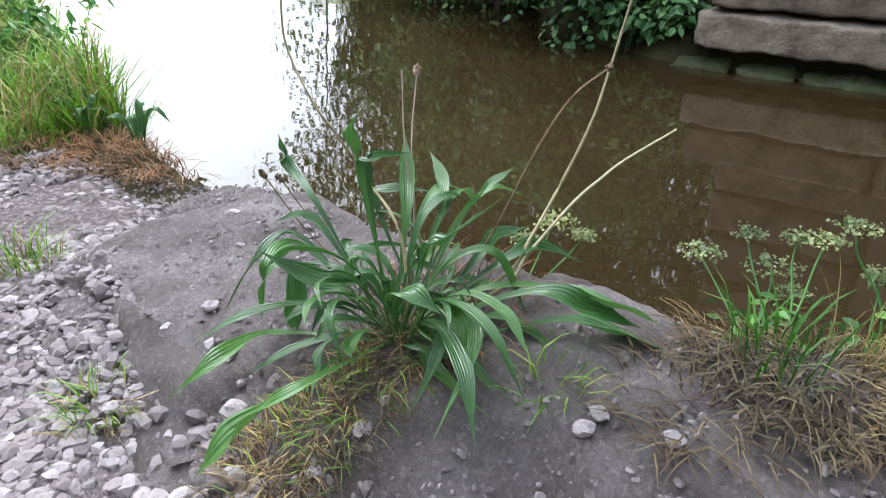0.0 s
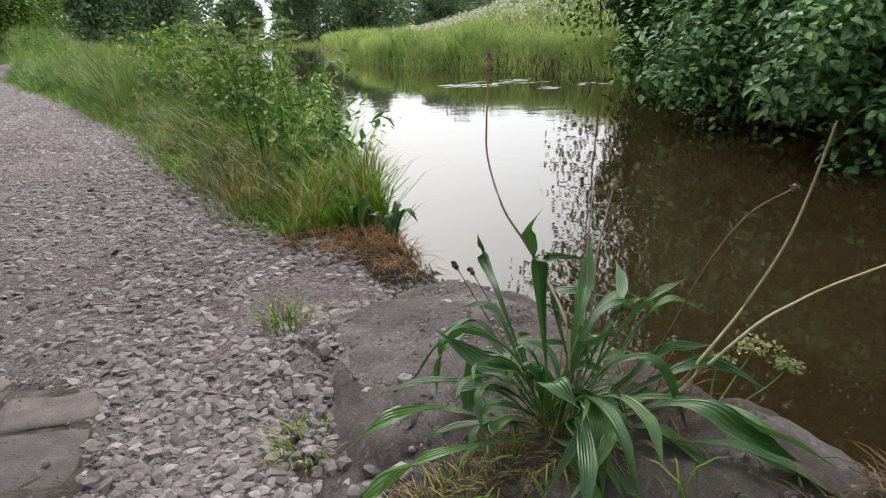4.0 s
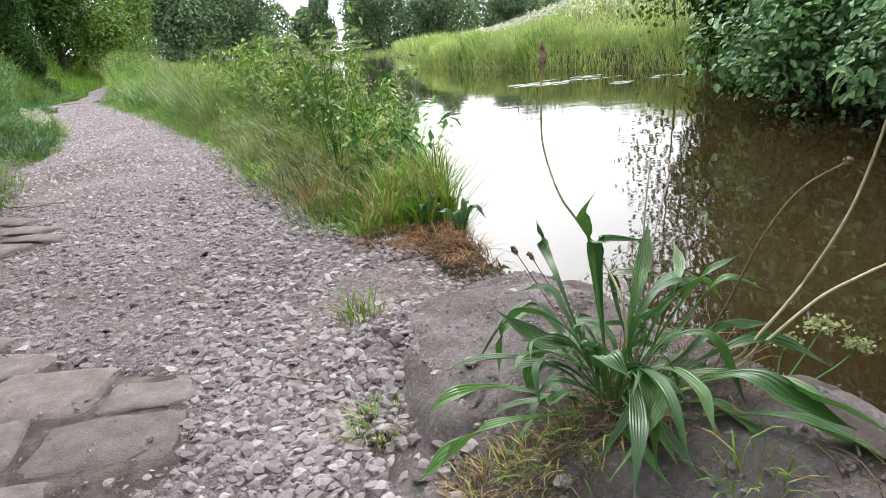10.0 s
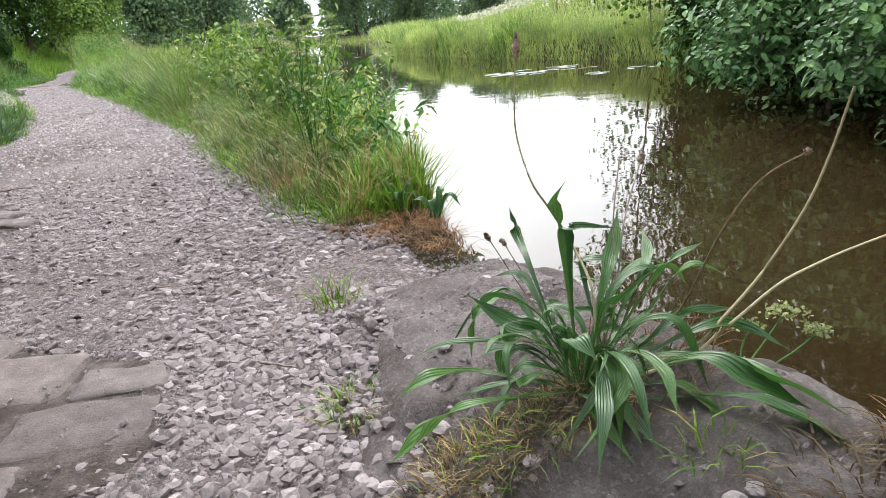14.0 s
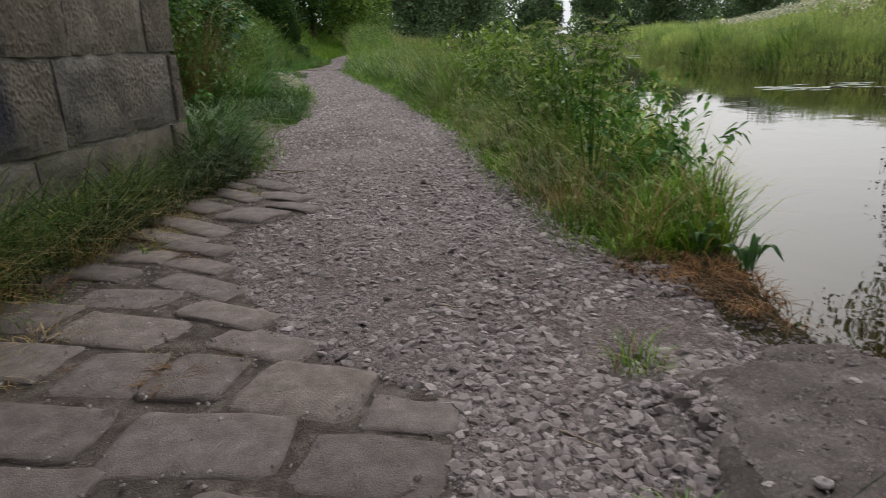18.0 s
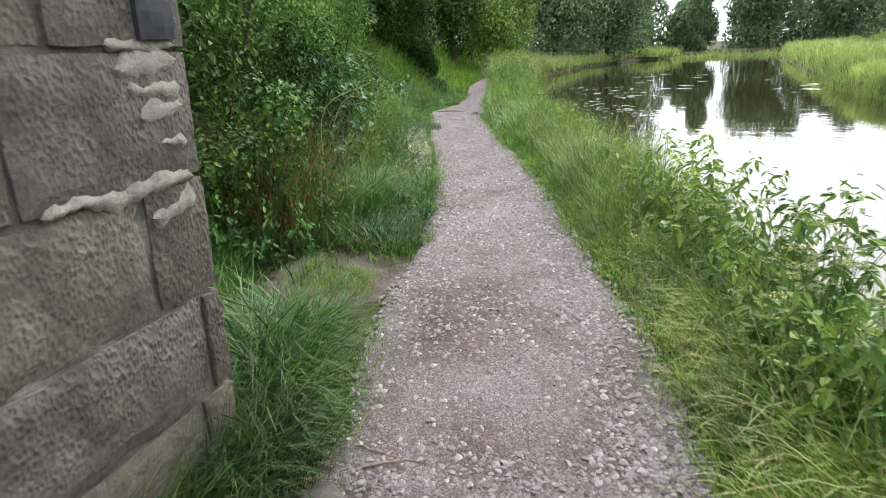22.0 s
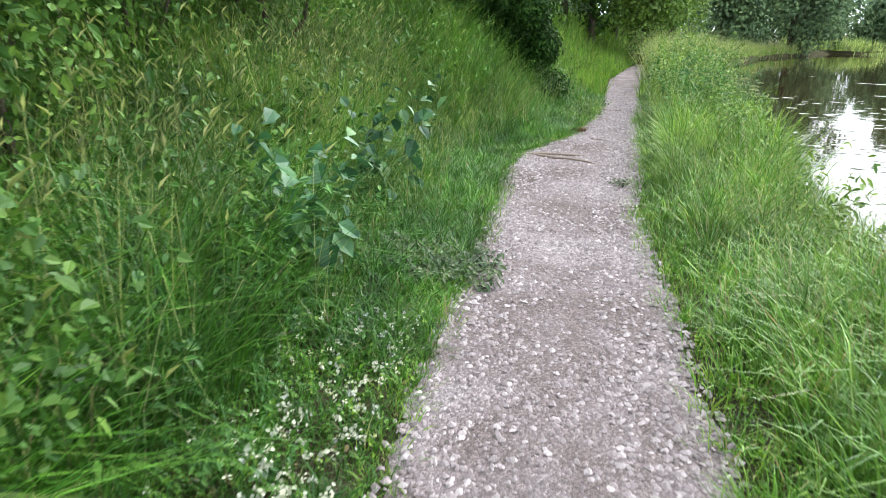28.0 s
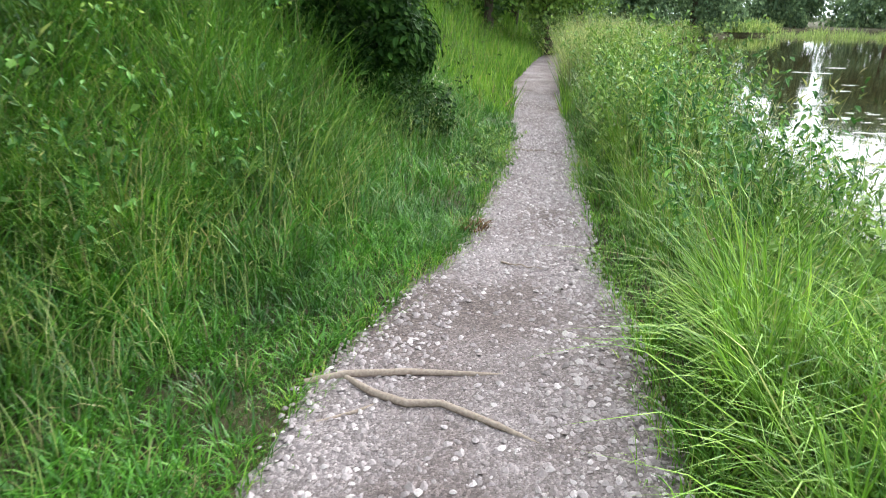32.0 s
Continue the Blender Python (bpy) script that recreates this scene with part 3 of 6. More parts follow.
def leaf_mesh(name, p, nrm, size, stretch=1.6, droop=0.25, far=False):
    """Leaves: pointed ovals folded along the midrib, facing about nrm; far off, one folded lozenge each."""
    n = len(p)
    nrm = nrm / np.maximum(np.linalg.norm(nrm, axis=1, keepdims=True), 1e-6)
    r = rng.normal(size=(n, 3))
    a = np.cross(nrm, r)
    a /= np.maximum(np.linalg.norm(a, axis=1, keepdims=True), 1e-6)
    a[:, 2] -= droop
    b = np.cross(nrm, a)
    b /= np.maximum(np.linalg.norm(b, axis=1, keepdims=True), 1e-6)
    L, W = size[:, None] * stretch, size[:, None]
    if far:
        v = np.stack([p, p + a * L * 0.5 + b * W * 0.55 + nrm * W * 0.12, p + a * L, p + a * L * 0.5 - b * W * 0.55 + nrm * W * 0.12], 1).reshape(-1, 3)
        return raw_mesh(name, v, (np.arange(n)[:, None, None] * 4 + np.array([(0, 2, 1), (0, 3, 2)])[None]).reshape(-1, 3))
    v = np.stack([p, p + a * L * 0.33 + b * W * 0.5 + nrm * W * 0.14, p + a * L * 0.72 + b * W * 0.36 + nrm * W * 0.08,
                  p + a * L - nrm * W * 0.12, p + a * L * 0.72 - b * W * 0.36 + nrm * W * 0.08, p + a * L * 0.33 - b * W * 0.5 + nrm * W * 0.14], 1).reshape(-1, 3)
    t = np.array([(0, 3, 2), (0, 2, 1), (0, 4, 3), (0, 5, 4)])
    return raw_mesh(name, v, (np.arange(n)[:, None, None] * 6 + t[None]).reshape(-1, 3))


def tube_mesh(name, pts, radii, sides=6):
    """A tapering round stem along pts."""
    pts = [Vector(p) for p in pts]
    v, f = [], []
    for i, p in enumerate(pts):
        d = (pts[min(i + 1, len(pts) - 1)] - pts[max(i - 1, 0)]).normalized()
        a = d.orthogonal().normalized()
        b = d.cross(a)
        for k in range(sides):
            t = 2 * math.pi * k / sides
            v.append(p + (a * math.cos(t) + b * math.sin(t)) * radii[i])
    for i in range(len(pts) - 1):
        for k in range(sides):
            f.append((i * sides + k, i * sides + (k + 1) % sides, (i + 1) * sides + (k + 1) % sides, (i + 1) * sides + k))
    return raw_mesh(name, v, f, True)


def merge_meshes(name, meshes, smooth=False):
    """One mesh out of several with equal corner counts."""
    vs, fs, o = [], [], 0
    for me in meshes:
        co = np.empty(len(me.vertices) * 3, np.float32)
        me.vertices.foreach_get("co", co)
        k = me.polygons[0].loop_total
        li = np.empty(len(me.loops), np.int32)
        me.loops.foreach_get("vertex_index", li)
        vs.append(co.reshape(-1, 3))
        fs.append(li.reshape(-1, k) + o)
        o += len(me.vertices)
        bpy.data.meshes.remove(me)
    return raw_mesh(name, np.concatenate(vs), np.concatenate(fs), smooth)


def lumpy_points(n, radii, lumps, seed, fill=0.3, flat=0.0):
    """Points and outward directions on a heap of uneven lumps inside an ellipsoid; returns the lumps' centres too."""
    r = np.random.default_rng(seed)
    c = r.normal(size=(lumps, 3))
    c /= np.linalg.norm(c, axis=1, keepdims=True)
    c *= r.uniform(0.25, 0.85, (lumps, 1))
    size = r.uniform(0.22, 0.45, lumps)
    k = r.integers(0, lumps, n)
    d = r.normal(size=(n, 3))
    d /= np.linalg.norm(d, axis=1, keepdims=True)
    rad = size[k][:, None] * (1 - fill * r.random((n, 1)) ** 1.5 + 0.1 * r.normal(size=(n, 1)))
    q = (c[k] + d * rad) * np.array(radii)
    nr = d + np.array([0, 0, 0.5])
    return q, nr, c * np.array(radii)


def shrub(name, at, radii, leaves, size, material, label, category="bush", lumps=16, seed=1, group="", stems=5, stretch=1.6, extra=None, droop=0.3, up=0.0):
    """A bush: bare stems at its base and a ragged heap of leaves. Its ellipsoid sits with its foot on the ground."""
    x, y = at[0], at[1]
    z = float(ground_z(x, y)) if len(at) < 3 else at[2]
    root = thing(name, (x, y, z), label, category, group)
    q, nr, c = lumpy_points(leaves, radii, lumps, seed)
    lift = radii[2] * 0.92
    q[:, 2] += lift
    keep = q[:, 2] > 0.02
    q, nr = q[keep], nr[keep]
    r = np.random.default_rng(seed + 50)
    part("foliage", leaf_mesh("foliage", q, nr + np.array([0, 0, up]) + r.normal(0, 0.45, q.shape), r.uniform(0.65, 1.3, len(q)) * size, stretch, droop, size > 0.08), material, root)
    for i in range(stems):
        e = c[i % len(c)] + np.array([0, 0, lift])
        foot = np.array([r.normal(0, radii[0] * 0.15), r.normal(0, radii[1] * 0.15), -0.08])
        mid = (foot + e) / 2 + r.normal(0, 0.08, 3) * radii[2]
        w = 0.012 + 0.012 * radii[2]
        part("stem", tube_mesh("stem", [foot, mid, e], [w, w * 0.7, w * 0.3], 5), BARK, root)
    return root


def tree(at, height, spread, leaves, size, material, label, seed=1, trunk=0.16, group="", bare=0.25, base=None):
    x, y = at
    z = float(ground_z(x, y)) if base is None else base
    root = thing("tree", (x, y, z), label, "tree", group)
    r = np.random.default_rng(seed)
    cr = np.array([spread, spread, height * (1.12 - bare) * 0.5])
    q, nr, c = lumpy_points(leaves, cr, 26, seed, 0.4)
    mid = height * (0.94 + bare) * 0.5
    q[:, 2] += mid
    part("crown", leaf_mesh("crown", q, nr + r.normal(0, 0.5, q.shape), r.uniform(0.6, 1.3, len(q)) * size, 1.5, 0.2, True), material, root)
    bend = r.normal(0, 0.04 * height, (3, 2))
    tr = [(0, 0, -0.2), (bend[0, 0] * 0.5, bend[0, 1] * 0.5, height * 0.25), (*bend[0], height * 0.55), (*(bend[0] + bend[1]), height * 0.9)]
    part("trunk", tube_mesh("trunk", tr, [trunk * 1.3, trunk, trunk * 0.65, trunk * 0.15], 8), BARK, root)
    for i in range(5):
        e = c[i] + np.array([0, 0, mid])
        s = Vector(tr[1]).lerp(Vector(tr[2]), 0.3 + 0.15 * i)
        m = (np.array(s) + e) / 2 + np.array([0, 0, -0.05 * height])
        part("limb", tube_mesh("limb", [s, m, e], [trunk * 0.5, trunk * 0.32, trunk * 0.1], 6), BARK, root)
    return root


def scatter(n, y0, y1, a, b, patch=0.0, f=1.5, seed=0.0):
    """Random places between the lines a(y) and b(y); patch makes clumps and gaps."""
    y = rng.uniform(y0, y1, n)
    lo, hi = a(y), b(y)
    x = lo + (hi - lo) * rng.random(n)
    if patch:
        k = rng.random(n) < 1 - patch * (0.5 + 0.5 * wobble(x, y, f, seed))
        x, y = x[k], y[k]
    return x, y


def grass_field(name, n, y0, y1, a, b, h, w, material, label, lean=(0.3, 1.0), patch=0.45, zoff=-0.012, category="grass", f=1.5, grow=None, tuft=14, spread=0.06, skip=None):
    """Grass in tufts: blades fan out from the middle of each tuft."""
    tx, ty = scatter(max(n // tuft, 1), y0, y1, a, b, patch, f, rng.uniform(0, 9))
    k = rng.integers(0, len(tx), n)
    off = rng.normal(0, spread, (n, 2)) * rng.uniform(0.4, 1.6, len(tx))[k][:, None]
    x, y = tx[k] + off[:, 0], ty[k] + off[:, 1]
    lim = (x > a(y) - 0.06) & (x < b(y) + 0.05)
    if skip is not None:
        lim &= ~skip(x, y)
    x, y, k, off = x[lim], y[lim], k[lim], off[lim]
    az = np.arctan2(off[:, 1], off[:, 0]) + rng.normal(0, 0.6, len(x))
    tall = rng.uniform(0.3, 1.45, len(tx))[k] * (0.9 + 0.35 * wobble(x, y, 0.9, 3.0))
    hh = rng.uniform(h[0], h[1], len(x)) * tall
    if grow is not None:
        hh = hh * grow(x, y)
    me = blade_mesh(name, x, y, ground_z(x, y) + zoff, hh, rng.uniform(w[0], w[1], len(x)), rng.uniform(lean[0], lean[1], len(x)), az)
    return tagged(part(name, me, material), label, category, kind="stuff")


def far_grass(name, n, y0, y1, a, b, h, w, material, label, patch=0.4, f=0.5):
    """Grass that stays far off: one pointed blade each."""
    x, y = scatter(n, y0, y1, a, b, patch, f, rng.uniform(0, 9))
    m = len(x)
    az = rng.uniform(0, 2 * np.pi, m)
    s = np.stack([np.cos(az), np.sin(az), np.zeros(m)], 1) * (rng.uniform(w[0], w[1], m) / 2)[:, None]
    p = np.stack([x, y, ground_z(x, y) - 0.02], 1)
    hh = rng.uniform(h[0], h[1], m) * (0.8 + 0.35 * wobble(x, y, 0.7, 1.0))
    tip = p + np.stack([rng.normal(0, 0.3, m) * hh, rng.normal(0, 0.3, m) * hh, hh], 1)
    v = np.stack([p - s, p + s, tip], 1).reshape(-1, 3)
    return tagged(part(name, raw_mesh(name, v, np.arange(m * 3).reshape(-1, 3)), material), label, "grass", kind="stuff")


def seed_stems(name, n, y0, y1, a, b, h, label, material=None, patch=0.3, head=0.007, long=9.0):
    """Flowering grasses: thin stalks that end in a narrow nodding head."""
    x, y = scatter(n, y0, y1, a, b, patch, 1.2, rng.uniform(0, 9))
    m = len(x)
    z = ground_z(x, y) - 0.01
    hh, lean, az = rng.uniform(h[0], h[1], m), rng.uniform(0.1, 0.5, m), rng.uniform(0, 2 * np.pi, m)
    stalk = blade_mesh(name, x, y, z, hh, np.full(m, 0.0035), lean, az)
    d = np.stack([np.cos(az), np.sin(az), np.zeros(m)], 1)
    tip = np.stack([x, y, z + hh * (1 - 0.4 * lean)], 1) + d * (hh * lean)[:, None]
    start = tip - (d * 0.5 + np.array([0, 0, 0.8])) * (head * long * 0.55)
    heads = []
    for turn in (0.0, 1.3):
        side = np.stack([np.cos(az + 1.57 + turn), np.sin(az + 1.57 + turn), np.full(m, 0.1)], 1) * head * 0.6
        mid = (start + tip) / 2
        heads.append(np.stack([start, mid + side, tip + d * head * 2, mid - side], 1))
    hv = np.concatenate(heads).reshape(-1, 3)
    hi = np.arange(len(hv) // 4)[:, None] * 4
    hm = raw_mesh("heads", hv, np.concatenate([hi + np.array([0, 1, 2]), hi + np.array([0, 2, 3])]))
    return tagged(part(name, merge_meshes(name, [stalk, hm]), material or HAY), label, "grass", kind="stuff")


def shoot_field(name, n, y0, y1, a, b, h, size, per, material, label, lean=(0.1, 0.5), patch=0.3, category="weeds", lift=0.0, stretch=2.0):
    """Leafy weeds: stems set with leaves all the way up, in one mesh with their stalks."""
    x, y = scatter(n, y0, y1, a, b, patch, 1.3, rng.uniform(0, 9))
    m = len(x)
    z = ground_z(x, y) - 0.02 + lift * rng.random(m)
    hh, le, az = rng.uniform(h[0], h[1], m), rng.uniform(lean[0], lean[1], m), rng.uniform(0, 2 * np.pi, m)
    stalk = blade_mesh(name, x, y, z, hh, np.full(m, 0.007), le, az)
    f = rng.uniform(0.15, 1.0, (m, per))
    d = np.stack([np.cos(az), np.sin(az)], 1)
    px = x[:, None] + d[:, :1] * (hh * le)[:, None] * f ** 2
    py = y[:, None] + d[:, 1:] * (hh * le)[:, None] * f ** 2
    pz = z[:, None] + hh[:, None] * (f - 0.38 * le[:, None] * f ** 3)
    p = np.stack([px, py, pz], -1).reshape(-1, 3)
    out = rng.normal(size=(m * per, 3))
    p = p + out * np.array([0.02, 0.02, 0.008])
    nr = np.stack([out[:, 0] * 0.5, out[:, 1] * 0.5, np.ones(m * per)], 1)
    lv = leaf_mesh("leaves", p, nr, rng.uniform(size[0], size[1], m * per) * (1.15 - 0.5 * f.ravel()), stretch, 0.45)
    return tagged(part(name, merge_meshes(name, [stalk, lv]), material), label, category, kind="stuff")


# ---- stone makers ----
def pebble_shapes(n, x, y, z, r, flat=0.75):
    """n small angular stones as one mesh."""
    base = np.array([(1, 0, 0), (0.45, 0.85, 0.05), (-0.5, 0.8, -0.05), (-1, 0.05, 0), (-0.45, -0.85, 0.08), (0.5, -0.8, -0.04), (0.2, 0.15, 0.9), (-0.25, -0.2, 0.8), (0, 0, -0.9)])
    t = np.array([(0, 1, 6), (1, 2, 6), (2, 7, 6), (2, 3, 7), (3, 4, 7), (4, 5, 7), (5, 6, 7), (5, 0, 6), (1, 0, 8), (3, 2, 8), (5, 4, 8)])
    v = base[None] * (1 + rng.normal(0, 0.14, (n, 9, 3)))
    v = v * np.stack([r, r * rng.uniform(0.55, 0.95, n), r * flat * rng.uniform(0.6, 1.2, n)], 1)[:, None]
    a = rng.uniform(0, 2 * np.pi, n)
    tilt = rng.normal(0, 0.25, n)
    v[..., 2] += v[..., 0] * tilt[:, None]
    ca, sa = np.cos(a)[:, None], np.sin(a)[:, None]
    vx, vy = v[..., 0] * ca - v[..., 1] * sa, v[..., 0] * sa + v[..., 1] * ca
    v = np.stack([vx + x[:, None], vy + y[:, None], v[..., 2] + (z + r * 0.08)[:, None]], -1).reshape(-1, 3)
    return raw_mesh("gravel", v, (np.arange(n)[:, None, None] * 9 + t[None]).reshape(-1, 3))


def rounded_pebbles(n, x, y, z, r):
    """n small broken stones as one mesh: two rings and a cap each."""
    k = np.arange(6) * np.pi / 3
    base = np.concatenate([np.stack([np.cos(k), np.sin(k), np.full(6, -0.25)], 1), np.stack([0.78 * np.cos(k + 0.5), 0.78 * np.sin(k + 0.5), np.full(6, 0.42)], 1), [(0.0, 0.0, 0.66)]])
    a = np.arange(6)
    c = (a + 1) % 6
    t = np.concatenate([np.stack([a, c, a + 6], 1), np.stack([c, c + 6, a + 6], 1), np.stack([a + 6, c + 6, np.full(6, 12)], 1)])
    v = base[None] * (1 + rng.normal(0, 0.2, (n, 13, 3)))
    v = v * np.stack([r, r * rng.uniform(0.55, 0.95, n), r * rng.uniform(0.5, 0.95, n)], 1)[:, None]
    turn, tilt = rng.uniform(0, 2 * np.pi, n), rng.normal(0, 0.3, n)
    v[..., 2] += v[..., 0] * tilt[:, None]
    ca, sa = np.cos(turn)[:, None], np.sin(turn)[:, None]
    vx, vy = v[..., 0] * ca - v[..., 1] * sa, v[..., 0] * sa + v[..., 1] * ca
    v = np.stack([vx + x[:, None], vy + y[:, None], v[..., 2] + (z + r * 0.0)[:, None]], -1).reshape(-1, 3)
    return raw_mesh("gravel", v, (np.arange(n)[:, None, None] * 13 + t[None]).reshape(-1, 3), False)


def sett_mesh(L, W, H, seed, dome=0.01):
    """A worn paving block: domed top, rounded edges, uneven outline; its top lies at z = 0."""
    r = np.random.default_rng(seed)
    u = np.array([-1, -0.98, -0.9, -0.75, -0.35, 0.35, 0.75, 0.9, 0.98, 1])
    gu, gv = np.meshgrid(u, u, indexing="ij")
    ed = np.maximum(np.abs(gu), np.abs(gv))
    z = -0.004 * ed ** 4 - dome * (0.35 * gu ** 4 + 0.65 * gv ** 2) - 0.5 * H * (ed > 0.99) - 0.006 * smoothstep(0.88, 0.98, ed) + 0.002 * r.normal(size=gu.shape)
    k = 1 - 0.08 * np.minimum(np.abs(gu), np.abs(gv)) ** 8
    px, py = r.uniform(-0.05, 0.05, 2), r.uniform(-0.06, 0.06, 2)
    gx = gu * L / 2 * k * (1 + px[0] * gv) + r.normal(0, 0.004, gu.shape)
    gy = gv * W / 2 * k * (1 + py[0] * gu) + r.normal(0, 0.004, gu.shape)
    z = z + 0.003 * py[1] * gu * 4
    v = np.stack([gx, gy, z], -1).reshape(-1, 3)
    i = (np.arange(9)[:, None] * 10 + np.arange(9)[None]).ravel()
    return raw_mesh("sett", v, np.stack([i, i + 10, i + 11, i + 1], 1), True)


def block_mesh(L, D, H, seed, rough=0.012, bevel=0.009, cuts=(9, 3, 7)):
    """A hewn block, L along x, D deep in y, H high; its face (at -y) is uneven and its arrises are worn."""
    r = np.random.default_rng(seed)
    v, f = [], []

    def side(fix, val, ua, ub, nu, nv, flip):
        o = len(v)
        for i in range(nu + 1):
            for j in range(nv + 1):
                p = [0, 0, 0]
                p[fix], p[ua], p[ub] = val, 2 * i / nu - 1, 2 * j / nv - 1
                v.append(p)
        for i in range(nu):
            for j in range(nv):
                q = [o + i * (nv + 1) + j, o + (i + 1) * (nv + 1) + j, o + (i + 1) * (nv + 1) + j + 1, o + i * (nv + 1) + j + 1]
                f.append(q[::-1] if flip else q)

    side(1, -1, 0, 2, cuts[0], cuts[2], False)
    side(2, 1, 0, 1, cuts[0], cuts[1], False)
    side(2, -1, 0, 1, cuts[0], cuts[1], True)
    side(0, 1, 1, 2, cuts[1], cuts[2], False)
    side(0, -1, 1, 2, cuts[1], cuts[2], True)
    p = np.array(v, float)
    half = np.array([L, D, H]) / 2
    near = np.sort(np.abs(p), axis=1)[:, 1]
    q = p * half
    inset = bevel * np.clip((near - 0.6) / 0.4, 0, 1) ** 3
    q -= np.sign(p) * (np.abs(p) > 0.99) * inset[:, None]
    seed_f = seed * 1.37
    if cuts[0] > 20:
        q += np.stack([wobble(q[:, 0] * 7 + seed_f, q[:, 2] * 16 + q[:, 1] * 9, 2.0, k * 3.3 + seed_f) for k in range(3)], 1) * rough * 0.45
    n = np.stack([wobble(q[:, 0] * 3 + seed_f, q[:, 2] * 3 + q[:, 1], 4.0, k * 2.1 + seed_f) for k in range(3)], 1)
    q += n * rough
    return raw_mesh("block", q, f, cuts[0] > 20)


# ---- bridge abutments ----
def wall_run(name, start, direction, courses, lengths, depth, mats, label, z0=0.0, seed=3, first=0.0, rough=0.010):
    """A wall of coursed blocks. It begins at start and runs in direction (degrees); its face is on the right-hand side of that way."""
    root = tagged(new(name), label, "wall", kind="structure")
    root.matrix_basis = pose(start[0], start[1], 0, 0, 0, direction)
    r = np.random.default_rng(seed)
    total = lengths[2]
    zz = z0
    for ci, ch in enumerate(courses):
        s = -first * (ci % 2)
        while s < total:
            L = min(r.uniform(lengths[0], lengths[1]), total - s + 0.05)
            ob = part("block", block_mesh(L - 0.008, depth, ch - 0.008, int(r.integers(1, 9999)), rough), mats, root)
            ob.matrix_basis = Matrix.Translation((s + L / 2, depth / 2 + r.normal(0, 0.006), zz + ch / 2))
            s += L
        zz += ch
    core = bmesh.new()
    bmesh.ops.create_cube(core, size=1, matrix=Matrix.Translation((total / 2, depth / 2 + 0.006, (z0 + zz) / 2)) @ Matrix.Diagonal((total - 0.03, depth - 0.022, zz - z0 - 0.01, 1)))
    part("mortar_bed", core, MORTAR, root)
    return root


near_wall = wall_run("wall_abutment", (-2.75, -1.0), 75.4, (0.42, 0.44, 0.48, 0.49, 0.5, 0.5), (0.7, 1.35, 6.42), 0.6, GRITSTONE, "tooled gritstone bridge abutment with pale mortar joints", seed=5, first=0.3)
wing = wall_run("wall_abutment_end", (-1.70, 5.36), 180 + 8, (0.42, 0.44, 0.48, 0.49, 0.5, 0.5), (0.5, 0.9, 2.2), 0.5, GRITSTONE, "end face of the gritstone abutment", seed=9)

def smear(s0, s1, z, h, seed, steep=0.0):
    """A ragged pale skin of mortar smeared along a joint of the abutment."""
    n, m = max(int((s1 - s0) / 0.018), 6), 5
    r = np.random.default_rng(seed)
    s = np.linspace(s0, s1, n)
    mid = z + steep * (s - s0) + 0.010 * wobble(s, s * 0.3, 9, seed) + 0.006 * wobble(s, s, 31, seed)
    up = np.maximum(h * (0.5 + 0.45 * wobble(s, s * 0.2, 9, seed + 3) + r.normal(0, 0.07, n)), 0.001)
    dn = np.maximum(h * (0.4 + 0.4 * wobble(s, s * 0.2, 11, seed + 5) + r.normal(0, 0.07, n)), 0.001)
    up[[0, -1]] = dn[[0, -1]] = 0.003
    w = np.linspace(-1, 1, m)
    zz = mid[:, None] + np.where(w > 0, w[None] * up[:, None], w[None] * dn[:, None])
    out = -0.009 + 0.016 * np.abs(w[None]) ** 3 + 0.003 * wobble(s[:, None] * 20, zz * 20, 3, seed)
    v = np.stack([np.repeat(s[:, None], m, 1), out, zz], -1).reshape(-1, 3)
    i = (np.arange(n - 1)[:, None] * m + np.arange(m - 1)[None]).ravel()
    part("mortar_smear", raw_mesh("mortar_smear", v, np.stack([i, i + m, i + m + 1, i + 1], 1), True), LIME, near_wall)


for k, (s0, s1, z, h, up) in enumerate(((5.68, 6.39, 1.345, 0.075, 0.0), (6.14, 6.39, 1.22, 0.085, 0.18), (6.08, 6.39, 1.77, 0.10, 0.04), (6.12, 6.39, 1.69, 0.085, 0.0), (6.16, 6.39, 1.60, 0.085, 0.08), (6.22, 6.39, 1.50, 0.075, -0.06), (6.05, 6.39, 1.845, 0.06, 0.0))):
    smear(s0, s1, z, h, 40 + k, up)
plaque = tagged(part("wall_plaque", block_mesh(0.2, 0.06, 0.15, 77, 0.003, 0.006, (3, 1, 3)), SLATE), "small dark slate set into the abutment corner", "plaque")
plaque.matrix_basis = near_wall.matrix_basis @ pose(6.29, -0.004, 1.93)
# opposite side: slabs stepping back above mossy footings
def cope_course(root, y0, y1, z, h, face, seed, material, lengths, name="coping_slab", rough=0.014, bevel=0.03, depth=0.9):
    r = np.random.default_rng(seed)
    y = y1
    while y > y0:
        L = r.uniform(*lengths)
        ob = part(name, block_mesh(L - 0.02, depth, h - 0.015, int(r.integers(1, 9999)), rough, bevel, (36, 6, 14)), material, root)
        ob.matrix_basis = pose(face + depth / 2 + r.normal(0, 0.015), y - L / 2, z + h / 2, 0, 0, -90)
        y -= L


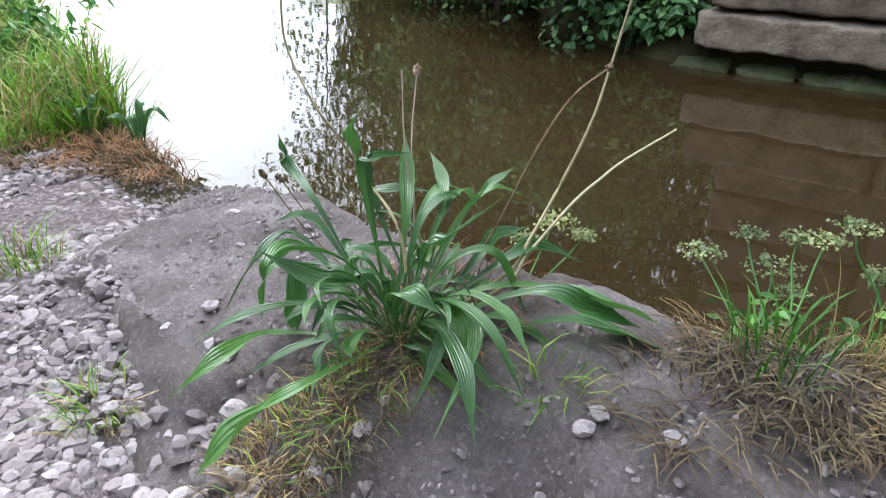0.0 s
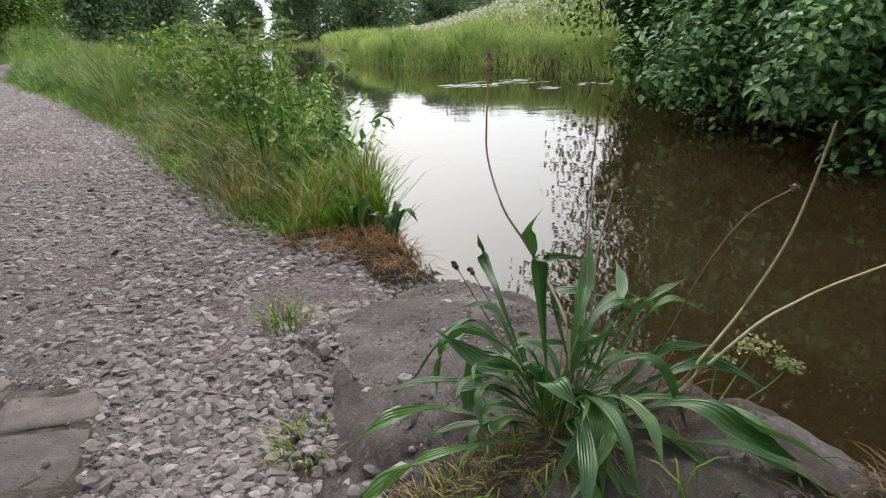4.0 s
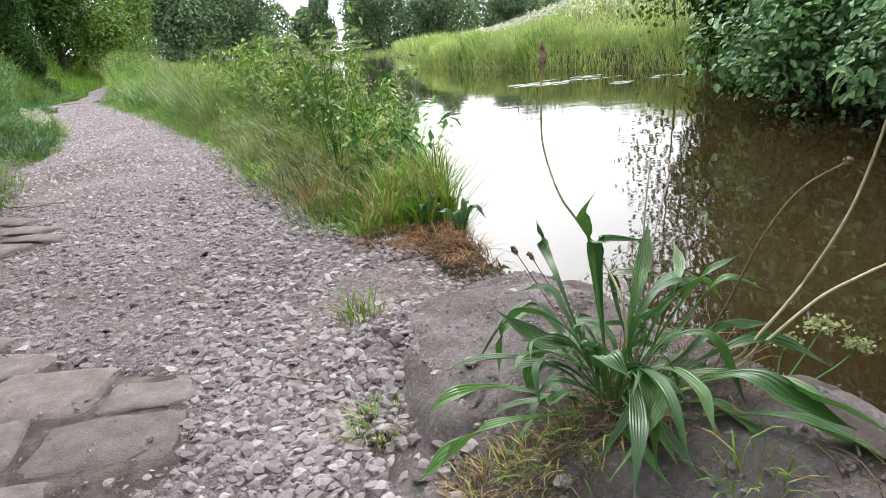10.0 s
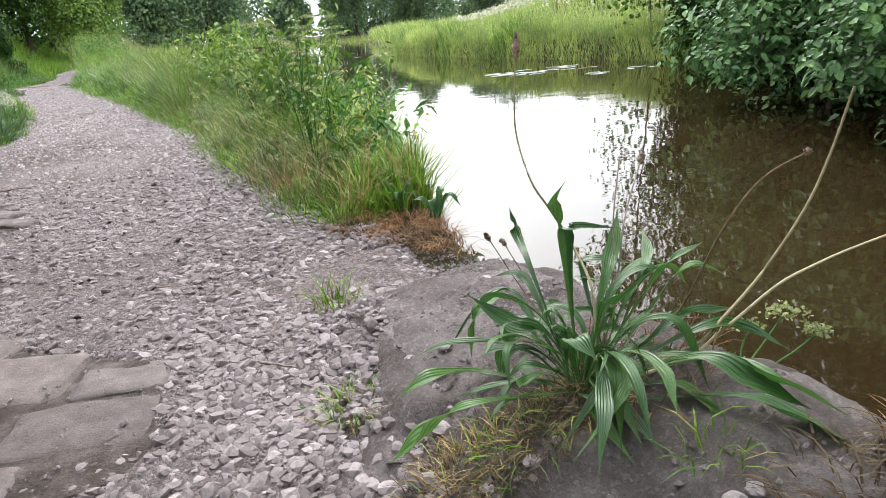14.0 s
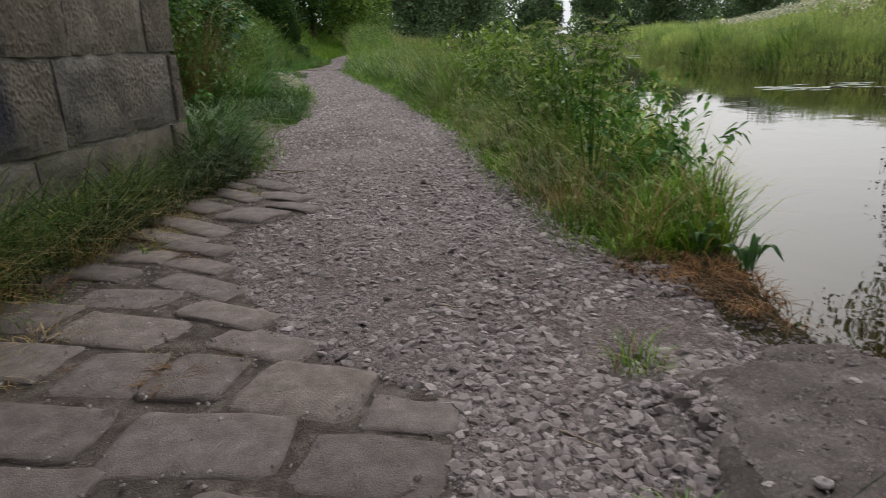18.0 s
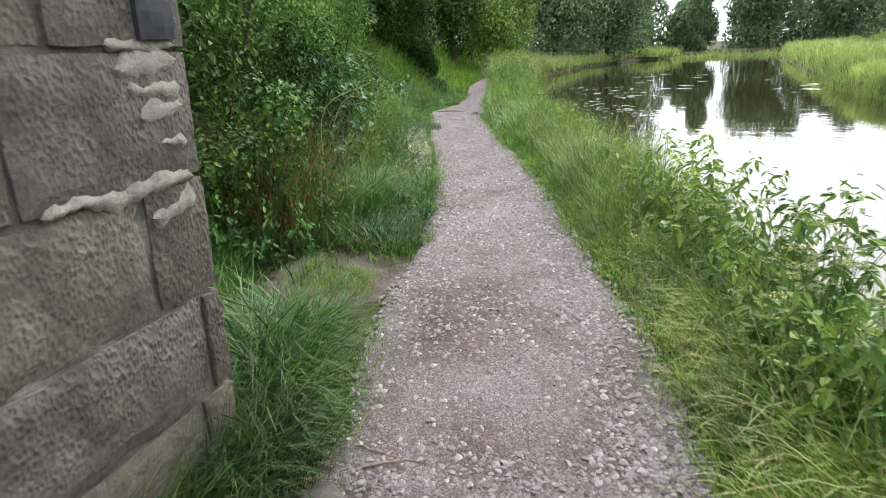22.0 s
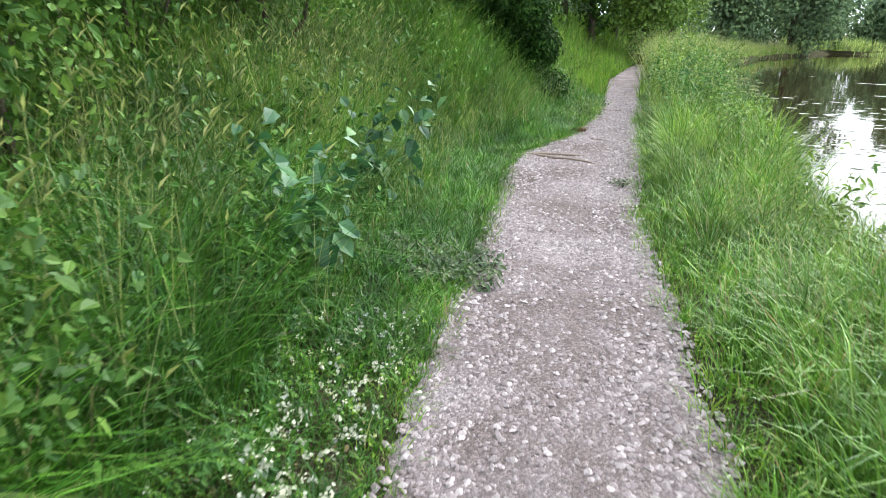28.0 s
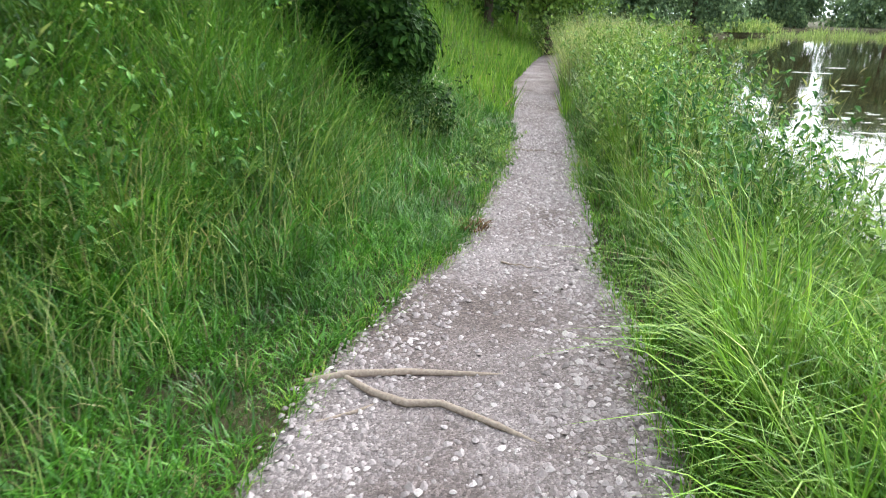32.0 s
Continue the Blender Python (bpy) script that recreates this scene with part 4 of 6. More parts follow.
far_wall = tagged(new("wall_far_abutment"), "weathered stone abutment across the canal with mossy footings", "wall", kind="structure")
cope_course(far_wall, -7, 1.78, -0.80, 0.53, 5.50, 11, MOSSY, (0.45, 0.8), "footing", 0.03, 0.04)
cope_course(far_wall, -7, 1.64, -0.20, 0.305, 5.45, 12, COPING, (1.5, 2.3))
cope_course(far_wall, -7, 1.57, 0.10, 0.31, 5.50, 13, COPING, (0.9, 1.5))
cope_course(far_wall, -7, 1.3, 0.40, 0.32, 5.76, 14, COPING, (1.2, 1.9), "block")
cope_course(far_wall, -7, 1.3, 0.70, 0.42, 5.80, 15, COPING, (0.9, 1.4), "block")
for k in range(4):
    cope_course(far_wall, -7, 1.22, 1.13 + 0.46 * k, 0.46, 5.82, 16 + k, COPING, (0.9, 1.4), "block")
back = bmesh.new()
bmesh.ops.create_cube(back, size=1, matrix=Matrix.Translation((6.45, -2.9, 0.9)) @ Matrix.Diagonal((0.9, 8.2, 4.1, 1)))
part("backing", back, MORTAR, far_wall)

# bridge behind the start of the walk
deck = tagged(new("bridge"), "stone bridge crossing the canal behind the start", "bridge", kind="structure")


def arch_mesh():
    v, f = [], []
    n = 16
    for y in (-7.0, -1.4):
        for rad in (0.0, 0.55):
            for i in range(n + 1):
                t = math.pi * i / n
                v.append((1.6 - math.cos(t) * (4.35 + rad), y, 1.9 + math.sin(t) * (1.7 + rad)))
    m = n + 1
    for i in range(n):
        f += [(i, i + 1, 2 * m + i + 1, 2 * m + i), (m + i + 1, m + i, 3 * m + i, 3 * m + i + 1), (i + 1, i, m + i, m + i + 1), (2 * m + i, 2 * m + i + 1, 3 * m + i + 1, 3 * m + i)]
    return raw_mesh("arch", v, f)


part("arch", arch_mesh(), COPING, deck)

# ---- setts ----
sett_bed = bmesh.new()
bmesh.ops.create_grid(sett_bed, x_segments=56, y_segments=150, size=0.5, matrix=Matrix.Translation((-0.9, 1.9, 0.014)) @ Matrix.Diagonal((1.9, 6.2, 1, 1)))
for bv in sett_bed.verts:
    bv.co.z += 0.006 * float(wobble(bv.co.x, bv.co.y, 5.0)) - 0.06 * float(smoothstep(0.0, 0.07, bv.co.x - sett_edge(bv.co.y)))
sett_paving = tagged(part("pavement_setts", sett_bed, JOINT), "gritty bed of worn sandstone setts beside the towpath", "pavement", kind="structure")


def sett_left(y):
    return line(y, (-1, -1.8), (2.2, -1.6), (3.0, -1.42), (3.5, -1.3), (4.0, -1.14), (4.6, -0.95), (5.0, -0.78))


def sett(x, y, L, W, turn, seed, tilt=0.0, dome=0.006, lift=0.0):
    r = np.random.default_rng(seed)
    ob = part("sett", sett_mesh(L * 1.09, W * 1.22, 0.10, seed, dome), SETT, sett_paving)
    ob.matrix_basis = pose(x, y, 0.026 + lift + r.normal(0, 0.004), r.normal(tilt, 1), r.normal(0, 0.8), turn)


# broad setts at the end of the paving: middle, length, width, turn
for k, row in enumerate(((-0.13, 1.67, 0.32, 0.20, -19), (-0.02, 1.86, 0.22, 0.15, -18), (-0.28, 2.03, 0.32, 0.22, -26), (-0.585, 2.18, 0.22, 0.22, -18), (-0.52, 1.84, 0.40, 0.22, -13), (-0.40, 1.51, 0.26, 0.20, -20),
                         (-1.0, 2.01, 0.46, 0.20, -18), (-1.39, 2.19, 0.27, 0.22, -12), (-1.24, 2.42, 0.48, 0.20, -15), (-0.83, 2.25, 0.24, 0.22, -15), (-0.89, 2.57, 0.40, 0.20, -25), (-1.38, 2.84, 0.52, 0.22, -24),
                         (-0.95, 2.88, 0.38, 0.16, -19), (-0.86, 1.70, 0.24, 0.20, -16), (-0.43, 2.36, 0.36, 0.14, -36), (-0.56, 2.62, 0.36, 0.13, -39), (-0.70, 2.94, 0.42, 0.13, -41))):
    sett(*row, 100 + k)
# narrower setts where the paving bends towards the path
for k, row in enumerate(((-1.39, 3.17, 0.25, 0.17, -22), (-1.14, 3.21, 0.34, 0.15, -33), (-1.0, 3.38, 0.25, 0.15, -26), (-0.75, 3.21, 0.33, 0.13, -39), (-0.79, 3.45, 0.34, 0.12, -38), (-0.98, 3.68, 0.44, 0.13, -39), (-0.90, 3.88, 0.56, 0.15, -44),
                         (-0.95, 4.33, 0.44, 0.2, -46), (-0.60, 4.03, 0.32, 0.26, -36), (-0.38, 4.11, 0.33, 0.13, -41), (-0.47, 4.40, 0.36, 0.14, -41), (-0.76, 4.55, 0.5, 0.13, -54), (-0.83, 4.88, 0.42, 0.12, -54), (-0.6, 4.82, 0.46, 0.14, -50))):
    sett(*row, 130 + k, -3.0, 0.017, 0.016 if k > 6 else 0.008)
# the paving behind, up to the bridge
for k in range(9):
    for q in range(6):
        sett(-0.48 - 0.36 * q + 0.15 * (k % 2), 1.27 - 0.235 * k + 0.36 * 0.33 * q, 0.33, 0.215, -18.5, 160 + 6 * k + q)

# ---- foreground: worn edge stones and dirt of the canal side ----
def dirt_sheet(name, x0, x1, y0, y1, label, lift=0.01, step=0.016, seed=1.0, material=None):
    """A patch of bare earth with a ragged rim that runs out under its surroundings."""
    gx, gy = np.meshgrid(np.arange(x0, x1, step), np.arange(y0, y1, step))
    u, v = (gx - x0) / (x1 - x0) * 2 - 1, (gy - y0) / (y1 - y0) * 2 - 1
    rim = smoothstep(0.6, 1.0, (np.abs(u) ** 4 + np.abs(v) ** 4) ** 0.25 + 0.2 * wobble(gx, gy, 5.0, seed))
    z = ground_z(gx, gy) + lift - 0.07 * rim + 0.010 * wobble(gx, gy, 11, seed) + 0.005 * wobble(gx, gy, 37, seed) + 0.003 * wobble(gx, gy, 83, seed + 2) + 0.002 * wobble(gx, gy, 170, seed + 5)
    nx, ny = gx.shape[1], gx.shape[0]
    i = (np.arange(ny - 1)[:, None] * nx + np.arange(nx - 1)[None]).ravel()
    me = raw_mesh(name, np.stack([gx, gy, z], -1).reshape(-1, 3), np.stack([i, i + 1, i + nx + 1, i + nx], 1), True)
    return tagged(part(name, me, material or DIRT), label, "earth", kind="structure")


dirt_sheet("ground_bank_dirt", -0.3, 1.46, -0.9, 2.7, "bare trodden earth at the canal edge", 0.012)
dirt_sheet("ground_bare_patch", -1.85, -0.25, 6.9, 8.7, "bare brown earth patch beside the path", 0.012, 0.03, 3.0, EARTH)


def ledge_stone(name, cx, cy, L, W, H, turn, top, seed, label, material=None):
    n = 33
    u = np.linspace(-1, 1, n)
    gu, gv = np.meshgrid(u, u, indexing="ij")
    rad = (np.abs(gu) ** 7 + np.abs(gv) ** 7) ** (1 / 7)
    sx, sy = gu * L / 2, gv * W / 2
    drop = smoothstep(0.72, 1.0, rad)
    z = -H * drop ** 2 + 0.010 * wobble(sx, sy, 6, seed) + 0.006 * wobble(sx, sy, 21, seed + 1) + 0.003 * wobble(sx, sy, 60, seed + 2)
    sc = 1 - 0.05 * drop + 0.035 * wobble(gu, gv, 2.5, seed)
    v = np.stack([sx * sc, sy * sc, z], -1).reshape(-1, 3)
    i = (np.arange(n - 1)[:, None] * n + np.arange(n - 1)[None]).ravel()
    ob = part(name, raw_mesh(name, v, np.stack([i, i + n, i + n + 1, i + 1], 1), True), material or DIRT)
    ob.matrix_basis = pose(cx, cy, top, 0, 0, turn)
    return tagged(ob, label, "stone")


ledge_stone("edge_stone", 0.83, 1.37, 0.72, 0.86, 0.07, -19, 0.106, 2, "dusty worn edging stone of the canal bank")
ledge_stone("edge_stone", 0.88, 0.60, 0.26, 0.46, 0.30, -14, 0.203, 5, "grey edging stone at the water beside the plantain", LEDGE)

# ---- gravel ----
def gravel(name, n, y0, y1, a, b, r0, r1, label, patch=0.2, z=0.008, bias=2.2, material=None):
    x, y = scatter(n, y0, y1, a, b, patch, 2.2, rng.uniform(0, 9))
    r = r0 + (r1 - r0) * rng.random(len(x)) ** bias
    hz = np.where((x > 0.36) & (y < 2.4) & (y > -0.2), ground_z(x, y) + 0.012, path_z(x, y) + z - 0.009)
    hz = np.where((x > 0.56) & (x < 1.10) & (y > 1.04) & (y < 1.70), np.maximum(hz, 0.108), hz)
    shapes = rounded_pebbles if y1 < 6 and r1 > 0.01 else pebble_shapes
    return tagged(part(name, shapes(len(x), x, y, hz, r), material or PEBBLE), label, "gravel", kind="stuff")


fore_l = lambda y: np.where(y < 2.0, sett_edge(y) - 0.02, line(y, (2.0, -0.02), (2.3, -0.3), (2.7, -0.5), (3.2, -0.64), (3.75, -0.66), (3.95, -0.3), (4.4, -0.38), (4.7, -0.52), (5.2, -0.72)))
fore_r = lambda y: np.where(y < 1.7, 0.40 + 0.06 * y, path_right(y))
gravel("gravel_fines", 32000, 0.2, 4.2, fore_l, fore_r, 0.003, 0.007, "fine grey grit on the path", 0.15, z=0.008, material=CRUMB)
gravel("gravel_foreground", 17000, 0.4, 5.2, fore_l, fore_r, 0.004, 0.026, "loose pale limestone gravel on the path", 0.5, bias=3.2)
gravel("gravel_edge", 4200, 1.2, 5.6, lambda y: line(y, (1.2, 0.12), (2.0, 0.15), (3.5, 0.35), (5.6, 0.6)), lambda y: line(y, (1.2, 0.42), (1.4, 0.5), (1.9, 0.85), (2.4, 1.1), (2.7, 1.1), (3.2, 0.95), (5.6, 1.02)), 0.007, 0.025, "heaped pale limestone gravel at the path edge", 0.15, bias=1.7)
gravel("gravel_edge", 260, 0.4, 1.7, lambda y: 0.12 + 0 * y, lambda y: 0.46 + 0.09 * y, 0.006, 0.019, "loose pale limestone gravel beside the edging", 0.3, bias=1.4)
gravel("grit_ledge", 9000, 0.1, 2.4, lambda y: 0.4 + 0 * y, lambda y: 1.15 + 0 * y, 0.002, 0.010, "grit and crumbs of earth on the edging", 0.6, bias=3.0, material=CRUMB)
gravel("gravel_path", 32000, 5.0, 24, path_left, path_right, 0.005, 0.026, "scattered pale gravel over the towpath", 0.95, bias=1.5, material=CHIPS)
gravel("gravel_path", 9000, 24, 36, path_left, path_right, 0.008, 0.025, "scattered pale gravel over the towpath", 0.75, bias=1.5, material=CHIPS)
gravel("gravel_rim", 9000, 5.0, 31, lambda y: path_right(y) - 0.55, lambda y: path_right(y) + 0.0, 0.009, 0.028, "pale gravel along the path rim", 0.4, bias=1.4, material=CHIPS)
gravel("gravel_rim", 5000, 7.0, 31, lambda y: path_left(y) + 0.07, lambda y: path_left(y) + 0.5, 0.009, 0.028, "pale gravel along the path rim", 0.4, bias=1.4, material=CHIPS)

gravel("gravel_near", 1000, 0.2, 1.5, lambda y: -0.28 + 0 * y, lambda y: 0.3 + 0 * y, 0.004, 0.021, "loose pale limestone gravel beside the setts", 0.2, bias=1.4, z=0.006)
gravel("grit_setts", 4200, 0.6, 5.0, lambda y: sett_left(y), lambda y: sett_edge(y) + 0.02, 0.002, 0.009, "grit in the joints of the setts", 0.4, z=0.019)

# ---- grass ----
rise_r = lambda x, y: (0.35 + 0.75 * smoothstep(0.0, 0.55, x - path_right(y))) * (0.6 + 0.4 * smoothstep(3.2, 5.2, y))
bare = lambda x, y: (x > -1.8) & (x < -0.3) & (y + 0.25 * wobble(x, y, 3.0) > 6.75) & (y + 0.25 * wobble(x, y, 3.0) < 8.35) & (rng.random(len(x)) > 0.06)
hollow = lambda x, y: (y > 9.5) & (y < 11.2) & (x < -1.2)
rise_l = lambda x, y: 0.35 + 0.85 * smoothstep(0.1, 1.5, path_left(y) - x)
verge_in = lambda y: path_right(y) - 0.03
water_in = lambda y: bank(y) + 0.06
grass_field("grass_verge_waterside", 62000, 2.75, 14, verge_in, water_in, (0.14, 0.55), (0.004, 0.009), GRASS, "long green grass between path and canal", grow=rise_r)
grass_field("grass_verge_waterside", 72000, 14, 33, verge_in, water_in, (0.16, 0.6), (0.005, 0.011), MEADOW, "long green grass between path and canal", grow=rise_r)
far_grass("grass_verge_waterside", 26000, 32, 85, verge_in, lambda y: bank(y) + 0.2, (0.4, 0.9), (0.02, 0.05), GRASS, "long green grass between path and canal")
grass_field("seeding_grass_waterside", 9000, 8, 16, lambda y: bank(y) - 0.95, water_in, (0.35, 0.85), (0.003, 0.007), MIXED, "pale seeding grass towards the water", (0.2, 0.8))
grass_field("pale_verge_grass", 14000, 3.2, 9.5, lambda y: path_right(y) + 0.05, water_in, (0.16, 0.5), (0.003, 0.008), HAY, "pale bent grass in the waterside verge", (0.7, 1.5), patch=0.35, grow=rise_r)
shoot_field("verge_weeds", 150, 3.3, 8.5, lambda y: path_right(y) + 0.25, lambda y: bank(y) + 0.05, (0.35, 0.8), (0.014, 0.03), 26, HAY, "pale leafy weeds standing in the verge", (0.1, 0.6), stretch=1.8)
grass_field("bright_grass", 9000, 21.7, 24.3, lambda y: path_right(y) + 0.3, lambda y: bank(y) - 0.25, (0.3, 0.68), (0.005, 0.01), SUNNY, "bright yellow-green grass beside the path", (0.4, 1.2))
far_grass("pale_grass_clump", 16000, 35, 50, lambda y: path_right(y) + 0.1, lambda y: bank(y), (1.0, 1.9), (0.010, 0.022), HAY, "tall pale seeding grass by the bend")
far_grass("pale_grass_clump", 9000, 50, 90, lambda y: path_right(y) + 0.4, lambda y: bank(y), (0.8, 1.5), (0.02, 0.05), HAY, "tall pale seeding grass beyond the bend")
shoot_field("tall_weeds", 560, 27, 37, lambda y: path_right(y) + 0.15, lambda y: bank(y) + 0.1, (1.0, 1.9), (0.03, 0.05), 26, BRIGHT, "tall pale green weeds massed beside the path", (0.05, 0.35), stretch=2.0)
shoot_field("tall_weeds", 300, 24.5, 31, lambda y: path_right(y) + 0.25, lambda y: bank(y) + 0.1, (0.9, 1.6), (0.025, 0.045), 30, NETTLE, "tall green weeds crowding the path", (0.05, 0.4), stretch=2.0)
shoot_field("tall_weeds", 240, 22.5, 27, lambda y: bank(y) - 0.8, lambda y: bank(y) + 0.1, (0.6, 1.15), (0.025, 0.045), 24, BRIGHT, "tall pale green weeds massed by the water", (0.05, 0.4), stretch=2.0)
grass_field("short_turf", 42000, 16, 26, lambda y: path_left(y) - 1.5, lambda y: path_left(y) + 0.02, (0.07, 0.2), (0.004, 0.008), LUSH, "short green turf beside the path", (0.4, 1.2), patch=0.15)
seed_stems("seed_grass", 700, 17, 26, lambda y: path_left(y) - 1.7, lambda y: path_left(y) - 0.5, (0.3, 0.65), "pale seeding grass in the turf")
seed_stems("seed_grass", 900, 24, 40, lambda y: path_right(y) + 0.2, water_in, (0.9, 1.6), "tall pale seeding grass beside the path", head=0.011, long=12)
grass_field("grass_fringe", 12000, 2.7, 30, lambda y: path_right(y) - 0.13, lambda y: path_right(y) + 0.12, (0.04, 0.16), (0.003, 0.006), GRASS, "short grass fringe at the path edge")
grass_field("grass_fringe", 12000, 5.2, 30, lambda y: path_left(y) - 0.12, lambda y: path_left(y) + 0.13, (0.04, 0.16), (0.003, 0.006), GRASS, "short grass fringe at the path edge", skip=bare)
grass_field("bare_patch_grass", 2600, 7.35, 7.85, lambda y: -1.4 + 0 * y, lambda y: -0.85 + 0 * y, (0.04, 0.11), (0.003, 0.006), MIXED, "short yellowed grass on the bare patch", patch=0.6)
grass_field("sett_joint_grass", 1400, 2.2, 5.0, lambda y: sett_left(y) - 0.05, lambda y: sett_left(y) + 0.35, (0.03, 0.12), (0.002, 0.005), GRASS, "small grass in the joints of the setts", patch=0.7)
grass_field("sett_joint_straw", 1500, 2.15, 5.0, lambda y: sett_left(y) - 0.05, lambda y: sett_edge(y) - 0.25, (0.02, 0.07), (0.002, 0.004), DRY, "dry straw in the joints of the setts", (1.7, 2.4), patch=0.9, tuft=40, spread=0.035, zoff=0.024)
grass_field("sett_joint_straw", 900, 2.15, 5.0, lambda y: sett_left(y) - 0.05, lambda y: sett_edge(y) - 0.1, (0.02, 0.06), (0.002, 0.005), STRAW_RED, "rusty litter in the joints of the setts", (1.7, 2.4), patch=0.9, tuft=40, spread=0.035, zoff=0.024)
grass_field("dry_grass", 4200, 2.7, 9, verge_in, water_in, (0.12, 0.4), (0.003, 0.006), DRY, "dry straw among the waterside grass")
grass_field("tall_grass_waterside", 16000, 22, 34, lambda y: path_right(y) + 0.3, water_in, (0.45, 1.0), (0.004, 0.009), GRASS, "tall yellow-green grass hiding the water", (0.2, 0.8))
grass_field("tall_grass_waterside", 9000, 14, 22, lambda y: bank(y) - 0.7, water_in, (0.35, 0.75), (0.004, 0.008), GRASS, "tall yellow-green grass by the water", (0.2, 0.8))
grass_field("tall_grass_hedgeside", 22000, 17, 30, lambda y: path_left(y) - 3.2, lambda y: path_left(y) - 1.25, (0.5, 1.1), (0.004, 0.009), MEADOW, "tall grass on the bank below the hedge", (0.3, 1.0))
seed_stems("seed_grass", 3600, 5, 33, lambda y: path_right(y) + 0.3, water_in, (0.45, 0.85), "pale seeding grass among the verge")
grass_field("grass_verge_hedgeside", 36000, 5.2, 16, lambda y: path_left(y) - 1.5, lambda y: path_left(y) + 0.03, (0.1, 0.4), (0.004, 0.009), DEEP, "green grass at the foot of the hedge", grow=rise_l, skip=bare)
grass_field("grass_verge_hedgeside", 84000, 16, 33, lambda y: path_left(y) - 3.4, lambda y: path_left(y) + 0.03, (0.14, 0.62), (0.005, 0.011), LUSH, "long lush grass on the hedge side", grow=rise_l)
far_grass("grass_verge_hedgeside", 12000, 32, 60, lambda y: path_left(y) - 3.0, lambda y: path_left(y) + 0.03, (0.3, 0.8), (0.02, 0.04), GRASS, "long grass on the hedge side")
seed_stems("seed_grass", 1500, 8, 32, lambda y: path_left(y) - 3.0, lambda y: path_left(y) - 0.5, (0.5, 1.1), "pale seeding grass on the hedge side")
grass_field("grass_wall_foot", 9000, 0.8, 5.4, lambda y: line(y, (0.8, -2.2), (5.2, -1.14)), lambda y: line(y, (0.8, -1.62), (2.4, -1.5), (3, -1.4), (4, -1.12), (4.7, -0.9), (5.2, -0.72)), (0.2, 0.62), (0.003, 0.008), ROUGH, "rough grass at the foot of the abutment, darkened for wall shade", (0.6, 1.3))
grass_field("dry_grass_wall_foot", 2600, 0.8, 5.2, lambda y: line(y, (0.8, -2.1), (5.2, -1.1)), lambda y: line(y, (0.8, -1.5), (2.4, -1.4), (3, -1.3), (4, -1.05), (4.7, -0.85), (5.2, -0.7)), (0.12, 0.42), (0.002, 0.005), DRY, "dry straw in the rough grass by the abutment", (0.7, 1.4))
grass_field("wispy_grass", 1500, 2.8, 5.2, lambda y: line(y, (2.8, -1.75), (5.2, -1.12)), lambda y: line(y, (2.8, -1.5), (5.2, -0.95)), (0.35, 0.75), (0.002, 0.004), MIXED, "wispy grass against the abutment", (0.3, 1.1))
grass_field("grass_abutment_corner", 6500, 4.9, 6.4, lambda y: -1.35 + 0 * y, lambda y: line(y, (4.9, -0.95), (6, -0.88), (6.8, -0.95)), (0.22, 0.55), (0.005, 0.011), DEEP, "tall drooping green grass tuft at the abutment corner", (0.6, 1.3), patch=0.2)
far_grass("reeds_far_bank", 46000, 5, 40, lambda y: far_bank(y) - 0.15, lambda y: far_bank(y) + 1.8, (0.4, 0.95), (0.012, 0.03), REED, "tall reedy grass along the far bank")
far_grass("meadow_far_bank", 90000, 5, 75, lambda y: far_bank(y) + 1.0, lambda y: far_bank(y) + 26, (0.3, 0.8), (0.025, 0.06), REED, "pale meadow grass rising behind the far bank")
far_grass("reeds_far_bank", 16000, 40, 99, lambda y: far_bank(y) - 0.3, lambda y: far_bank(y) + 5, (0.7, 1.5), (0.05, 0.12), REED, "tall reedy grass along the far bank")
for cx, cy in ((13.6, 19.0), (14.2, 24.0), (15.8, 31.0), (19.5, 39.0)):
    far_grass("reed_clump", 500, cy - 0.9, cy + 0.9, lambda y, c=cx: c - 0.7 + 0 * y, lambda y, c=cx: c + 0.7 + 0 * y, (0.5, 1.1), (0.02, 0.05), LUSH, "dark green reed clump on the far bank", patch=0.2)
far_grass("rough_grass_far", 16000, 55, 112, lambda y: -14 + 0 * y, lambda y: np.minimum(path_left(y), 30), (0.4, 1.1), (0.05, 0.14), GRASS, "rough grass beyond the bend of the path")
far_grass("reeds_canal_end", 9000, 97, 101, lambda y: 20 + 0 * y, lambda y: 60 + 0 * y, (0.9, 1.8), (0.08, 0.2), REED, "tall reedy grass at the end of the canal")

far_grass("rough_grass_landward", 26000, -6, 60, lambda y: -13 + 0 * y, lambda y: path_left(y) - 2.6, (0.3, 0.8), (0.03, 0.06), GRASS, "rough grass behind the hedge")

# ---- hedge on the path's landward side ----
def hedge(y0, y1, step, back, radii, leaves, size, material, label, seed, name="bramble_bush", lumps=22):
    y, k = y0, seed
    while y < y1:
        # Some low brambles take DARKLEAF: the hedge hollow's shade painted as leaf colour.
        shrub(name, (float(path_left(y)) - back + rng.normal(0, 0.15), y), (radii[0] * rng.uniform(0.8, 1.2), radii[1] * rng.uniform(0.9, 1.2), radii[2] * rng.uniform(0.75, 1.2)), leaves, size, DARKLEAF if y < 12.6 and k % 3 and name == "bramble_bush" else FIELDMAPLE if 11 < y < 23 and name == "hawthorn_bush" else material, label, "bush", lumps, k, "hedge along the towpath")
        y += step
        k += 1


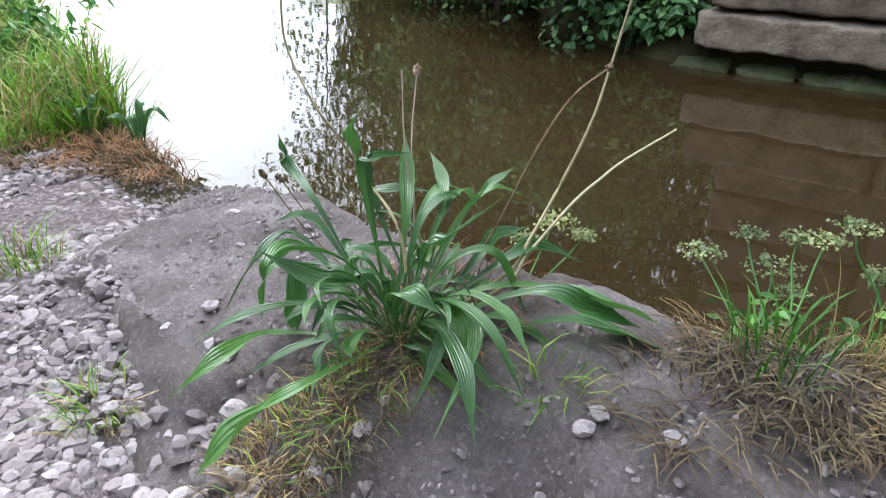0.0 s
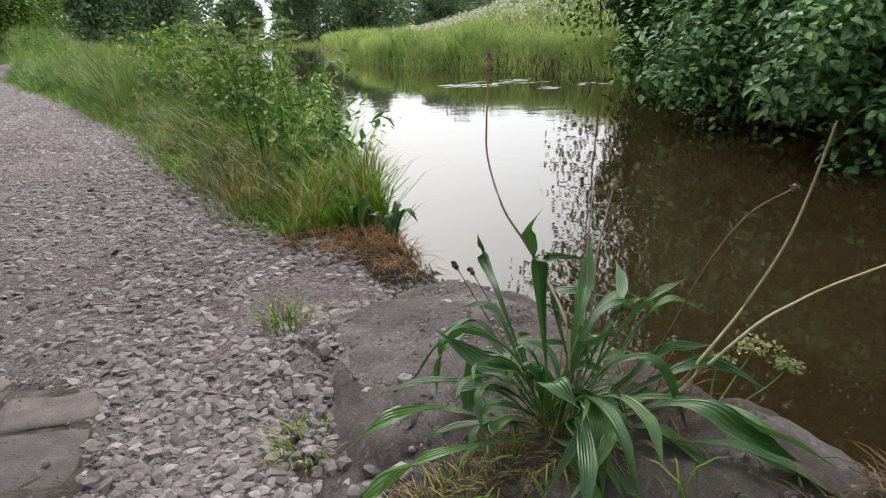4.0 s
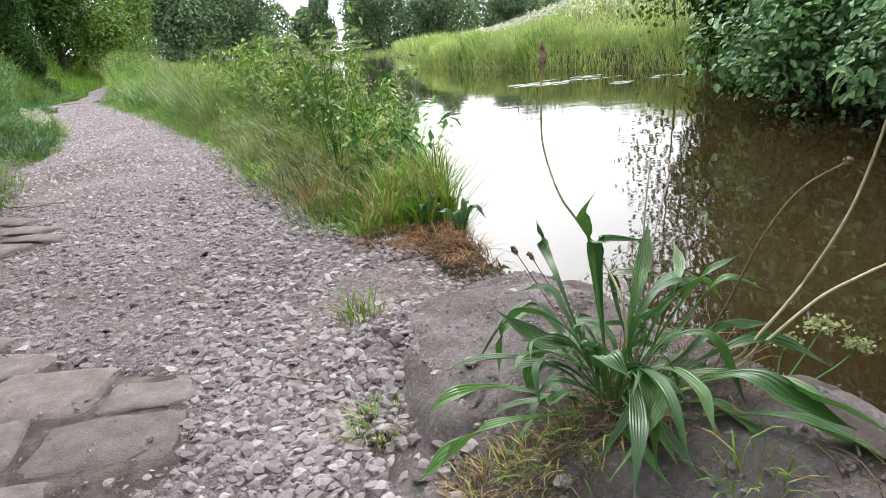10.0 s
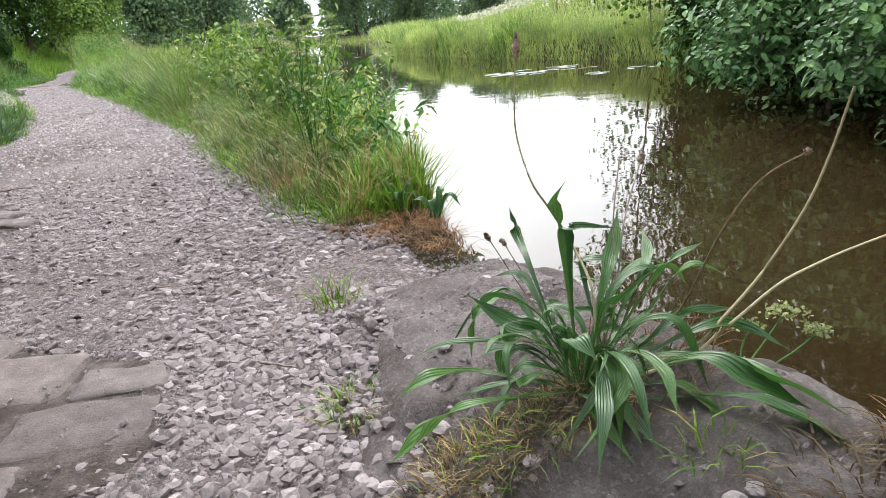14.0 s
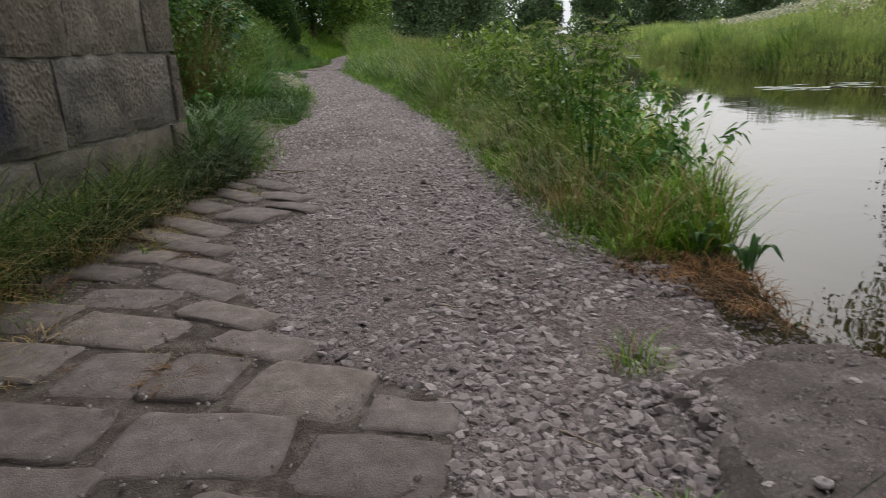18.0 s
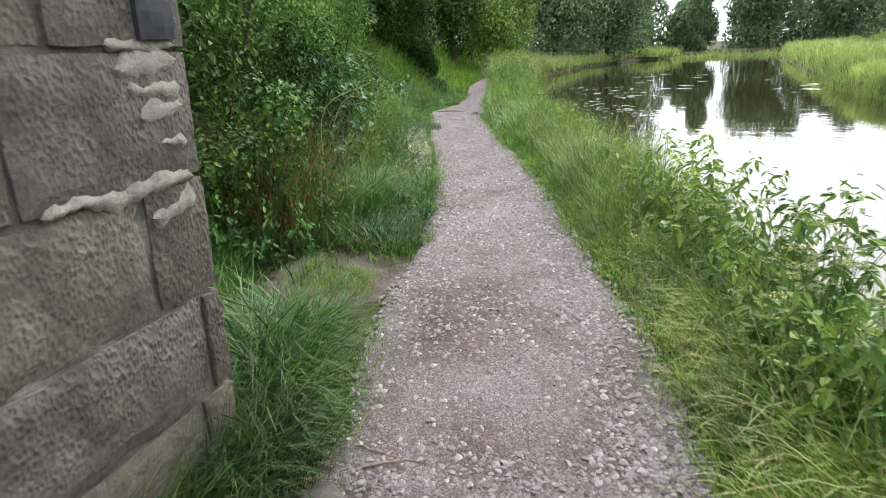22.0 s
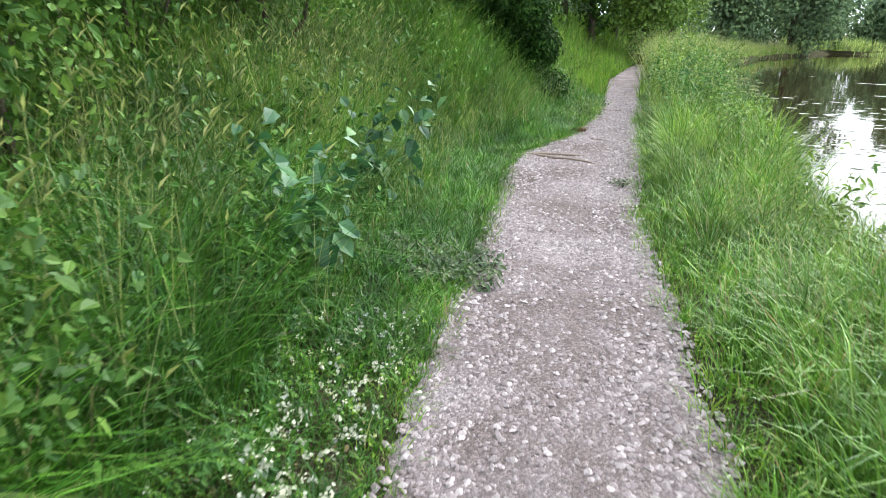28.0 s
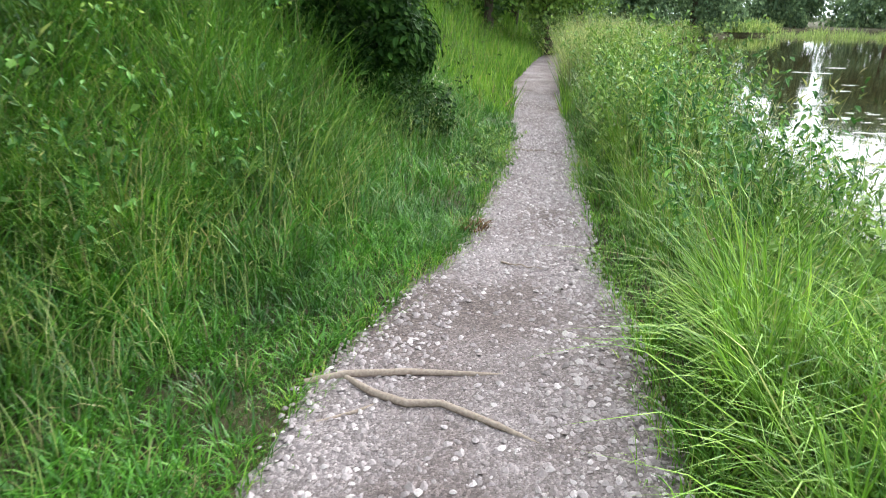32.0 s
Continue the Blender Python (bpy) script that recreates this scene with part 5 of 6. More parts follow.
shoot_field("nettles", 260, 7.6, 9.3, lambda y: path_left(y) - 2.3, lambda y: path_left(y) - 0.75, (0.35, 0.9), (0.016, 0.045), 18, NETTLE, "nettles and leafy weeds along the hedge", (0.1, 0.7))
shoot_field("nettles", 1000, 11.6, 19, lambda y: path_left(y) - 2.3, lambda y: path_left(y) - 0.75, (0.35, 1.0), (0.016, 0.045), 18, NETTLE, "nettles and leafy weeds along the hedge", (0.1, 0.7))
shoot_field("goosegrass", 480, 11.25, 13.8, lambda y: path_left(y) - 1.9, lambda y: path_left(y) - 0.85, (0.7, 1.75), (0.010, 0.018), 44, BRIGHT, "fine pale goosegrass scrambling over the hedge", (0.2, 0.8), stretch=3.0)
shoot_field("hedge_herbs", 520, 8.8, 19, lambda y: path_left(y) - 1.1, lambda y: path_left(y) - 0.3, (0.2, 0.45), (0.012, 0.026), 14, NETTLE, "leafy green herbs spilling towards the path", (0.2, 0.9))
shoot_field("broad_leaf_shoots", 12, 10.4, 11.1, lambda y: -1.8 + 0 * y, lambda y: -1.45 + 0 * y, (1.6, 2.0), (0.075, 0.13), 14, SYCAMORE, "young sycamore shoots with broad leaves in the hedge", (0.1, 0.3), category="shoots", stretch=1.15, patch=0.0)
shoot_field("broad_leaf_shoots", 12, 17.4, 18.1, lambda y: -1.95 + 0 * y, lambda y: -1.5 + 0 * y, (1.0, 1.3), (0.10, 0.17), 9, SYCAMORE, "young sycamore shoots with broad leaves in the bank grass", (0.1, 0.4), category="shoots", stretch=1.1, patch=0.0)
shoot_field("broad_leaf_shoots", 9, 19.3, 19.9, lambda y: -2.0 + 0 * y, lambda y: -1.65 + 0 * y, (1.15, 1.5), (0.09, 0.15), 9, SYCAMORE, "young sycamore shoots with broad leaves leaning from the bank", (0.1, 0.4), category="shoots", stretch=1.1, patch=0.0)
shoot_field("broad_leaf_shoots", 8, 12.6, 13.3, lambda y: -1.8 + 0 * y, lambda y: -1.4 + 0 * y, (0.85, 1.2), (0.09, 0.16), 9, SYCAMORE, "young sycamore shoots with broad leaves beside the path", (0.1, 0.4), category="shoots", stretch=1.1, patch=0.0)
shoot_field("broad_leaf_shoots", 50, 9.2, 15.5, lambda y: path_left(y) - 1.6, lambda y: path_left(y) - 0.95, (0.9, 1.9), (0.04, 0.08), 14, SYCAMORE, "young shoots with broad blue-green leaves in the hedge", (0.2, 0.7), category="shoots", stretch=1.15)
shoot_field("broad_leaf_shoots", 22, 17.0, 21.5, lambda y: path_left(y) - 1.25, lambda y: path_left(y) - 0.7, (0.55, 1.05), (0.04, 0.08), 12, SYCAMORE, "young shoots with broad blue-green leaves in the bank grass", (0.2, 0.7), category="shoots", stretch=1.15)
shoot_field("bramble_shoots", 40, 8.5, 9.5, lambda y: path_left(y) - 2.4, lambda y: path_left(y) - 1.1, (0.7, 1.7), (0.035, 0.07), 16, BRAMBLE, "arching bramble shoots over the hedge bottom", (0.3, 1.0), category="brambles", stretch=1.4)
shoot_field("bramble_shoots", 330, 11.25, 20, lambda y: path_left(y) - 2.4, lambda y: path_left(y) - 1.1, (0.7, 1.7), (0.035, 0.07), 16, BRAMBLE, "arching bramble shoots over the hedge bottom", (0.3, 1.0), category="brambles", stretch=1.4)
shoot_field("bramble_shoots", 160, 19, 27, lambda y: path_left(y) - 3.4, lambda y: path_left(y) - 1.4, (0.5, 1.1), (0.04, 0.08), 14, BRAMBLE, "low bramble shoots in the bank grass", (0.3, 1.0), category="brambles", stretch=1.4)
grass_field("dry_tangle", 9000, 8.5, 14.5, lambda y: path_left(y) - 2.0, lambda y: path_left(y) - 0.85, (0.5, 1.15), (0.003, 0.006), MIXED, "pale tangled grass stems in the hedge", (0.3, 0.85), skip=hollow)
grass_field("dead_stems", 1100, 8.8, 12.0, lambda y: path_left(y) - 2.0, lambda y: path_left(y) - 0.8, (0.5, 1.1), (0.003, 0.006), TWIGLEAF, "brown dead stems tangled in the hedge", (0.4, 0.9), patch=0.8)
grass_field("grass_hedge_foot", 13000, 8.2, 11.5, lambda y: path_left(y) - 1.6, lambda y: path_left(y) - 0.02, (0.12, 0.36), (0.005, 0.010), DEEP, "lush grass at the hedge foot", (0.4, 1.1), patch=0.2)
grass_field("arching_grass", 1600, 9.2, 10.5, lambda y: -1.6 + 0 * y, lambda y: -1.0 + 0 * y, (0.45, 0.85), (0.005, 0.011), LUSH, "tall arching grass at the hedge foot", (0.6, 1.3), patch=0.2)
grass_field("flattened_straw", 1300, 10.7, 12.0, lambda y: -1.6 + 0 * y, lambda y: -1.1 + 0 * y, (0.2, 0.5), (0.003, 0.007), STRAW_RED, "flattened pale straw at the hedge foot", (1.2, 1.8), patch=0.3)
seed_stems("hedge_seed_grass", 1500, 13.5, 23, lambda y: path_left(y) - 2.4, lambda y: path_left(y) - 0.7 - 0.6 * smoothstep(16.5, 18, y), (0.8, 1.6), "tall pale seeding grass leaning over the path edge", head=0.012, long=12)
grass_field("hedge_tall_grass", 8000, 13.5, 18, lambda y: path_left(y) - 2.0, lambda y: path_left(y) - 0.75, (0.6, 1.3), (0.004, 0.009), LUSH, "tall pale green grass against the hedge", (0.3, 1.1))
shoot_field("goosegrass", 110, 8.5, 9.5, lambda y: path_left(y) - 1.5, lambda y: path_left(y) - 0.95, (0.5, 1.3), (0.010, 0.018), 40, NETTLE, "fine pale goosegrass scrambling over the hedge", (0.2, 0.7), stretch=3.0)
grass_field("dead_stems", 900, 8.3, 9.4, lambda y: -2.2 + 0 * y, lambda y: -1.55 + 0 * y, (0.8, 1.5), (0.003, 0.006), STRAW_RED, "brown dead stems tangled in the hedge", (0.3, 0.8), patch=0.3, tuft=30, spread=0.14)
hedge(8.9, 15.5, 1.2, 1.6, (0.75, 0.95, 1.0), 5200, 0.036, BRAMBLE, "dense dark green bramble bush in the hedge", 300)
hedge(8.0, 23, 1.9, 2.75, (1.25, 1.5, 2.1), 10500, 0.042, HAWTHORN, "tall dark hawthorn in the hedge", 340, "hawthorn_bush", 30)
shoot_field("ivy_shoots", 90, 28.0, 30.8, lambda y: -1.9 + 0 * y, lambda y: -0.85 + 0 * y, (0.4, 1.5), (0.03, 0.06), 14, DARKLEAF, "dark ivy and bramble shoots under the hawthorn", (0.2, 0.9), patch=0.0, stretch=1.4)
grass_field("hedge_strands", 420, 8.4, 14.5, lambda y: path_left(y) - 1.9, lambda y: path_left(y) - 1.2, (0.8, 1.5), (0.003, 0.006), HAY, "long pale grass strands arching out of the hedge", (0.3, 0.6), tuft=5, spread=0.15, skip=hollow)
grass_field("hedge_strands", 900, 8.4, 11.5, lambda y: path_left(y) - 2.0, lambda y: path_left(y) - 1.2, (0.8, 1.5), (0.003, 0.006), TWIGLEAF, "brown dead stems tangled in the hedge", (0.3, 0.7), tuft=8, spread=0.16, patch=0.8)
grass_field("bank_strands", 8000, 18.8, 30, lambda y: path_left(y) - 3.2, lambda y: path_left(y) - 0.9, (0.35, 0.85), (0.005, 0.011), MIXED, "broad pale grass blades leaning down the bank", (0.4, 0.9), tuft=9, spread=0.1)
shoot_field("bank_weeds", 260, 18.5, 27, lambda y: path_left(y) - 3.6, lambda y: path_left(y) - 1.9, (0.6, 1.2), (0.02, 0.045), 20, BRIGHT, "pale leafy weeds high on the bank", (0.1, 0.7))
shoot_field("bank_weeds", 420, 17, 28, lambda y: path_left(y) - 3.2, lambda y: path_left(y) - 1.2, (0.5, 1.1), (0.02, 0.045), 18, NETTLE, "leafy weeds standing in the bank grass", (0.1, 0.7))
hedge(24, 46, 2.6, 3.7, (1.6, 1.9, 2.1), 4200, 0.10, HAWTHORN, "tall dark hawthorn in the hedge", 370, "hawthorn_bush", 30)
shrub("hawthorn_bush", (-1.62, 29.2, -0.15), (1.15, 1.5, 1.5), 15000, 0.05, DARKLEAF, "dark ivy-clad hawthorn overhanging the path edge", seed=394, lumps=13)
shrub("hawthorn_bush", (-1.7, 28.9, -0.1), (0.95, 1.3, 0.9), 9000, 0.045, DARKLEAF, "low dark ivy and bramble skirt under the hawthorn", seed=395, lumps=16)
shrub("hawthorn_bush", (-2.75, 28.6, 0.2), (1.15, 1.2, 1.45), 12000, 0.05, DARKLEAF, "dark hawthorn spreading over the bank grass", seed=396, lumps=18)
shrub("hawthorn_bush", (-3.6, 38.5), (2.2, 2.6, 3.2), 9000, 0.10, HAWTHORN, "dark hawthorn closing the view along the path", seed=392, lumps=30)
shrub("hawthorn_bush", (-2.5, 30.2), (1.75, 2.2, 2.7), 17000, 0.06, DARKLEAF, "dark hawthorn leaning over the path edge", seed=391, lumps=30)

# ---- weeds on the waterside verge ----
shoot_field("willowherb", 230, 4.6, 8.8, lambda y: bank(y) - 0.6, lambda y: bank(y) + 0.15, (0.6, 1.2), (0.028, 0.055), 24, BRIGHT, "leafy willowherb at the water's edge", (0.1, 0.5), stretch=2.4)
shoot_field("willowherb", 60, 3.2, 5.0, lambda y: bank(y) - 0.45, lambda y: bank(y) + 0.1, (0.35, 0.75), (0.025, 0.045), 20, NETTLE, "leafy willowherb at the water's edge", (0.1, 0.5), stretch=2.2)
shoot_field("willowherb", 220, 12, 32, lambda y: bank(y) - 0.4, lambda y: bank(y) + 0.1, (0.5, 1.0), (0.03, 0.055), 18, BRIGHT, "leafy weeds at the water's edge", (0.1, 0.5), stretch=2.2)
shoot_field("verge_herbs", 900, 5, 18, lambda y: path_right(y) + 0.02, lambda y: path_right(y) + 0.5, (0.06, 0.2), (0.012, 0.025), 8, GRASS, "small leafy herbs in the verge", (0.1, 0.6), stretch=1.5)
shoot_field("verge_herbs", 1200, 8, 18, lambda y: path_left(y) - 0.9, lambda y: path_left(y) - 0.02, (0.06, 0.22), (0.012, 0.028), 8, GRASS, "small leafy herbs in the verge", (0.1, 0.6), stretch=1.4)

# ---- bushes on the far side ----
# The DARKLEAF bushes paint the deep shade between meadow and elder.
for i, (bx, by, s, nl, ms) in enumerate(((6.35, 3.0, 1.25, 9000, ELDER), (5.95, 2.15, 0.62, 3000, ELDER), (7.5, 4.7, 1.6, 9000, ELDER), (9.3, 6.3, 1.8, 8000, DARKLEAF), (11.3, 8.4, 2.1, 7000, DARKLEAF), (7.3, 2.4, 1.6, 5000, ELDER), (13.8, 10.2, 2.2, 5600, DARKLEAF), (8.6, 4.0, 2.0, 5000, HAWTHORN))):
    broad = ms is ELDER
    shrub("elder_bush" if broad else "willow_bush", (bx, by, -0.42), (s, s * 0.95, s * 0.9), nl if broad else nl * 2, 0.058 + 0.002 * i if broad else 0.034 + 0.006 * i, ms, "leafy green bush overhanging the canal", seed=400 + i, lumps=30, group="bushes over the far bank", stretch=1.35 if broad else 2.1, up=0.9 if broad else 0.3)

# ---- trees ----
for i, (tx, ty, h, s) in enumerate(((-6.5, 12, 8, 3), (-7, 19, 9, 3.3), (-7, 27, 9, 3.4), (-6, 35, 10, 3.6), (-5.5, 43, 12, 4.0), (-2.2, 53, 13, 4.2), (2.5, 66, 13, 4.6), (-9, 50, 13, 5), (-4, 64, 14, 5), (-0.6, 49, 9, 2.6), (0.6, 58, 12, 3.4), (-3.2, 44, 9, 3.0))):
    tree((tx, ty), h, s, 9000, 0.14, HAWTHORN, "dark leafy tree behind the towpath hedge", 500 + i, group="trees along the towpath", bare=0.06)
for i, (tx, ty, h, s) in enumerate(((5.4, 55, 7.5, 2.6), (3.6, 50, 6.5, 2.0))):
    tree((tx - 1.6, ty), h, s, 8000, 0.12, BRIGHT, "bright yellow-green tree leaning over the path", 520 + i, group="bright trees along the towpath", bare=0.12)
for i, (tx, ty, h, s) in enumerate(((13.4, 12.6, 11, 2.8), (13.0, 9.6, 10, 2.8), (10.6, 6.9, 9, 2.4), (8.8, 4.4, 7.5, 2.2), (9.8, 2.0, 8, 2.5), (12, 2, 9, 3.4), (15, 6, 10, 3.8), (10, -4, 10, 4), (19, 9, 9, 3.5))):
    tree((tx, ty), h, s, 9500, 0.085, HAWTHORN, "tall dark tree on the far bank", 530 + i, group="trees on the far bank", bare=0.12, trunk=0.02)
for i, (tx, ty, h, s) in enumerate(((10.5, 80, 13, 5.2), (17.5, 86, 15, 5.6), (23, 104, 13, 5.0), (36.5, 110, 11.0, 2.6), (44.5, 104, 12.5, 5.4), (55, 103, 11, 5), (66, 98, 12, 5.5), (74, 84, 10, 5))):
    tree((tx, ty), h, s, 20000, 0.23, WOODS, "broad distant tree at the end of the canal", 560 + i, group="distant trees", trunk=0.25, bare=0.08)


def woods(name, n, spots, size, label, seed):
    """A belt of far trees seen as one mass: spots are (x, y, height)."""
    r = np.random.default_rng(seed)
    k = r.integers(0, len(spots), n)
    s = np.array(spots)[k]
    u = r.random(n)
    wide = s[:, 2] * 0.42 * np.sqrt(np.clip(1.02 - u ** 2.2, 0, 1))
    a = r.uniform(0, 2 * np.pi, n)
    rad = wide * r.uniform(0.45, 1.08, n)
    x, y = s[:, 0] + np.cos(a) * rad, s[:, 1] + np.sin(a) * rad
    p = np.stack([x, y, ground_z(x, y) + u * s[:, 2]], 1)
    nr = np.stack([np.cos(a), np.sin(a), u], 1) + r.normal(0, 0.5, (n, 3))
    me = leaf_mesh(name, p, nr, r.uniform(0.6, 1.3, n) * size, 1.4, 0.2, True)
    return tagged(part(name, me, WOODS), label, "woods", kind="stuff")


wr = np.random.default_rng(64)
woods("woods_far", 60000, [(x + wr.normal(0, 2.5), 116 + wr.normal(0, 4), wr.uniform(5.5, 9.5)) for x in np.arange(-30, 110, 3.2)], 0.42, "dark woods beyond the end of the canal", 1)
woods("woods_landward", 30000, [(-12 + wr.normal(0, 1.5) + 0.05 * max(y - 40, 0), y, wr.uniform(7, 10)) for y in np.arange(-10, 112, 4.5)], 0.45, "dark woods behind the towpath hedge", 2)
woods("woods_meadow", 26000, [(80 + wr.normal(0, 4), y + wr.normal(0, 2), wr.uniform(4, 9)) for y in np.arange(-20, 112, 5.5)], 0.45, "dark woods behind the meadow", 3)
woods("woods_behind", 9000, [(x, -22 + wr.normal(0, 2), wr.uniform(8, 11)) for x in np.arange(-14, 75, 5)], 0.6, "dark woods behind the bridge", 4)

# ---- ribwort plantain on the edging ----
plantain = thing("plantain_plant", (0.69, 0.88, 0.178), "large ribwort plantain with long ribbed green leaves", "plant")


def through_points(pts, n):
    """n + 1 points on a smooth line through the given places."""
    q = [Vector(p) for p in pts]
    q = [q[0] * 2 - q[1], *q, q[-1] * 2 - q[-2]]
    runs = len(q) - 3
    out = []
    for i in range(n + 1):
        s = min(int(i / n * runs), runs - 1)
        t = i / n * runs - s
        a, b, c, d = q[s:s + 4]
        out.append(0.5 * ((2 * b) + (c - a) * t + (2 * a - 5 * b + 4 * c - d) * t * t + (3 * b - a - 3 * c + d) * t ** 3))
    return out


def plantain_leaf(width, *pts, root=None, twist=0.3, seed=[0]):
    """A long ribbed leaf: a channelled stalk that widens into a blade, on a bowed line from the crown through pts to its tip."""
    seed[0] += 1
    r = np.random.default_rng(seed[0])
    base = Vector((r.normal(0, 0.016), r.normal(0, 0.016), 0.0))
    if len(pts) == 2:
        lift = Vector(pts[0]) * 0.55 + Vector((0, 0, 0.25 * abs(pts[0][2]) + 0.01))
        pts = (tuple(lift), *pts)
    n = 24
    line_pts = through_points([base, *pts], n)
    across = [-1, -0.75, -0.5, -0.25, 0, 0.25, 0.5, 0.75, 1]
    v, f = [], []
    turn, wide_at, nick = r.normal(0, twist), r.uniform(0.58, 0.7), r.uniform(0, 6)
    for i in range(n + 1):
        u = i / n
        p = line_pts[i]
        d = (line_pts[min(i + 1, n)] - line_pts[max(i - 1, 0)]).normalized()
        s = d.cross(Vector((0, 0, 1)))
        s = s.normalized() if s.length > 0.15 else Vector((0.88, -0.47, 0))
        if i and s.dot(last) < 0:
            s = -s
        last = s.copy()
        s = (Matrix.Rotation(turn * u, 3, d) @ s).normalized()
        up = s.cross(d).normalized()
        if up.z < 0:
            up = -up
        body = float(smoothstep(0.12, wide_at, u))
        w = 0.9 * width * (0.14 + 0.86 * body) * (1 - float(smoothstep(wide_at, 1.0, u)) ** 1.5 * 0.97)
        for k, a in enumerate(across):
            edge = 1 + 0.05 * math.sin(u * 23 + nick + (a > 0) * 2) * body + 0.03 * math.sin(u * 51 + nick)
            rib = 0.022 * w * (1 if k % 2 else -1) * (abs(a) < 0.9)
            fold = (0.30 - 0.16 * u) * abs(a) * w + 0.07 * w * body * math.sin(u * 13 + a * 2.2 + nick)
            v.append(p + s * (a * w * 0.5 * edge) + up * (fold + rib))
    m = len(across)
    for i in range(n):
        for k in range(m - 1):
            f.append((i * m + k, i * m + k + 1, (i + 1) * m + k + 1, (i + 1) * m + k))
    me = raw_mesh("leaf", v, f, True)
    uv = me.uv_layers.new(name="blade")
    idx = np.empty(len(me.loops), np.int32)
    me.loops.foreach_get("vertex_index", idx)
    uv.data.foreach_set("uv", np.stack([(np.array(across)[idx % m] + 1) / 2, (idx // m) / n], 1).astype(np.float32).ravel())
    return part("leaf", me, PLANTAIN, root or plantain)


plantain_leaf(0.050, (-0.241, -0.021, 0.085), (-0.294, 0.046, 0.022), (-0.360, 0.075, -0.034))
plantain_leaf(0.036, (-0.076, 0.213, -0.023), (-0.226, 0.167, 0.039), (-0.298, 0.226, -0.030))
plantain_leaf(0.030, (-0.086, 0.140, -0.014), (-0.182, 0.174, -0.025))
plantain_leaf(0.032, (0.032, 0.244, 0.108), (-0.044, 0.269, 0.096), (-0.105, 0.320, -0.016))
plantain_leaf(0.034, (0.006, 0.207, 0.110), (-0.105, 0.176, 0.136), (-0.118, 0.196, 0.024))
plantain_leaf(0.042, (-0.103, 0.068, 0.146), (-0.137, 0.157, 0.183))
plantain_leaf(0.042, (0.011, 0.212, 0.068), (-0.027, 0.210, 0.006), (-0.045, 0.205, -0.05))
plantain_leaf(0.022, (0.007, 0.139, 0.136), (0.018, 0.211, 0.166), (-0.036, 0.230, 0.171))
plantain_leaf(0.026, (0.035, 0.198, 0.181), (0.098, 0.329, 0.209), (0.077, 0.323, 0.274))
plantain_leaf(0.028, (0.036, 0.101, 0.248), (0.027, 0.109, 0.327), (0.040, 0.089, 0.379))
plantain_leaf(0.034, (0.056, 0.106, 0.246), (0.062, 0.098, 0.279), (0.189, 0.106, 0.251))
plantain_leaf(0.032, (0.101, 0.064, 0.159), (0.175, 0.115, 0.216), (0.229, 0.158, 0.273))
plantain_leaf(0.028, (0.117, 0.137, 0.165), (0.140, 0.125, 0.192), (0.184, 0.053, 0.191))
plantain_leaf(0.025, (0.146, 0.020, 0.174), (0.216, 0.064, 0.201), (0.260, 0.122, 0.228))
plantain_leaf(0.044, (-0.007, -0.087, 0.216), (-0.014, -0.179, 0.312))
plantain_leaf(0.026, (0.113, -0.020, 0.163), (0.119, -0.077, 0.249), (0.163, -0.105, 0.281))
plantain_leaf(0.030, (0.183, 0.021, 0.110), (0.232, -0.025, 0.198), (0.292, -0.071, 0.172))
plantain_leaf(0.040, (0.126, -0.069, 0.128), (0.247, -0.037, 0.105), (0.323, -0.066, 0.102))
plantain_leaf(0.050, (0.149, -0.109, 0.123), (0.267, -0.118, 0.094), (0.314, -0.178, 0.063))
plantain_leaf(0.046, (0.021, -0.203, 0.156), (0.041, -0.289, 0.151), (0.085, -0.353, 0.120))
plantain_leaf(0.042, (0.071, -0.182, 0.126), (0.067, -0.317, 0.151), (0.162, -0.366, 0.085))
plantain_leaf(0.042, (0.10, -0.21, 0.065), (0.14, -0.295, 0.06), (0.16, -0.385, 0.045))
plantain_leaf(0.030, (0.075, -0.11, 0.05), (0.085, -0.175, 0.05), (0.075, -0.25, 0.035))
plantain_leaf(0.034, (-0.075, -0.12, 0.04), (-0.105, -0.22, 0.035))
plantain_leaf(0.030, (-0.03, -0.13, 0.045), (-0.055, -0.235, 0.03))
plantain_leaf(0.040, (-0.06, -0.03, 0.11), (-0.095, -0.085, 0.175), (-0.10, -0.14, 0.165))
fill_rng = np.random.default_rng(31)
for k in range(18):
    a, ln = fill_rng.uniform(0, 2 * math.pi), fill_rng.uniform(0.2, 0.34)
    rise, bend = fill_rng.uniform(0.05, 0.2), fill_rng.normal(0, 0.35)
    plantain_leaf(fill_rng.uniform(0.018, 0.03), (math.cos(a) * ln * 0.35, math.sin(a) * ln * 0.35, rise * 0.7 + 0.02), (math.cos(a + bend * 0.5) * ln * 0.72, math.sin(a + bend * 0.5) * ln * 0.72, rise),
                  (math.cos(a + bend) * ln, math.sin(a + bend) * ln, rise * fill_rng.uniform(0.2, 0.9)))
for k in range(46):
    a, ln = fill_rng.uniform(0, 2 * math.pi), fill_rng.uniform(0.07, 0.22)
    rise, bend = fill_rng.uniform(0.02, 0.17), fill_rng.normal(0, 0.5)
    plantain_leaf(fill_rng.uniform(0.008, 0.024), (math.cos(a) * ln * 0.45, math.sin(a) * ln * 0.45, rise * 0.8), (math.cos(a + bend * 0.5) * ln * 0.8, math.sin(a + bend * 0.5) * ln * 0.8, rise),
                  (math.cos(a + bend) * ln, math.sin(a + bend) * ln, rise * fill_rng.uniform(0.3, 1.2)))


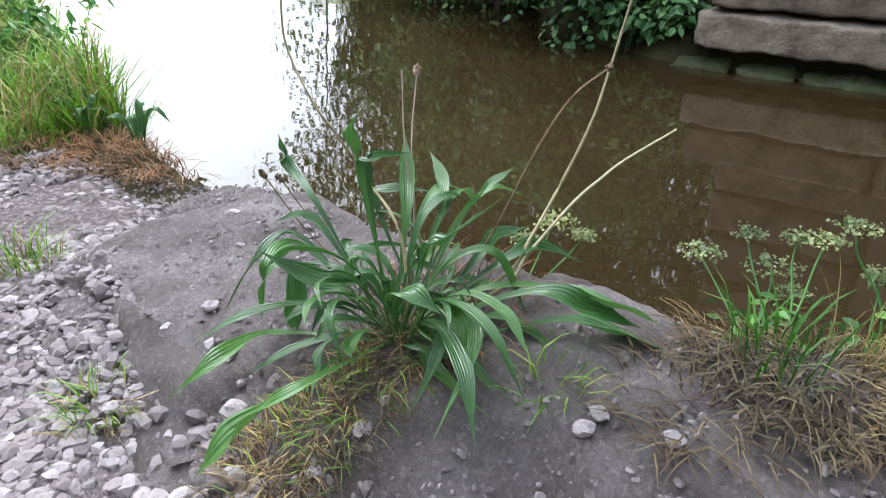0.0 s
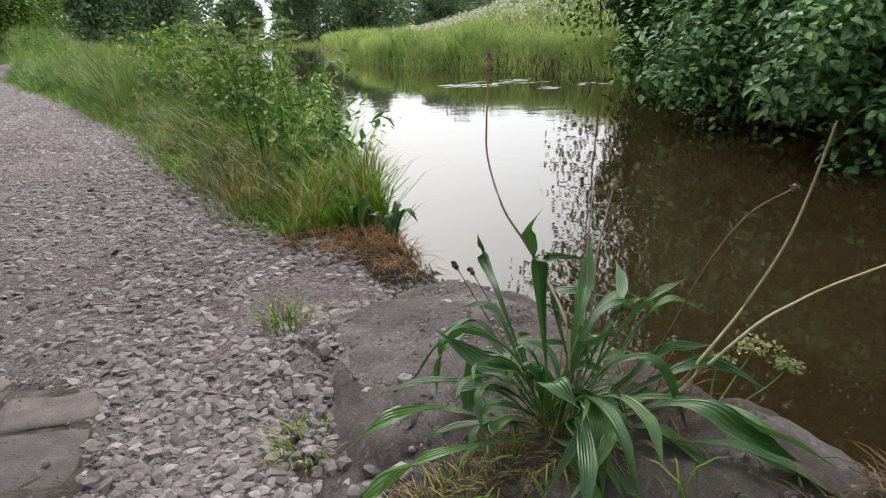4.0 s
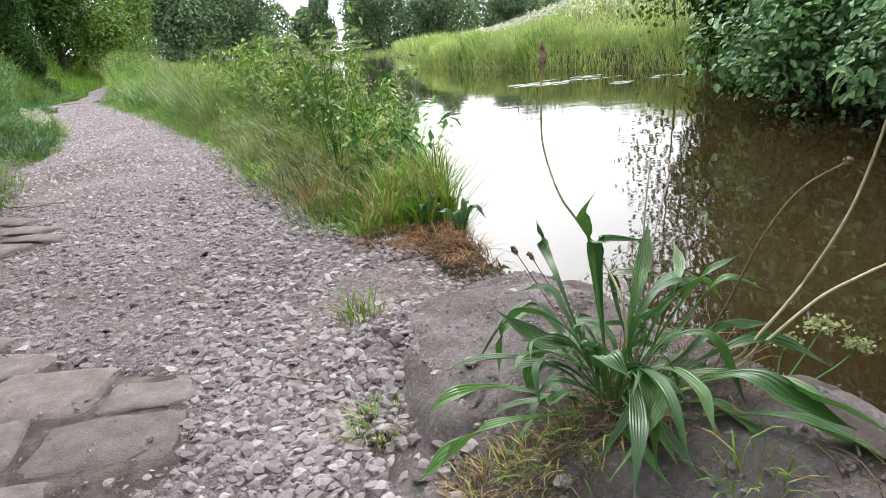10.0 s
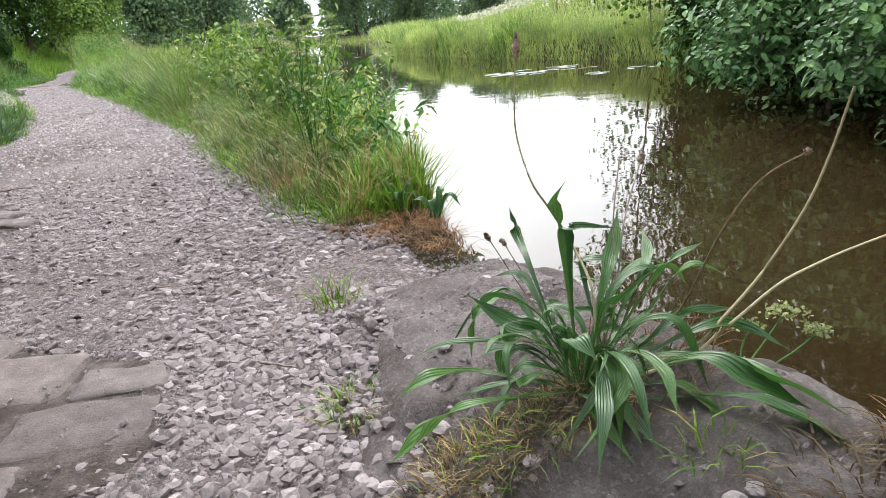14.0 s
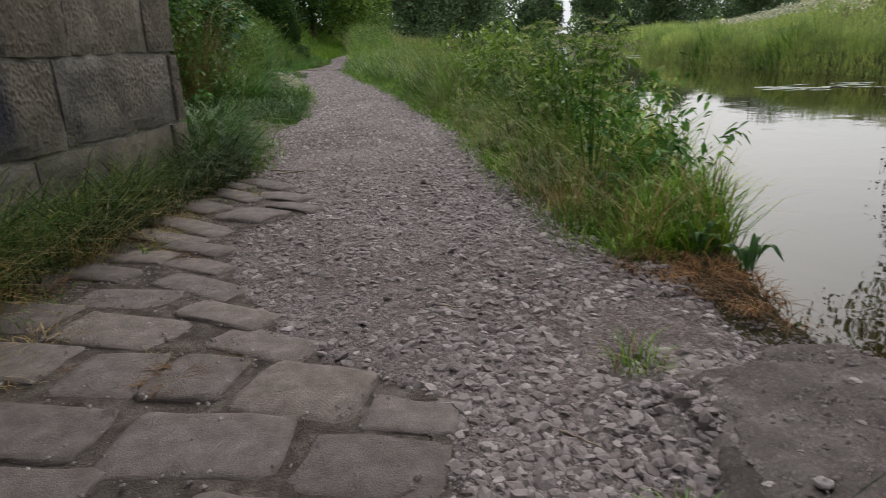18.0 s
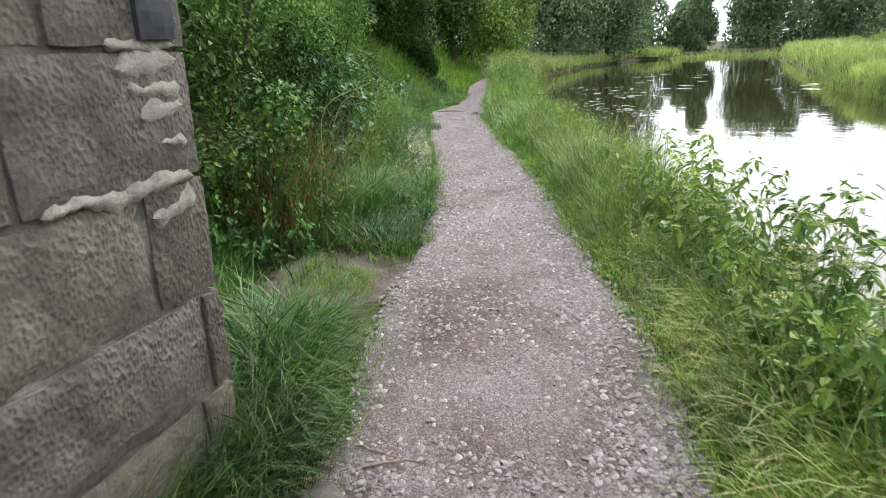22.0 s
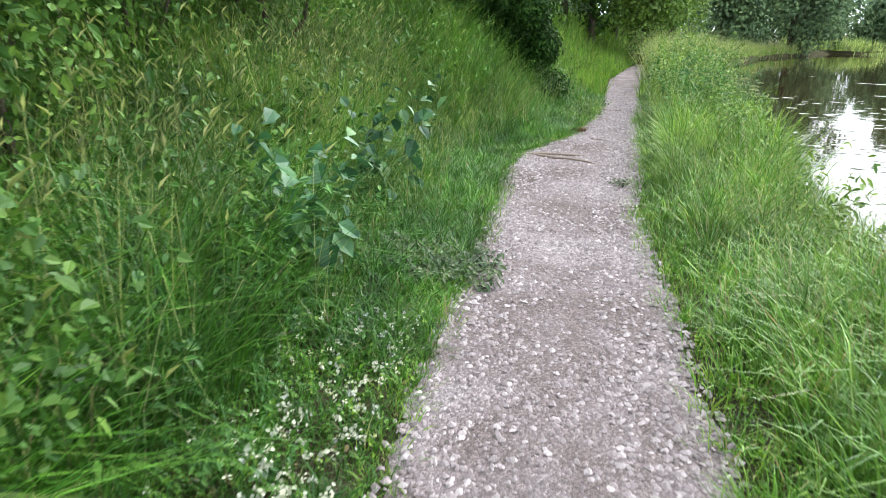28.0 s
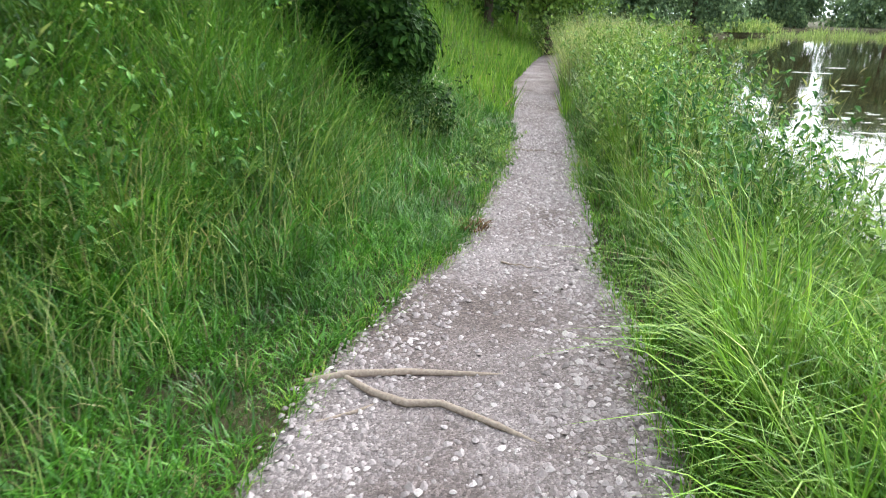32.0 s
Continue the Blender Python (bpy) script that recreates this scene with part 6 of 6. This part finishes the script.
def bowed(p0, p1, p2, p3, n=12):
    """Points on a smooth line through four places."""
    return through_points([p0, p1, p2, p3], n)


def flower_stalk(radius, material, head, *pts):
    line_pts = through_points([(0.02, 0.0, 0.0), *pts], 6 * len(pts))
    k = len(line_pts)
    st = part("flower_stalk", tube_mesh("flower_stalk", line_pts, [radius * (1.15 - 0.5 * i / k) for i in range(k)], 7), material, plantain)
    if head:
        d = (line_pts[-1] - line_pts[-2]).normalized()
        hp = [line_pts[-1] + d * head * (q / 8 - 0.3) for q in range(9)]
        plump = 0.74 if head > 0.025 else 0.45
        me = tube_mesh("seed_head", hp, [plump * w for w in (0.002, 0.006, 0.0085, 0.0095, 0.0095, 0.009, 0.0075, 0.005, 0.0015)], 11)
        for vt in me.vertices:
            vt.co += Vector(fill_rng.normal(0, 0.0018, 3))
        part("seed_head", me, SEEDHEAD, st, "brown dry seed head")


flower_stalk(0.0024, STALK, 0.05, (0.056, 0.04, 0.162), (0.104, 0.148, 0.219), (0.069, 0.172, 0.296), (0.045, 0.20, 0.355), (0.066, 0.27, 0.431), (0.068, 0.275, 0.504), (0.082, 0.285, 0.59))
flower_stalk(0.0018, TWIG, 0.0, (0.14, 0.08, 0.16), (0.19, 0.13, 0.27), (0.254, 0.18, 0.372))
flower_stalk(0.0020, TWIG, 0.03, (0.15, 0.08, 0.15), (0.24, 0.15, 0.25), (0.35, 0.215, 0.345))
flower_stalk(0.0022, DRYSTEM, 0.012, (0.10, -0.03, 0.08), (0.155, -0.07, 0.15), (0.176, -0.128, 0.302), (0.218, -0.16, 0.383), (0.282, -0.19, 0.42))
flower_stalk(0.0034, STALK, 0.0, (0.09, -0.07, 0.06), (0.155, -0.116, 0.105), (0.207, -0.116, 0.132), (0.3, -0.119, 0.192), (0.379, -0.137, 0.297), (0.43, -0.142, 0.389), (0.455, -0.155, 0.50))
flower_stalk(0.0030, PALESTEM, 0.0, (0.115, -0.117, 0.087), (0.208, -0.118, 0.111), (0.296, -0.154, 0.183), (0.37, -0.172, 0.207), (0.449, -0.187, 0.222), (0.567, -0.241, 0.259))
flower_stalk(0.0014, DRYSTEM, 0.02, (0.03, 0.11, 0.06), (0.04, 0.24, 0.125), (-0.02, 0.26, 0.24))
flower_stalk(0.0014, DRYSTEM, 0.018, (0.03, 0.10, 0.08), (0.05, 0.23, 0.14), (0.025, 0.27, 0.215))


# ---- small grass and litter round the plantain ----
def tuft(name, x, y, n, rad, h, w, material, label, z=None, lean=(0.4, 1.2)):
    a, r = rng.uniform(0, 2 * np.pi, n), rad * np.sqrt(rng.random(n))
    px, py = x + np.cos(a) * r, y + np.sin(a) * r
    pz = (ground_z(px, py) + 0.014) if z is None else np.full(n, z)
    me = blade_mesh(name, px, py, pz, rng.uniform(h[0], h[1], n), rng.uniform(w[0], w[1], n), rng.uniform(lean[0], lean[1], n), a + rng.normal(0, 0.8, n))
    return tagged(part(name, me, material), label, "grass", kind="stuff")


for lx, ly in ((0.66, 0.86), (0.58, 0.88), (0.50, 0.92), (0.43, 0.95)):
    tuft("grass_tuft", lx, ly, 30, 0.08, (0.03, 0.07), (0.0015, 0.003), GRASS, "wispy grass round the foot of the plantain", None, (1.2, 1.8))
    tuft("dry_tuft", lx, ly, 80, 0.08, (0.02, 0.05), (0.0012, 0.0026), DRY, "dry straw thatch under the plantain", None, (1.4, 1.9))
    tuft("dead_litter", lx, ly, 150, 0.085, (0.02, 0.05), (0.001, 0.0026), TWIGLEAF, "dead brown roots on the ledge", None, (1.5, 1.9))
tuft("dead_litter", 0.78, 0.84, 160, 0.14, (0.03, 0.09), (0.001, 0.003), STRAW_RED, "rusty dead roots on the ledge", None, (1.2, 1.7))
tuft("grass_tuft", 1.10, 0.43, 34, 0.10, (0.06, 0.17), (0.003, 0.006), LUSH, "upright grass tuft at the water's edge", None, (0.1, 0.8))
tuft("grass_tuft", 1.15, 0.26, 50, 0.15, (0.08, 0.2), (0.003, 0.006), LUSH, "upright grass tuft at the water's edge", None, (0.1, 0.8))
tuft("grass_tuft", 0.93, 0.36, 44, 0.07, (0.06, 0.16), (0.003, 0.006), LUSH, "upright grass tuft at the water's edge", None, (0.2, 0.9))
tuft("dry_tuft", 1.14, 0.26, 200, 0.13, (0.08, 0.24), (0.0012, 0.0028), DRY, "straw-dry grass at the water's edge", None, (0.1, 0.9))
tuft("dry_tuft", 1.0, 0.28, 220, 0.18, (0.03, 0.06), (0.0015, 0.003), DRY, "flattened straw at the water's edge", None, (1.3, 1.9))
tuft("dead_litter", 0.98, 0.30, 1100, 0.21, (0.02, 0.06), (0.002, 0.004), TWIGLEAF, "dead brown grass litter at the water's edge", None, (1.4, 1.9))
tuft("dead_litter", 0.78, 0.42, 160, 0.12, (0.02, 0.06), (0.002, 0.004), TWIGLEAF, "dead brown grass litter on the ledge", None, (1.4, 1.9))
tuft("grass_tuft", 0.60, 1.92, 60, 0.07, (0.05, 0.14), (0.002, 0.005), GRASS, "small grass tuft in the gravel", 0.02)
tuft("dry_tuft", 0.60, 1.92, 40, 0.08, (0.04, 0.12), (0.002, 0.004), DRY, "small dry tuft in the gravel", 0.02)
tuft("grass_tuft", 0.40, 1.31, 50, 0.06, (0.03, 0.10), (0.002, 0.004), GRASS, "small grass tuft in the gravel", 0.02)
tuft("dry_tuft", 0.40, 1.31, 60, 0.08, (0.03, 0.09), (0.002, 0.004), DRY, "small dry tuft in the gravel", 0.02)
tuft("grass_tuft", 0.70, 0.62, 30, 0.05, (0.03, 0.10), (0.002, 0.004), GRASS, "small grass tuft in the dirt")
for lx, ly, ln in ((1.04, 2.7, 240), (1.14, 2.5, 320), (1.2, 2.3, 320), (1.22, 2.12, 180)):
    tuft("dead_litter", lx, ly, ln, 0.14, (0.03, 0.09), (0.002, 0.005), STRAW_RED, "rusty dead grass litter on the bank edge", None, (1.4, 1.85))


# ---- flowering umbellifers ----
def umbellifer(x, y, z, heads, label, leaf=NETTLE, foot=None):
    """Cow parsley: branching stalks that carry flat lacy flower heads. heads: offsets from the foot and widths."""
    root = thing("cow_parsley", (x, y, z), label, "plant", "cow parsley by the canal")
    r = np.random.default_rng(int(abs(x * 977 + y * 131) * 10) % 9999)
    for hx, hy, hz, w in heads:
        mid = (hx * 0.35 + r.normal(0, 0.015), hy * 0.35 + r.normal(0, 0.015), hz * 0.55)
        st = part("stalk", tube_mesh("stalk", bowed((0, 0, 0), mid, (hx * 0.8, hy * 0.8, hz * 0.86), (hx, hy, hz), 9), [0.003] * 4 + [0.0022] * 6, 5), NETTLE, root)
        pts, nr = [], []
        for k in range(11):
            a = 2.4 * k
            rr = w * 0.5 * math.sqrt((k + 0.4) / 11)
            c = np.array([hx + math.cos(a) * rr, hy + math.sin(a) * rr, hz + 0.018 - 0.25 * rr])
            for _ in range(14):
                pts.append(c + r.normal(0, 1, 3) * np.array([0.0075, 0.0075, 0.0035]))
                nr.append(r.normal(0, 0.6, 3) + np.array([0, 0, 1.0]))
        part("flower_head", leaf_mesh("flower_head", np.array(pts), np.array(nr), r.uniform(0.005, 0.009, len(pts)), 1.1, 0, y > 3), UMBEL, st, "pale green-white flower head")["kind"] = "stuff"
        lp = np.array([np.array(mid) + r.normal(0, 0.03, 3) for _ in range(9)])
        part("leaf", leaf_mesh("leaf", lp, r.normal(0, 0.5, (9, 3)) + np.array([0, 0, 1.0]), r.uniform(0.012, 0.022, 9), 2.2, 0.2), leaf, st)["kind"] = "stuff"
    return root


umbellifer(1.07, 0.37, 0.06, ((0.21, 0.18, 0.12, 0.085), (0.21, 0.10, 0.18, 0.045), (0.2, 0.045, 0.135, 0.10), (0.21, 0.015, 0.195, 0.05), (0.2, -0.03, 0.21, 0.05), (0.18, 0.0, 0.10, 0.05)), "cow parsley with pale flower heads at the water's edge")
umbellifer(1.12, 0.22, 0.06, ((0.17, 0.08, 0.24, 0.07), (0.16, 0.02, 0.16, 0.06), (0.1, -0.1, 0.2, 0.06)), "cow parsley with pale flower heads at the water's edge")
umbellifer(1.03, 0.86, -0.05, ((0.18, -0.01, 0.245, 0.075), (0.14, 0.04, 0.2, 0.05), (0.2, -0.07, 0.215, 0.05)), "cow parsley growing out of the canal wall")
up_rng = np.random.default_rng(88)
for k in range(16):
    uy = up_rng.uniform(3.4, 9.5)
    ux = float(bank(uy)) - up_rng.uniform(0.05, 0.55)
    umbellifer(ux, uy, float(ground_z(ux, uy)), tuple((up_rng.normal(0, 0.12), up_rng.normal(0, 0.12), up_rng.uniform(0.5, 0.95), up_rng.uniform(0.07, 0.12)) for _ in range(4)), "tall cow parsley in the waterside grass")
for k in range(22):
    uy = up_rng.uniform(22, 34)
    ux = float(bank(uy)) - up_rng.uniform(0.1, 0.8)
    umbellifer(ux, uy, float(ground_z(ux, uy)), tuple((up_rng.normal(0, 0.15), up_rng.normal(0, 0.15), up_rng.uniform(0.6, 1.1), up_rng.uniform(0.08, 0.14)) for _ in range(4)), "tall cow parsley in the waterside grass")


# ---- dock on the bank tip ----
def dock(x, y, n, size, label):
    root = thing("dock_plant", (x, y, float(ground_z(x, y))), label, "plant", "docks on the bank")
    r = np.random.default_rng(int(x * 1000 + y * 10))
    for k in range(n):
        a, ln = r.uniform(0, 2 * math.pi), size * r.uniform(0.6, 1.2)
        plantain_leaf(size * 0.22, (math.cos(a) * ln * 0.2, math.sin(a) * ln * 0.2, ln * 0.55), (math.cos(a) * ln * 0.45, math.sin(a) * ln * 0.45, ln * 0.95), (math.cos(a) * ln * 0.8, math.sin(a) * ln * 0.8, ln * r.uniform(0.6, 1.1)), root=root)
    return root


dock(1.26, 2.44, 9, 0.15, "small dock with upright green leaves on the bank tip")
dock(1.24, 2.72, 6, 0.13, "small dock with green leaves in the verge")
dock(1.27, 2.25, 6, 0.11, "small dock with green leaves on the bank tip")


# ---- stones, twigs and roots ----
def stone(x, y, z, r, seed, label="loose pale limestone lump on the ledge"):
    g = np.random.default_rng(seed)
    bm = bmesh.new()
    bmesh.ops.create_icosphere(bm, subdivisions=2, radius=r)
    for vt in bm.verts:
        n = vt.co.normalized()
        vt.co *= 1 + 0.4 * noise.noise(n * 1.6 + Vector((seed, 0, 0))) + 0.2 * noise.noise(n * 3.5 + Vector((seed, 3, 0)))
        vt.co.z *= 0.62
        vt.co.x *= 1.2
    ob = part("loose_stone", bm, PEBBLE)
    ob.matrix_basis = pose(x, y, z + r * 0.42, 0, 0, g.uniform(0, 360))
    return tagged(ob, label, "stone", "loose stones")


for k, (sx, sy, sr) in enumerate(((0.49, 1.07, 0.019), (0.41, 1.3, 0.014), (0.35, 1.21, 0.022), (0.56, 1.33, 0.010), (0.63, 1.29, 0.014), (0.585, 0.83, 0.010), (0.54, 0.84, 0.014), (0.47, 0.88, 0.012), (0.66, 0.55, 0.014),
                                   (0.69, 0.54, 0.013), (0.70, 0.44, 0.015), (0.85, 1.78, 0.016), (0.94, 1.58, 0.014), (0.42, 1.0, 0.016), (0.36, 1.05, 0.018), (0.9, 1.75, 0.018))):
    stone(sx, sy, float(ground_z(sx, sy)) + 0.012, sr, 700 + k)


def twig(x, y, L, turn, r, label, z=0.02, mat_=TWIG, name="twig"):
    g = np.random.default_rng(int(abs(x) * 100 + y * 7))
    pts = [Vector((L * (k / 6 - 0.5), g.normal(0, L * 0.03), abs(g.normal(0, r * 0.6)))) for k in range(7)]
    ob = part(name, tube_mesh(name, pts, [r * (1 - 0.09 * k) for k in range(7)], 6), mat_)
    ob.matrix_basis = pose(x, y, z, 0, 0, turn)
    return tagged(ob, label, "twig")


twig(0.335, 1.66, 0.11, -50, 0.004, "short brown twig lying on the gravel")
twig(0.19, 2.49, 0.10, -35, 0.004, "short brown twig lying on the gravel")
twig(-0.4, 5.15, 0.3, 10, 0.008, "dark twigs and leaves at the path edge")
twig(-0.5, 5.25, 0.24, -30, 0.006, "dark twigs and leaves at the path edge")
twig(0.05, 25.1, 0.3, -20, 0.008, "brown twig lying across the path")
twig(0.25, 29.3, 0.5, -8, 0.012, "dark twig lying across the path")

roots = thing("tree_root", (0, 0, 0.006), "bare pale tree root crossing the path", "root")
part("root", tube_mesh("root", [(-1.05, 23.44, 0), (-0.86, 23.52, 0.012), (-0.55, 23.56, 0.02), (-0.25, 23.58, 0.014), (0.0, 23.62, -0.005)], [0.018, 0.020, 0.018, 0.014, 0.007], 8), TWIG, roots)
part("root", tube_mesh("root", [(-0.86, 23.5, 0.005), (-0.7, 23.36, 0.015), (-0.53, 23.28, 0.02), (-0.37, 23.3, 0.018), (-0.12, 23.16, 0.018), (0.08, 23.06, -0.004)], [0.014, 0.020, 0.020, 0.018, 0.016, 0.007], 8), TWIG, roots)
part("root", tube_mesh("root", [(-0.95, 23.1, -0.004), (-0.75, 23.2, 0.01), (-0.66, 23.3, 0.0)], [0.007, 0.011, 0.007], 6), TWIG, roots)
tuft("dead_litter", -0.32, 25.9, 160, 0.12, (0.05, 0.12), (0.004, 0.008), STRAW_RED, "rusty dead leaves at the path edge", 0.02, (0.6, 1.4))
shoot_field("creeping_weed", 110, 18.3, 18.85, lambda y: -1.45 + 0 * y, lambda y: -0.7 + 0 * y, (0.12, 0.3), (0.022, 0.038), 10, GREYWEED, "grey-green creeping weed spilling over the path edge", (0.5, 1.2), patch=0.0)
shoot_field("creeping_weed", 120, 27.2, 30.5, lambda y: path_left(y) - 0.5, lambda y: path_left(y) + 0.12, (0.08, 0.3), (0.02, 0.035), 10, BRIGHT, "creeping weed spilling over the path edge", (0.3, 1.0), patch=0.0)


# ---- clover and meadow flowers ----
def foxtail(x, y, z, length, seed):
    """A tall grass stem leaning out from the wall, with a plump pale head nodding sideways."""
    r = np.random.default_rng(seed)
    foot = np.array([x - 0.34 + r.normal(0, 0.05), y + 0.1 + r.normal(0, 0.08), 0.0])
    foot[2] = float(ground_z(foot[0], foot[1]))
    root = thing("foxtail_grass", foot, "tall foxtail grass with a pale nodding seed head", "grass", "foxtails by the abutment")
    tip = np.array([x, y, z]) - foot
    back = tip - np.array([length, r.normal(0, 0.015), r.normal(-0.005, 0.012)])
    part("stalk", tube_mesh("stalk", [np.zeros(3), back * np.array([0.35, 0.4, 0.6]), back * np.array([0.75, 0.8, 0.95]), back], [0.0016, 0.0014, 0.001, 0.0008], 5), STALK, root)
    s = np.linspace(0, 1, 9)
    line_ = back[None] + (tip - back)[None] * s[:, None] - np.array([0, 0, 0.018])[None] * (s ** 2)[:, None]
    width = 0.0072 * np.sin(np.pi * (0.1 + 0.86 * s)) ** 0.7
    core = tube_mesh("seed_head", list(line_), list(width), 7)
    k = 170
    at = r.uniform(0.02, 0.98, k)
    p = back + (tip - back) * at[:, None] - np.array([0, 0, 0.018]) * (at ** 2)[:, None]
    o = r.normal(size=(k, 3))
    o[:, 0] *= 0.2
    o /= np.linalg.norm(o, axis=1, keepdims=True)
    e = p + o * 0.0095 + np.array([0.011, 0, 0])
    w = np.cross(o, np.array([1.0, 0, 0])) * 0.0011
    b = p + o * 0.004
    awns = raw_mesh("awns", np.stack([b - w, b + w, e + w * 0.2, e - w * 0.2], 1).reshape(-1, 3), np.arange(4 * k).reshape(-1, 4))
    part("seed_head", merge_meshes("seed_head", [core, awns]), FOXTAIL, root)


for k, (fx, fy, fz) in enumerate(((-1.3, 2.38, 0.7), (-1.1, 2.27, 0.7), (-1.38, 2.31, 0.66), (-1.23, 2.22, 0.68), (-1.1, 2.11, 0.7), (-1.0, 2.21, 0.62), (-1.27, 2.16, 0.66), (-1.26, 2.15, 0.62), (-1.24, 2.07, 0.66), (-1.08, 2.11, 0.58))):
    foxtail(fx, fy, fz, 0.115 + 0.012 * (k % 3), 820 + k)


def leafy_twig(x, y, length, turn, label):
    """A broken twig lying flat, with its withering leaves."""
    z = max(float(ground_z(x, y)), float(path_z(x, y))) + 0.02
    root = thing("fallen_twig", (x, y, z), label, "twig", turn=turn)
    pts = [Vector((-length / 2, 0, 0)), Vector((-length / 6, 0.02, 0.02)), Vector((length / 5, -0.015, 0.025)), Vector((length / 2, 0.02, 0.01))]
    part("stem", tube_mesh("stem", pts, [0.006, 0.005, 0.004, 0.002], 6), TWIG, root)
    for k in range(4):
        p = pts[1] + (pts[3] - pts[1]) * (k / 4)
        part("side_shoot", tube_mesh("side_shoot", [p, p + Vector((0.07, 0.06 * (-1) ** k, 0.02)), p + Vector((0.13, 0.12 * (-1) ** k, 0.0))], [0.003, 0.002, 0.001], 5), TWIG, root)
    m = 60
    q = np.stack([rng.uniform(-length / 2, length / 2, m), rng.normal(0, 0.07, m), rng.uniform(0.0, 0.06, m)], 1)
    part("leaves", leaf_mesh("leaves", q, rng.normal(0, 0.5, (m, 3)) + np.array([0, 0, 1]), rng.uniform(0.018, 0.034, m), 1.6, 0.2), GREYWEED, root)


leafy_twig(0.3, 21.9, 0.3, 80, "withering leafy twig lying on the gravel edge")


def blossoms(name, n, y0, y1, a, b, h, size, label, per=7, category="flowers"):
    x, y = scatter(n, y0, y1, a, b, 0.8, 1.6, 2.0)
    z = ground_z(x, y) + rng.uniform(h[0], h[1], len(x))
    c = np.repeat(np.stack([x, y, z], 1), per, 0)
    c = c + rng.normal(0, 1, c.shape) * size * 0.45
    me = leaf_mesh(name, c, rng.normal(size=c.shape) + np.array([0, 0, 0.8]), rng.uniform(0.5, 0.9, len(c)) * size, 1.1, 0)
    return tagged(part(name, me, BLOSSOM), label, category, kind="stuff")


blossoms("clover_flowers", 560, 11.5, 17.6, lambda y: path_left(y) - 0.75, lambda y: path_left(y) - 0.04, (0.05, 0.2), 0.016, "white clover flowers along the path edge")
blossoms("clover_flowers", 420, 12.2, 16.8, lambda y: path_left(y) - 0.42, lambda y: path_left(y) - 0.04, (0.1, 0.26), 0.024, "white clover flowers along the path edge")
blossoms("meadow_flowers", 4500, 14, 60, lambda y: far_bank(y) + 6, lambda y: far_bank(y) + 24, (0.6, 1.0), 0.12, "white meadow flowers on the far slope", 5)
blossoms("bush_flowers", 60, 28.6, 29.8, lambda y: -1.0 + 0 * y, lambda y: -0.75 + 0 * y, (0.3, 0.9), 0.022, "white bramble flowers on the dark bush", 5)


# ---- bramble canes arching out of the hedge ----
def cane(p0, p1, p2, p3, r):
    pts = bowed(p0, p1, p2, p3, 12)
    ob = part("bramble_cane", tube_mesh("bramble_cane", [p - pts[0] for p in pts], [r * (1 - 0.05 * i) for i in range(len(pts))], 6), STALK)
    ob.matrix_basis = pose(*pts[0])
    return tagged(ob, "long pale bramble cane arching over the hedge", "cane", "bramble canes")


cane((-1.32, 8.92, 0.0), (-1.45, 9.1, 0.75), (-1.42, 9.25, 1.3), (-1.02, 9.62, 1.5), 0.006)
cane((-1.6, 9.7, 0.0), (-1.5, 9.75, 0.9), (-1.3, 9.9, 1.35), (-0.95, 10.2, 1.2), 0.005)
cane((-1.7, 11.2, 0.0), (-1.6, 11.3, 1.0), (-1.35, 11.5, 1.5), (-1.1, 11.9, 1.35), 0.005)

# ---- floating leaves ----
def floating(n, x0, x1, y0, y1, label, seed, size=(0.15, 0.4)):
    r = np.random.default_rng(seed)
    v, f = [], []
    for k in range(n):
        cx, cy, s = r.uniform(x0, x1), r.uniform(y0, y1), r.uniform(*size)
        o = len(v)
        for q in range(8):
            a = 2 * math.pi * q / 8
            rr = s * r.uniform(0.75, 1.1)
            v.append((cx + math.cos(a) * rr * 0.7, cy + math.sin(a) * rr * 0.3, WATER_Z + 0.006))
        f += [(o, o + 1, o + 2, o + 3), (o + 3, o + 4, o + 5, o + 6), (o + 6, o + 7, o, o + 3)]
    me = raw_mesh("floating_leaves", v, f)
    return tagged(part("floating_leaves", me, LILY), label, "water plants", kind="stuff")


floating(40, 8.8, 11.4, 12.2, 13.6, "pale floating leaves on the canal", 1)
floating(14, 9.6, 11.4, 10.6, 11.3, "pale floating leaves on the canal", 2, (0.12, 0.3))
floating(70, 4.0, 6.0, 23, 31, "pale floating leaves near the bank", 4, (0.06, 0.2))
floating(60, 5.5, 8.5, 30, 40, "pale floating leaves near the bank", 5, (0.1, 0.3))
floating(20, 9, 17, 30, 54, "pale floating leaves on the canal", 3, (0.2, 0.7))
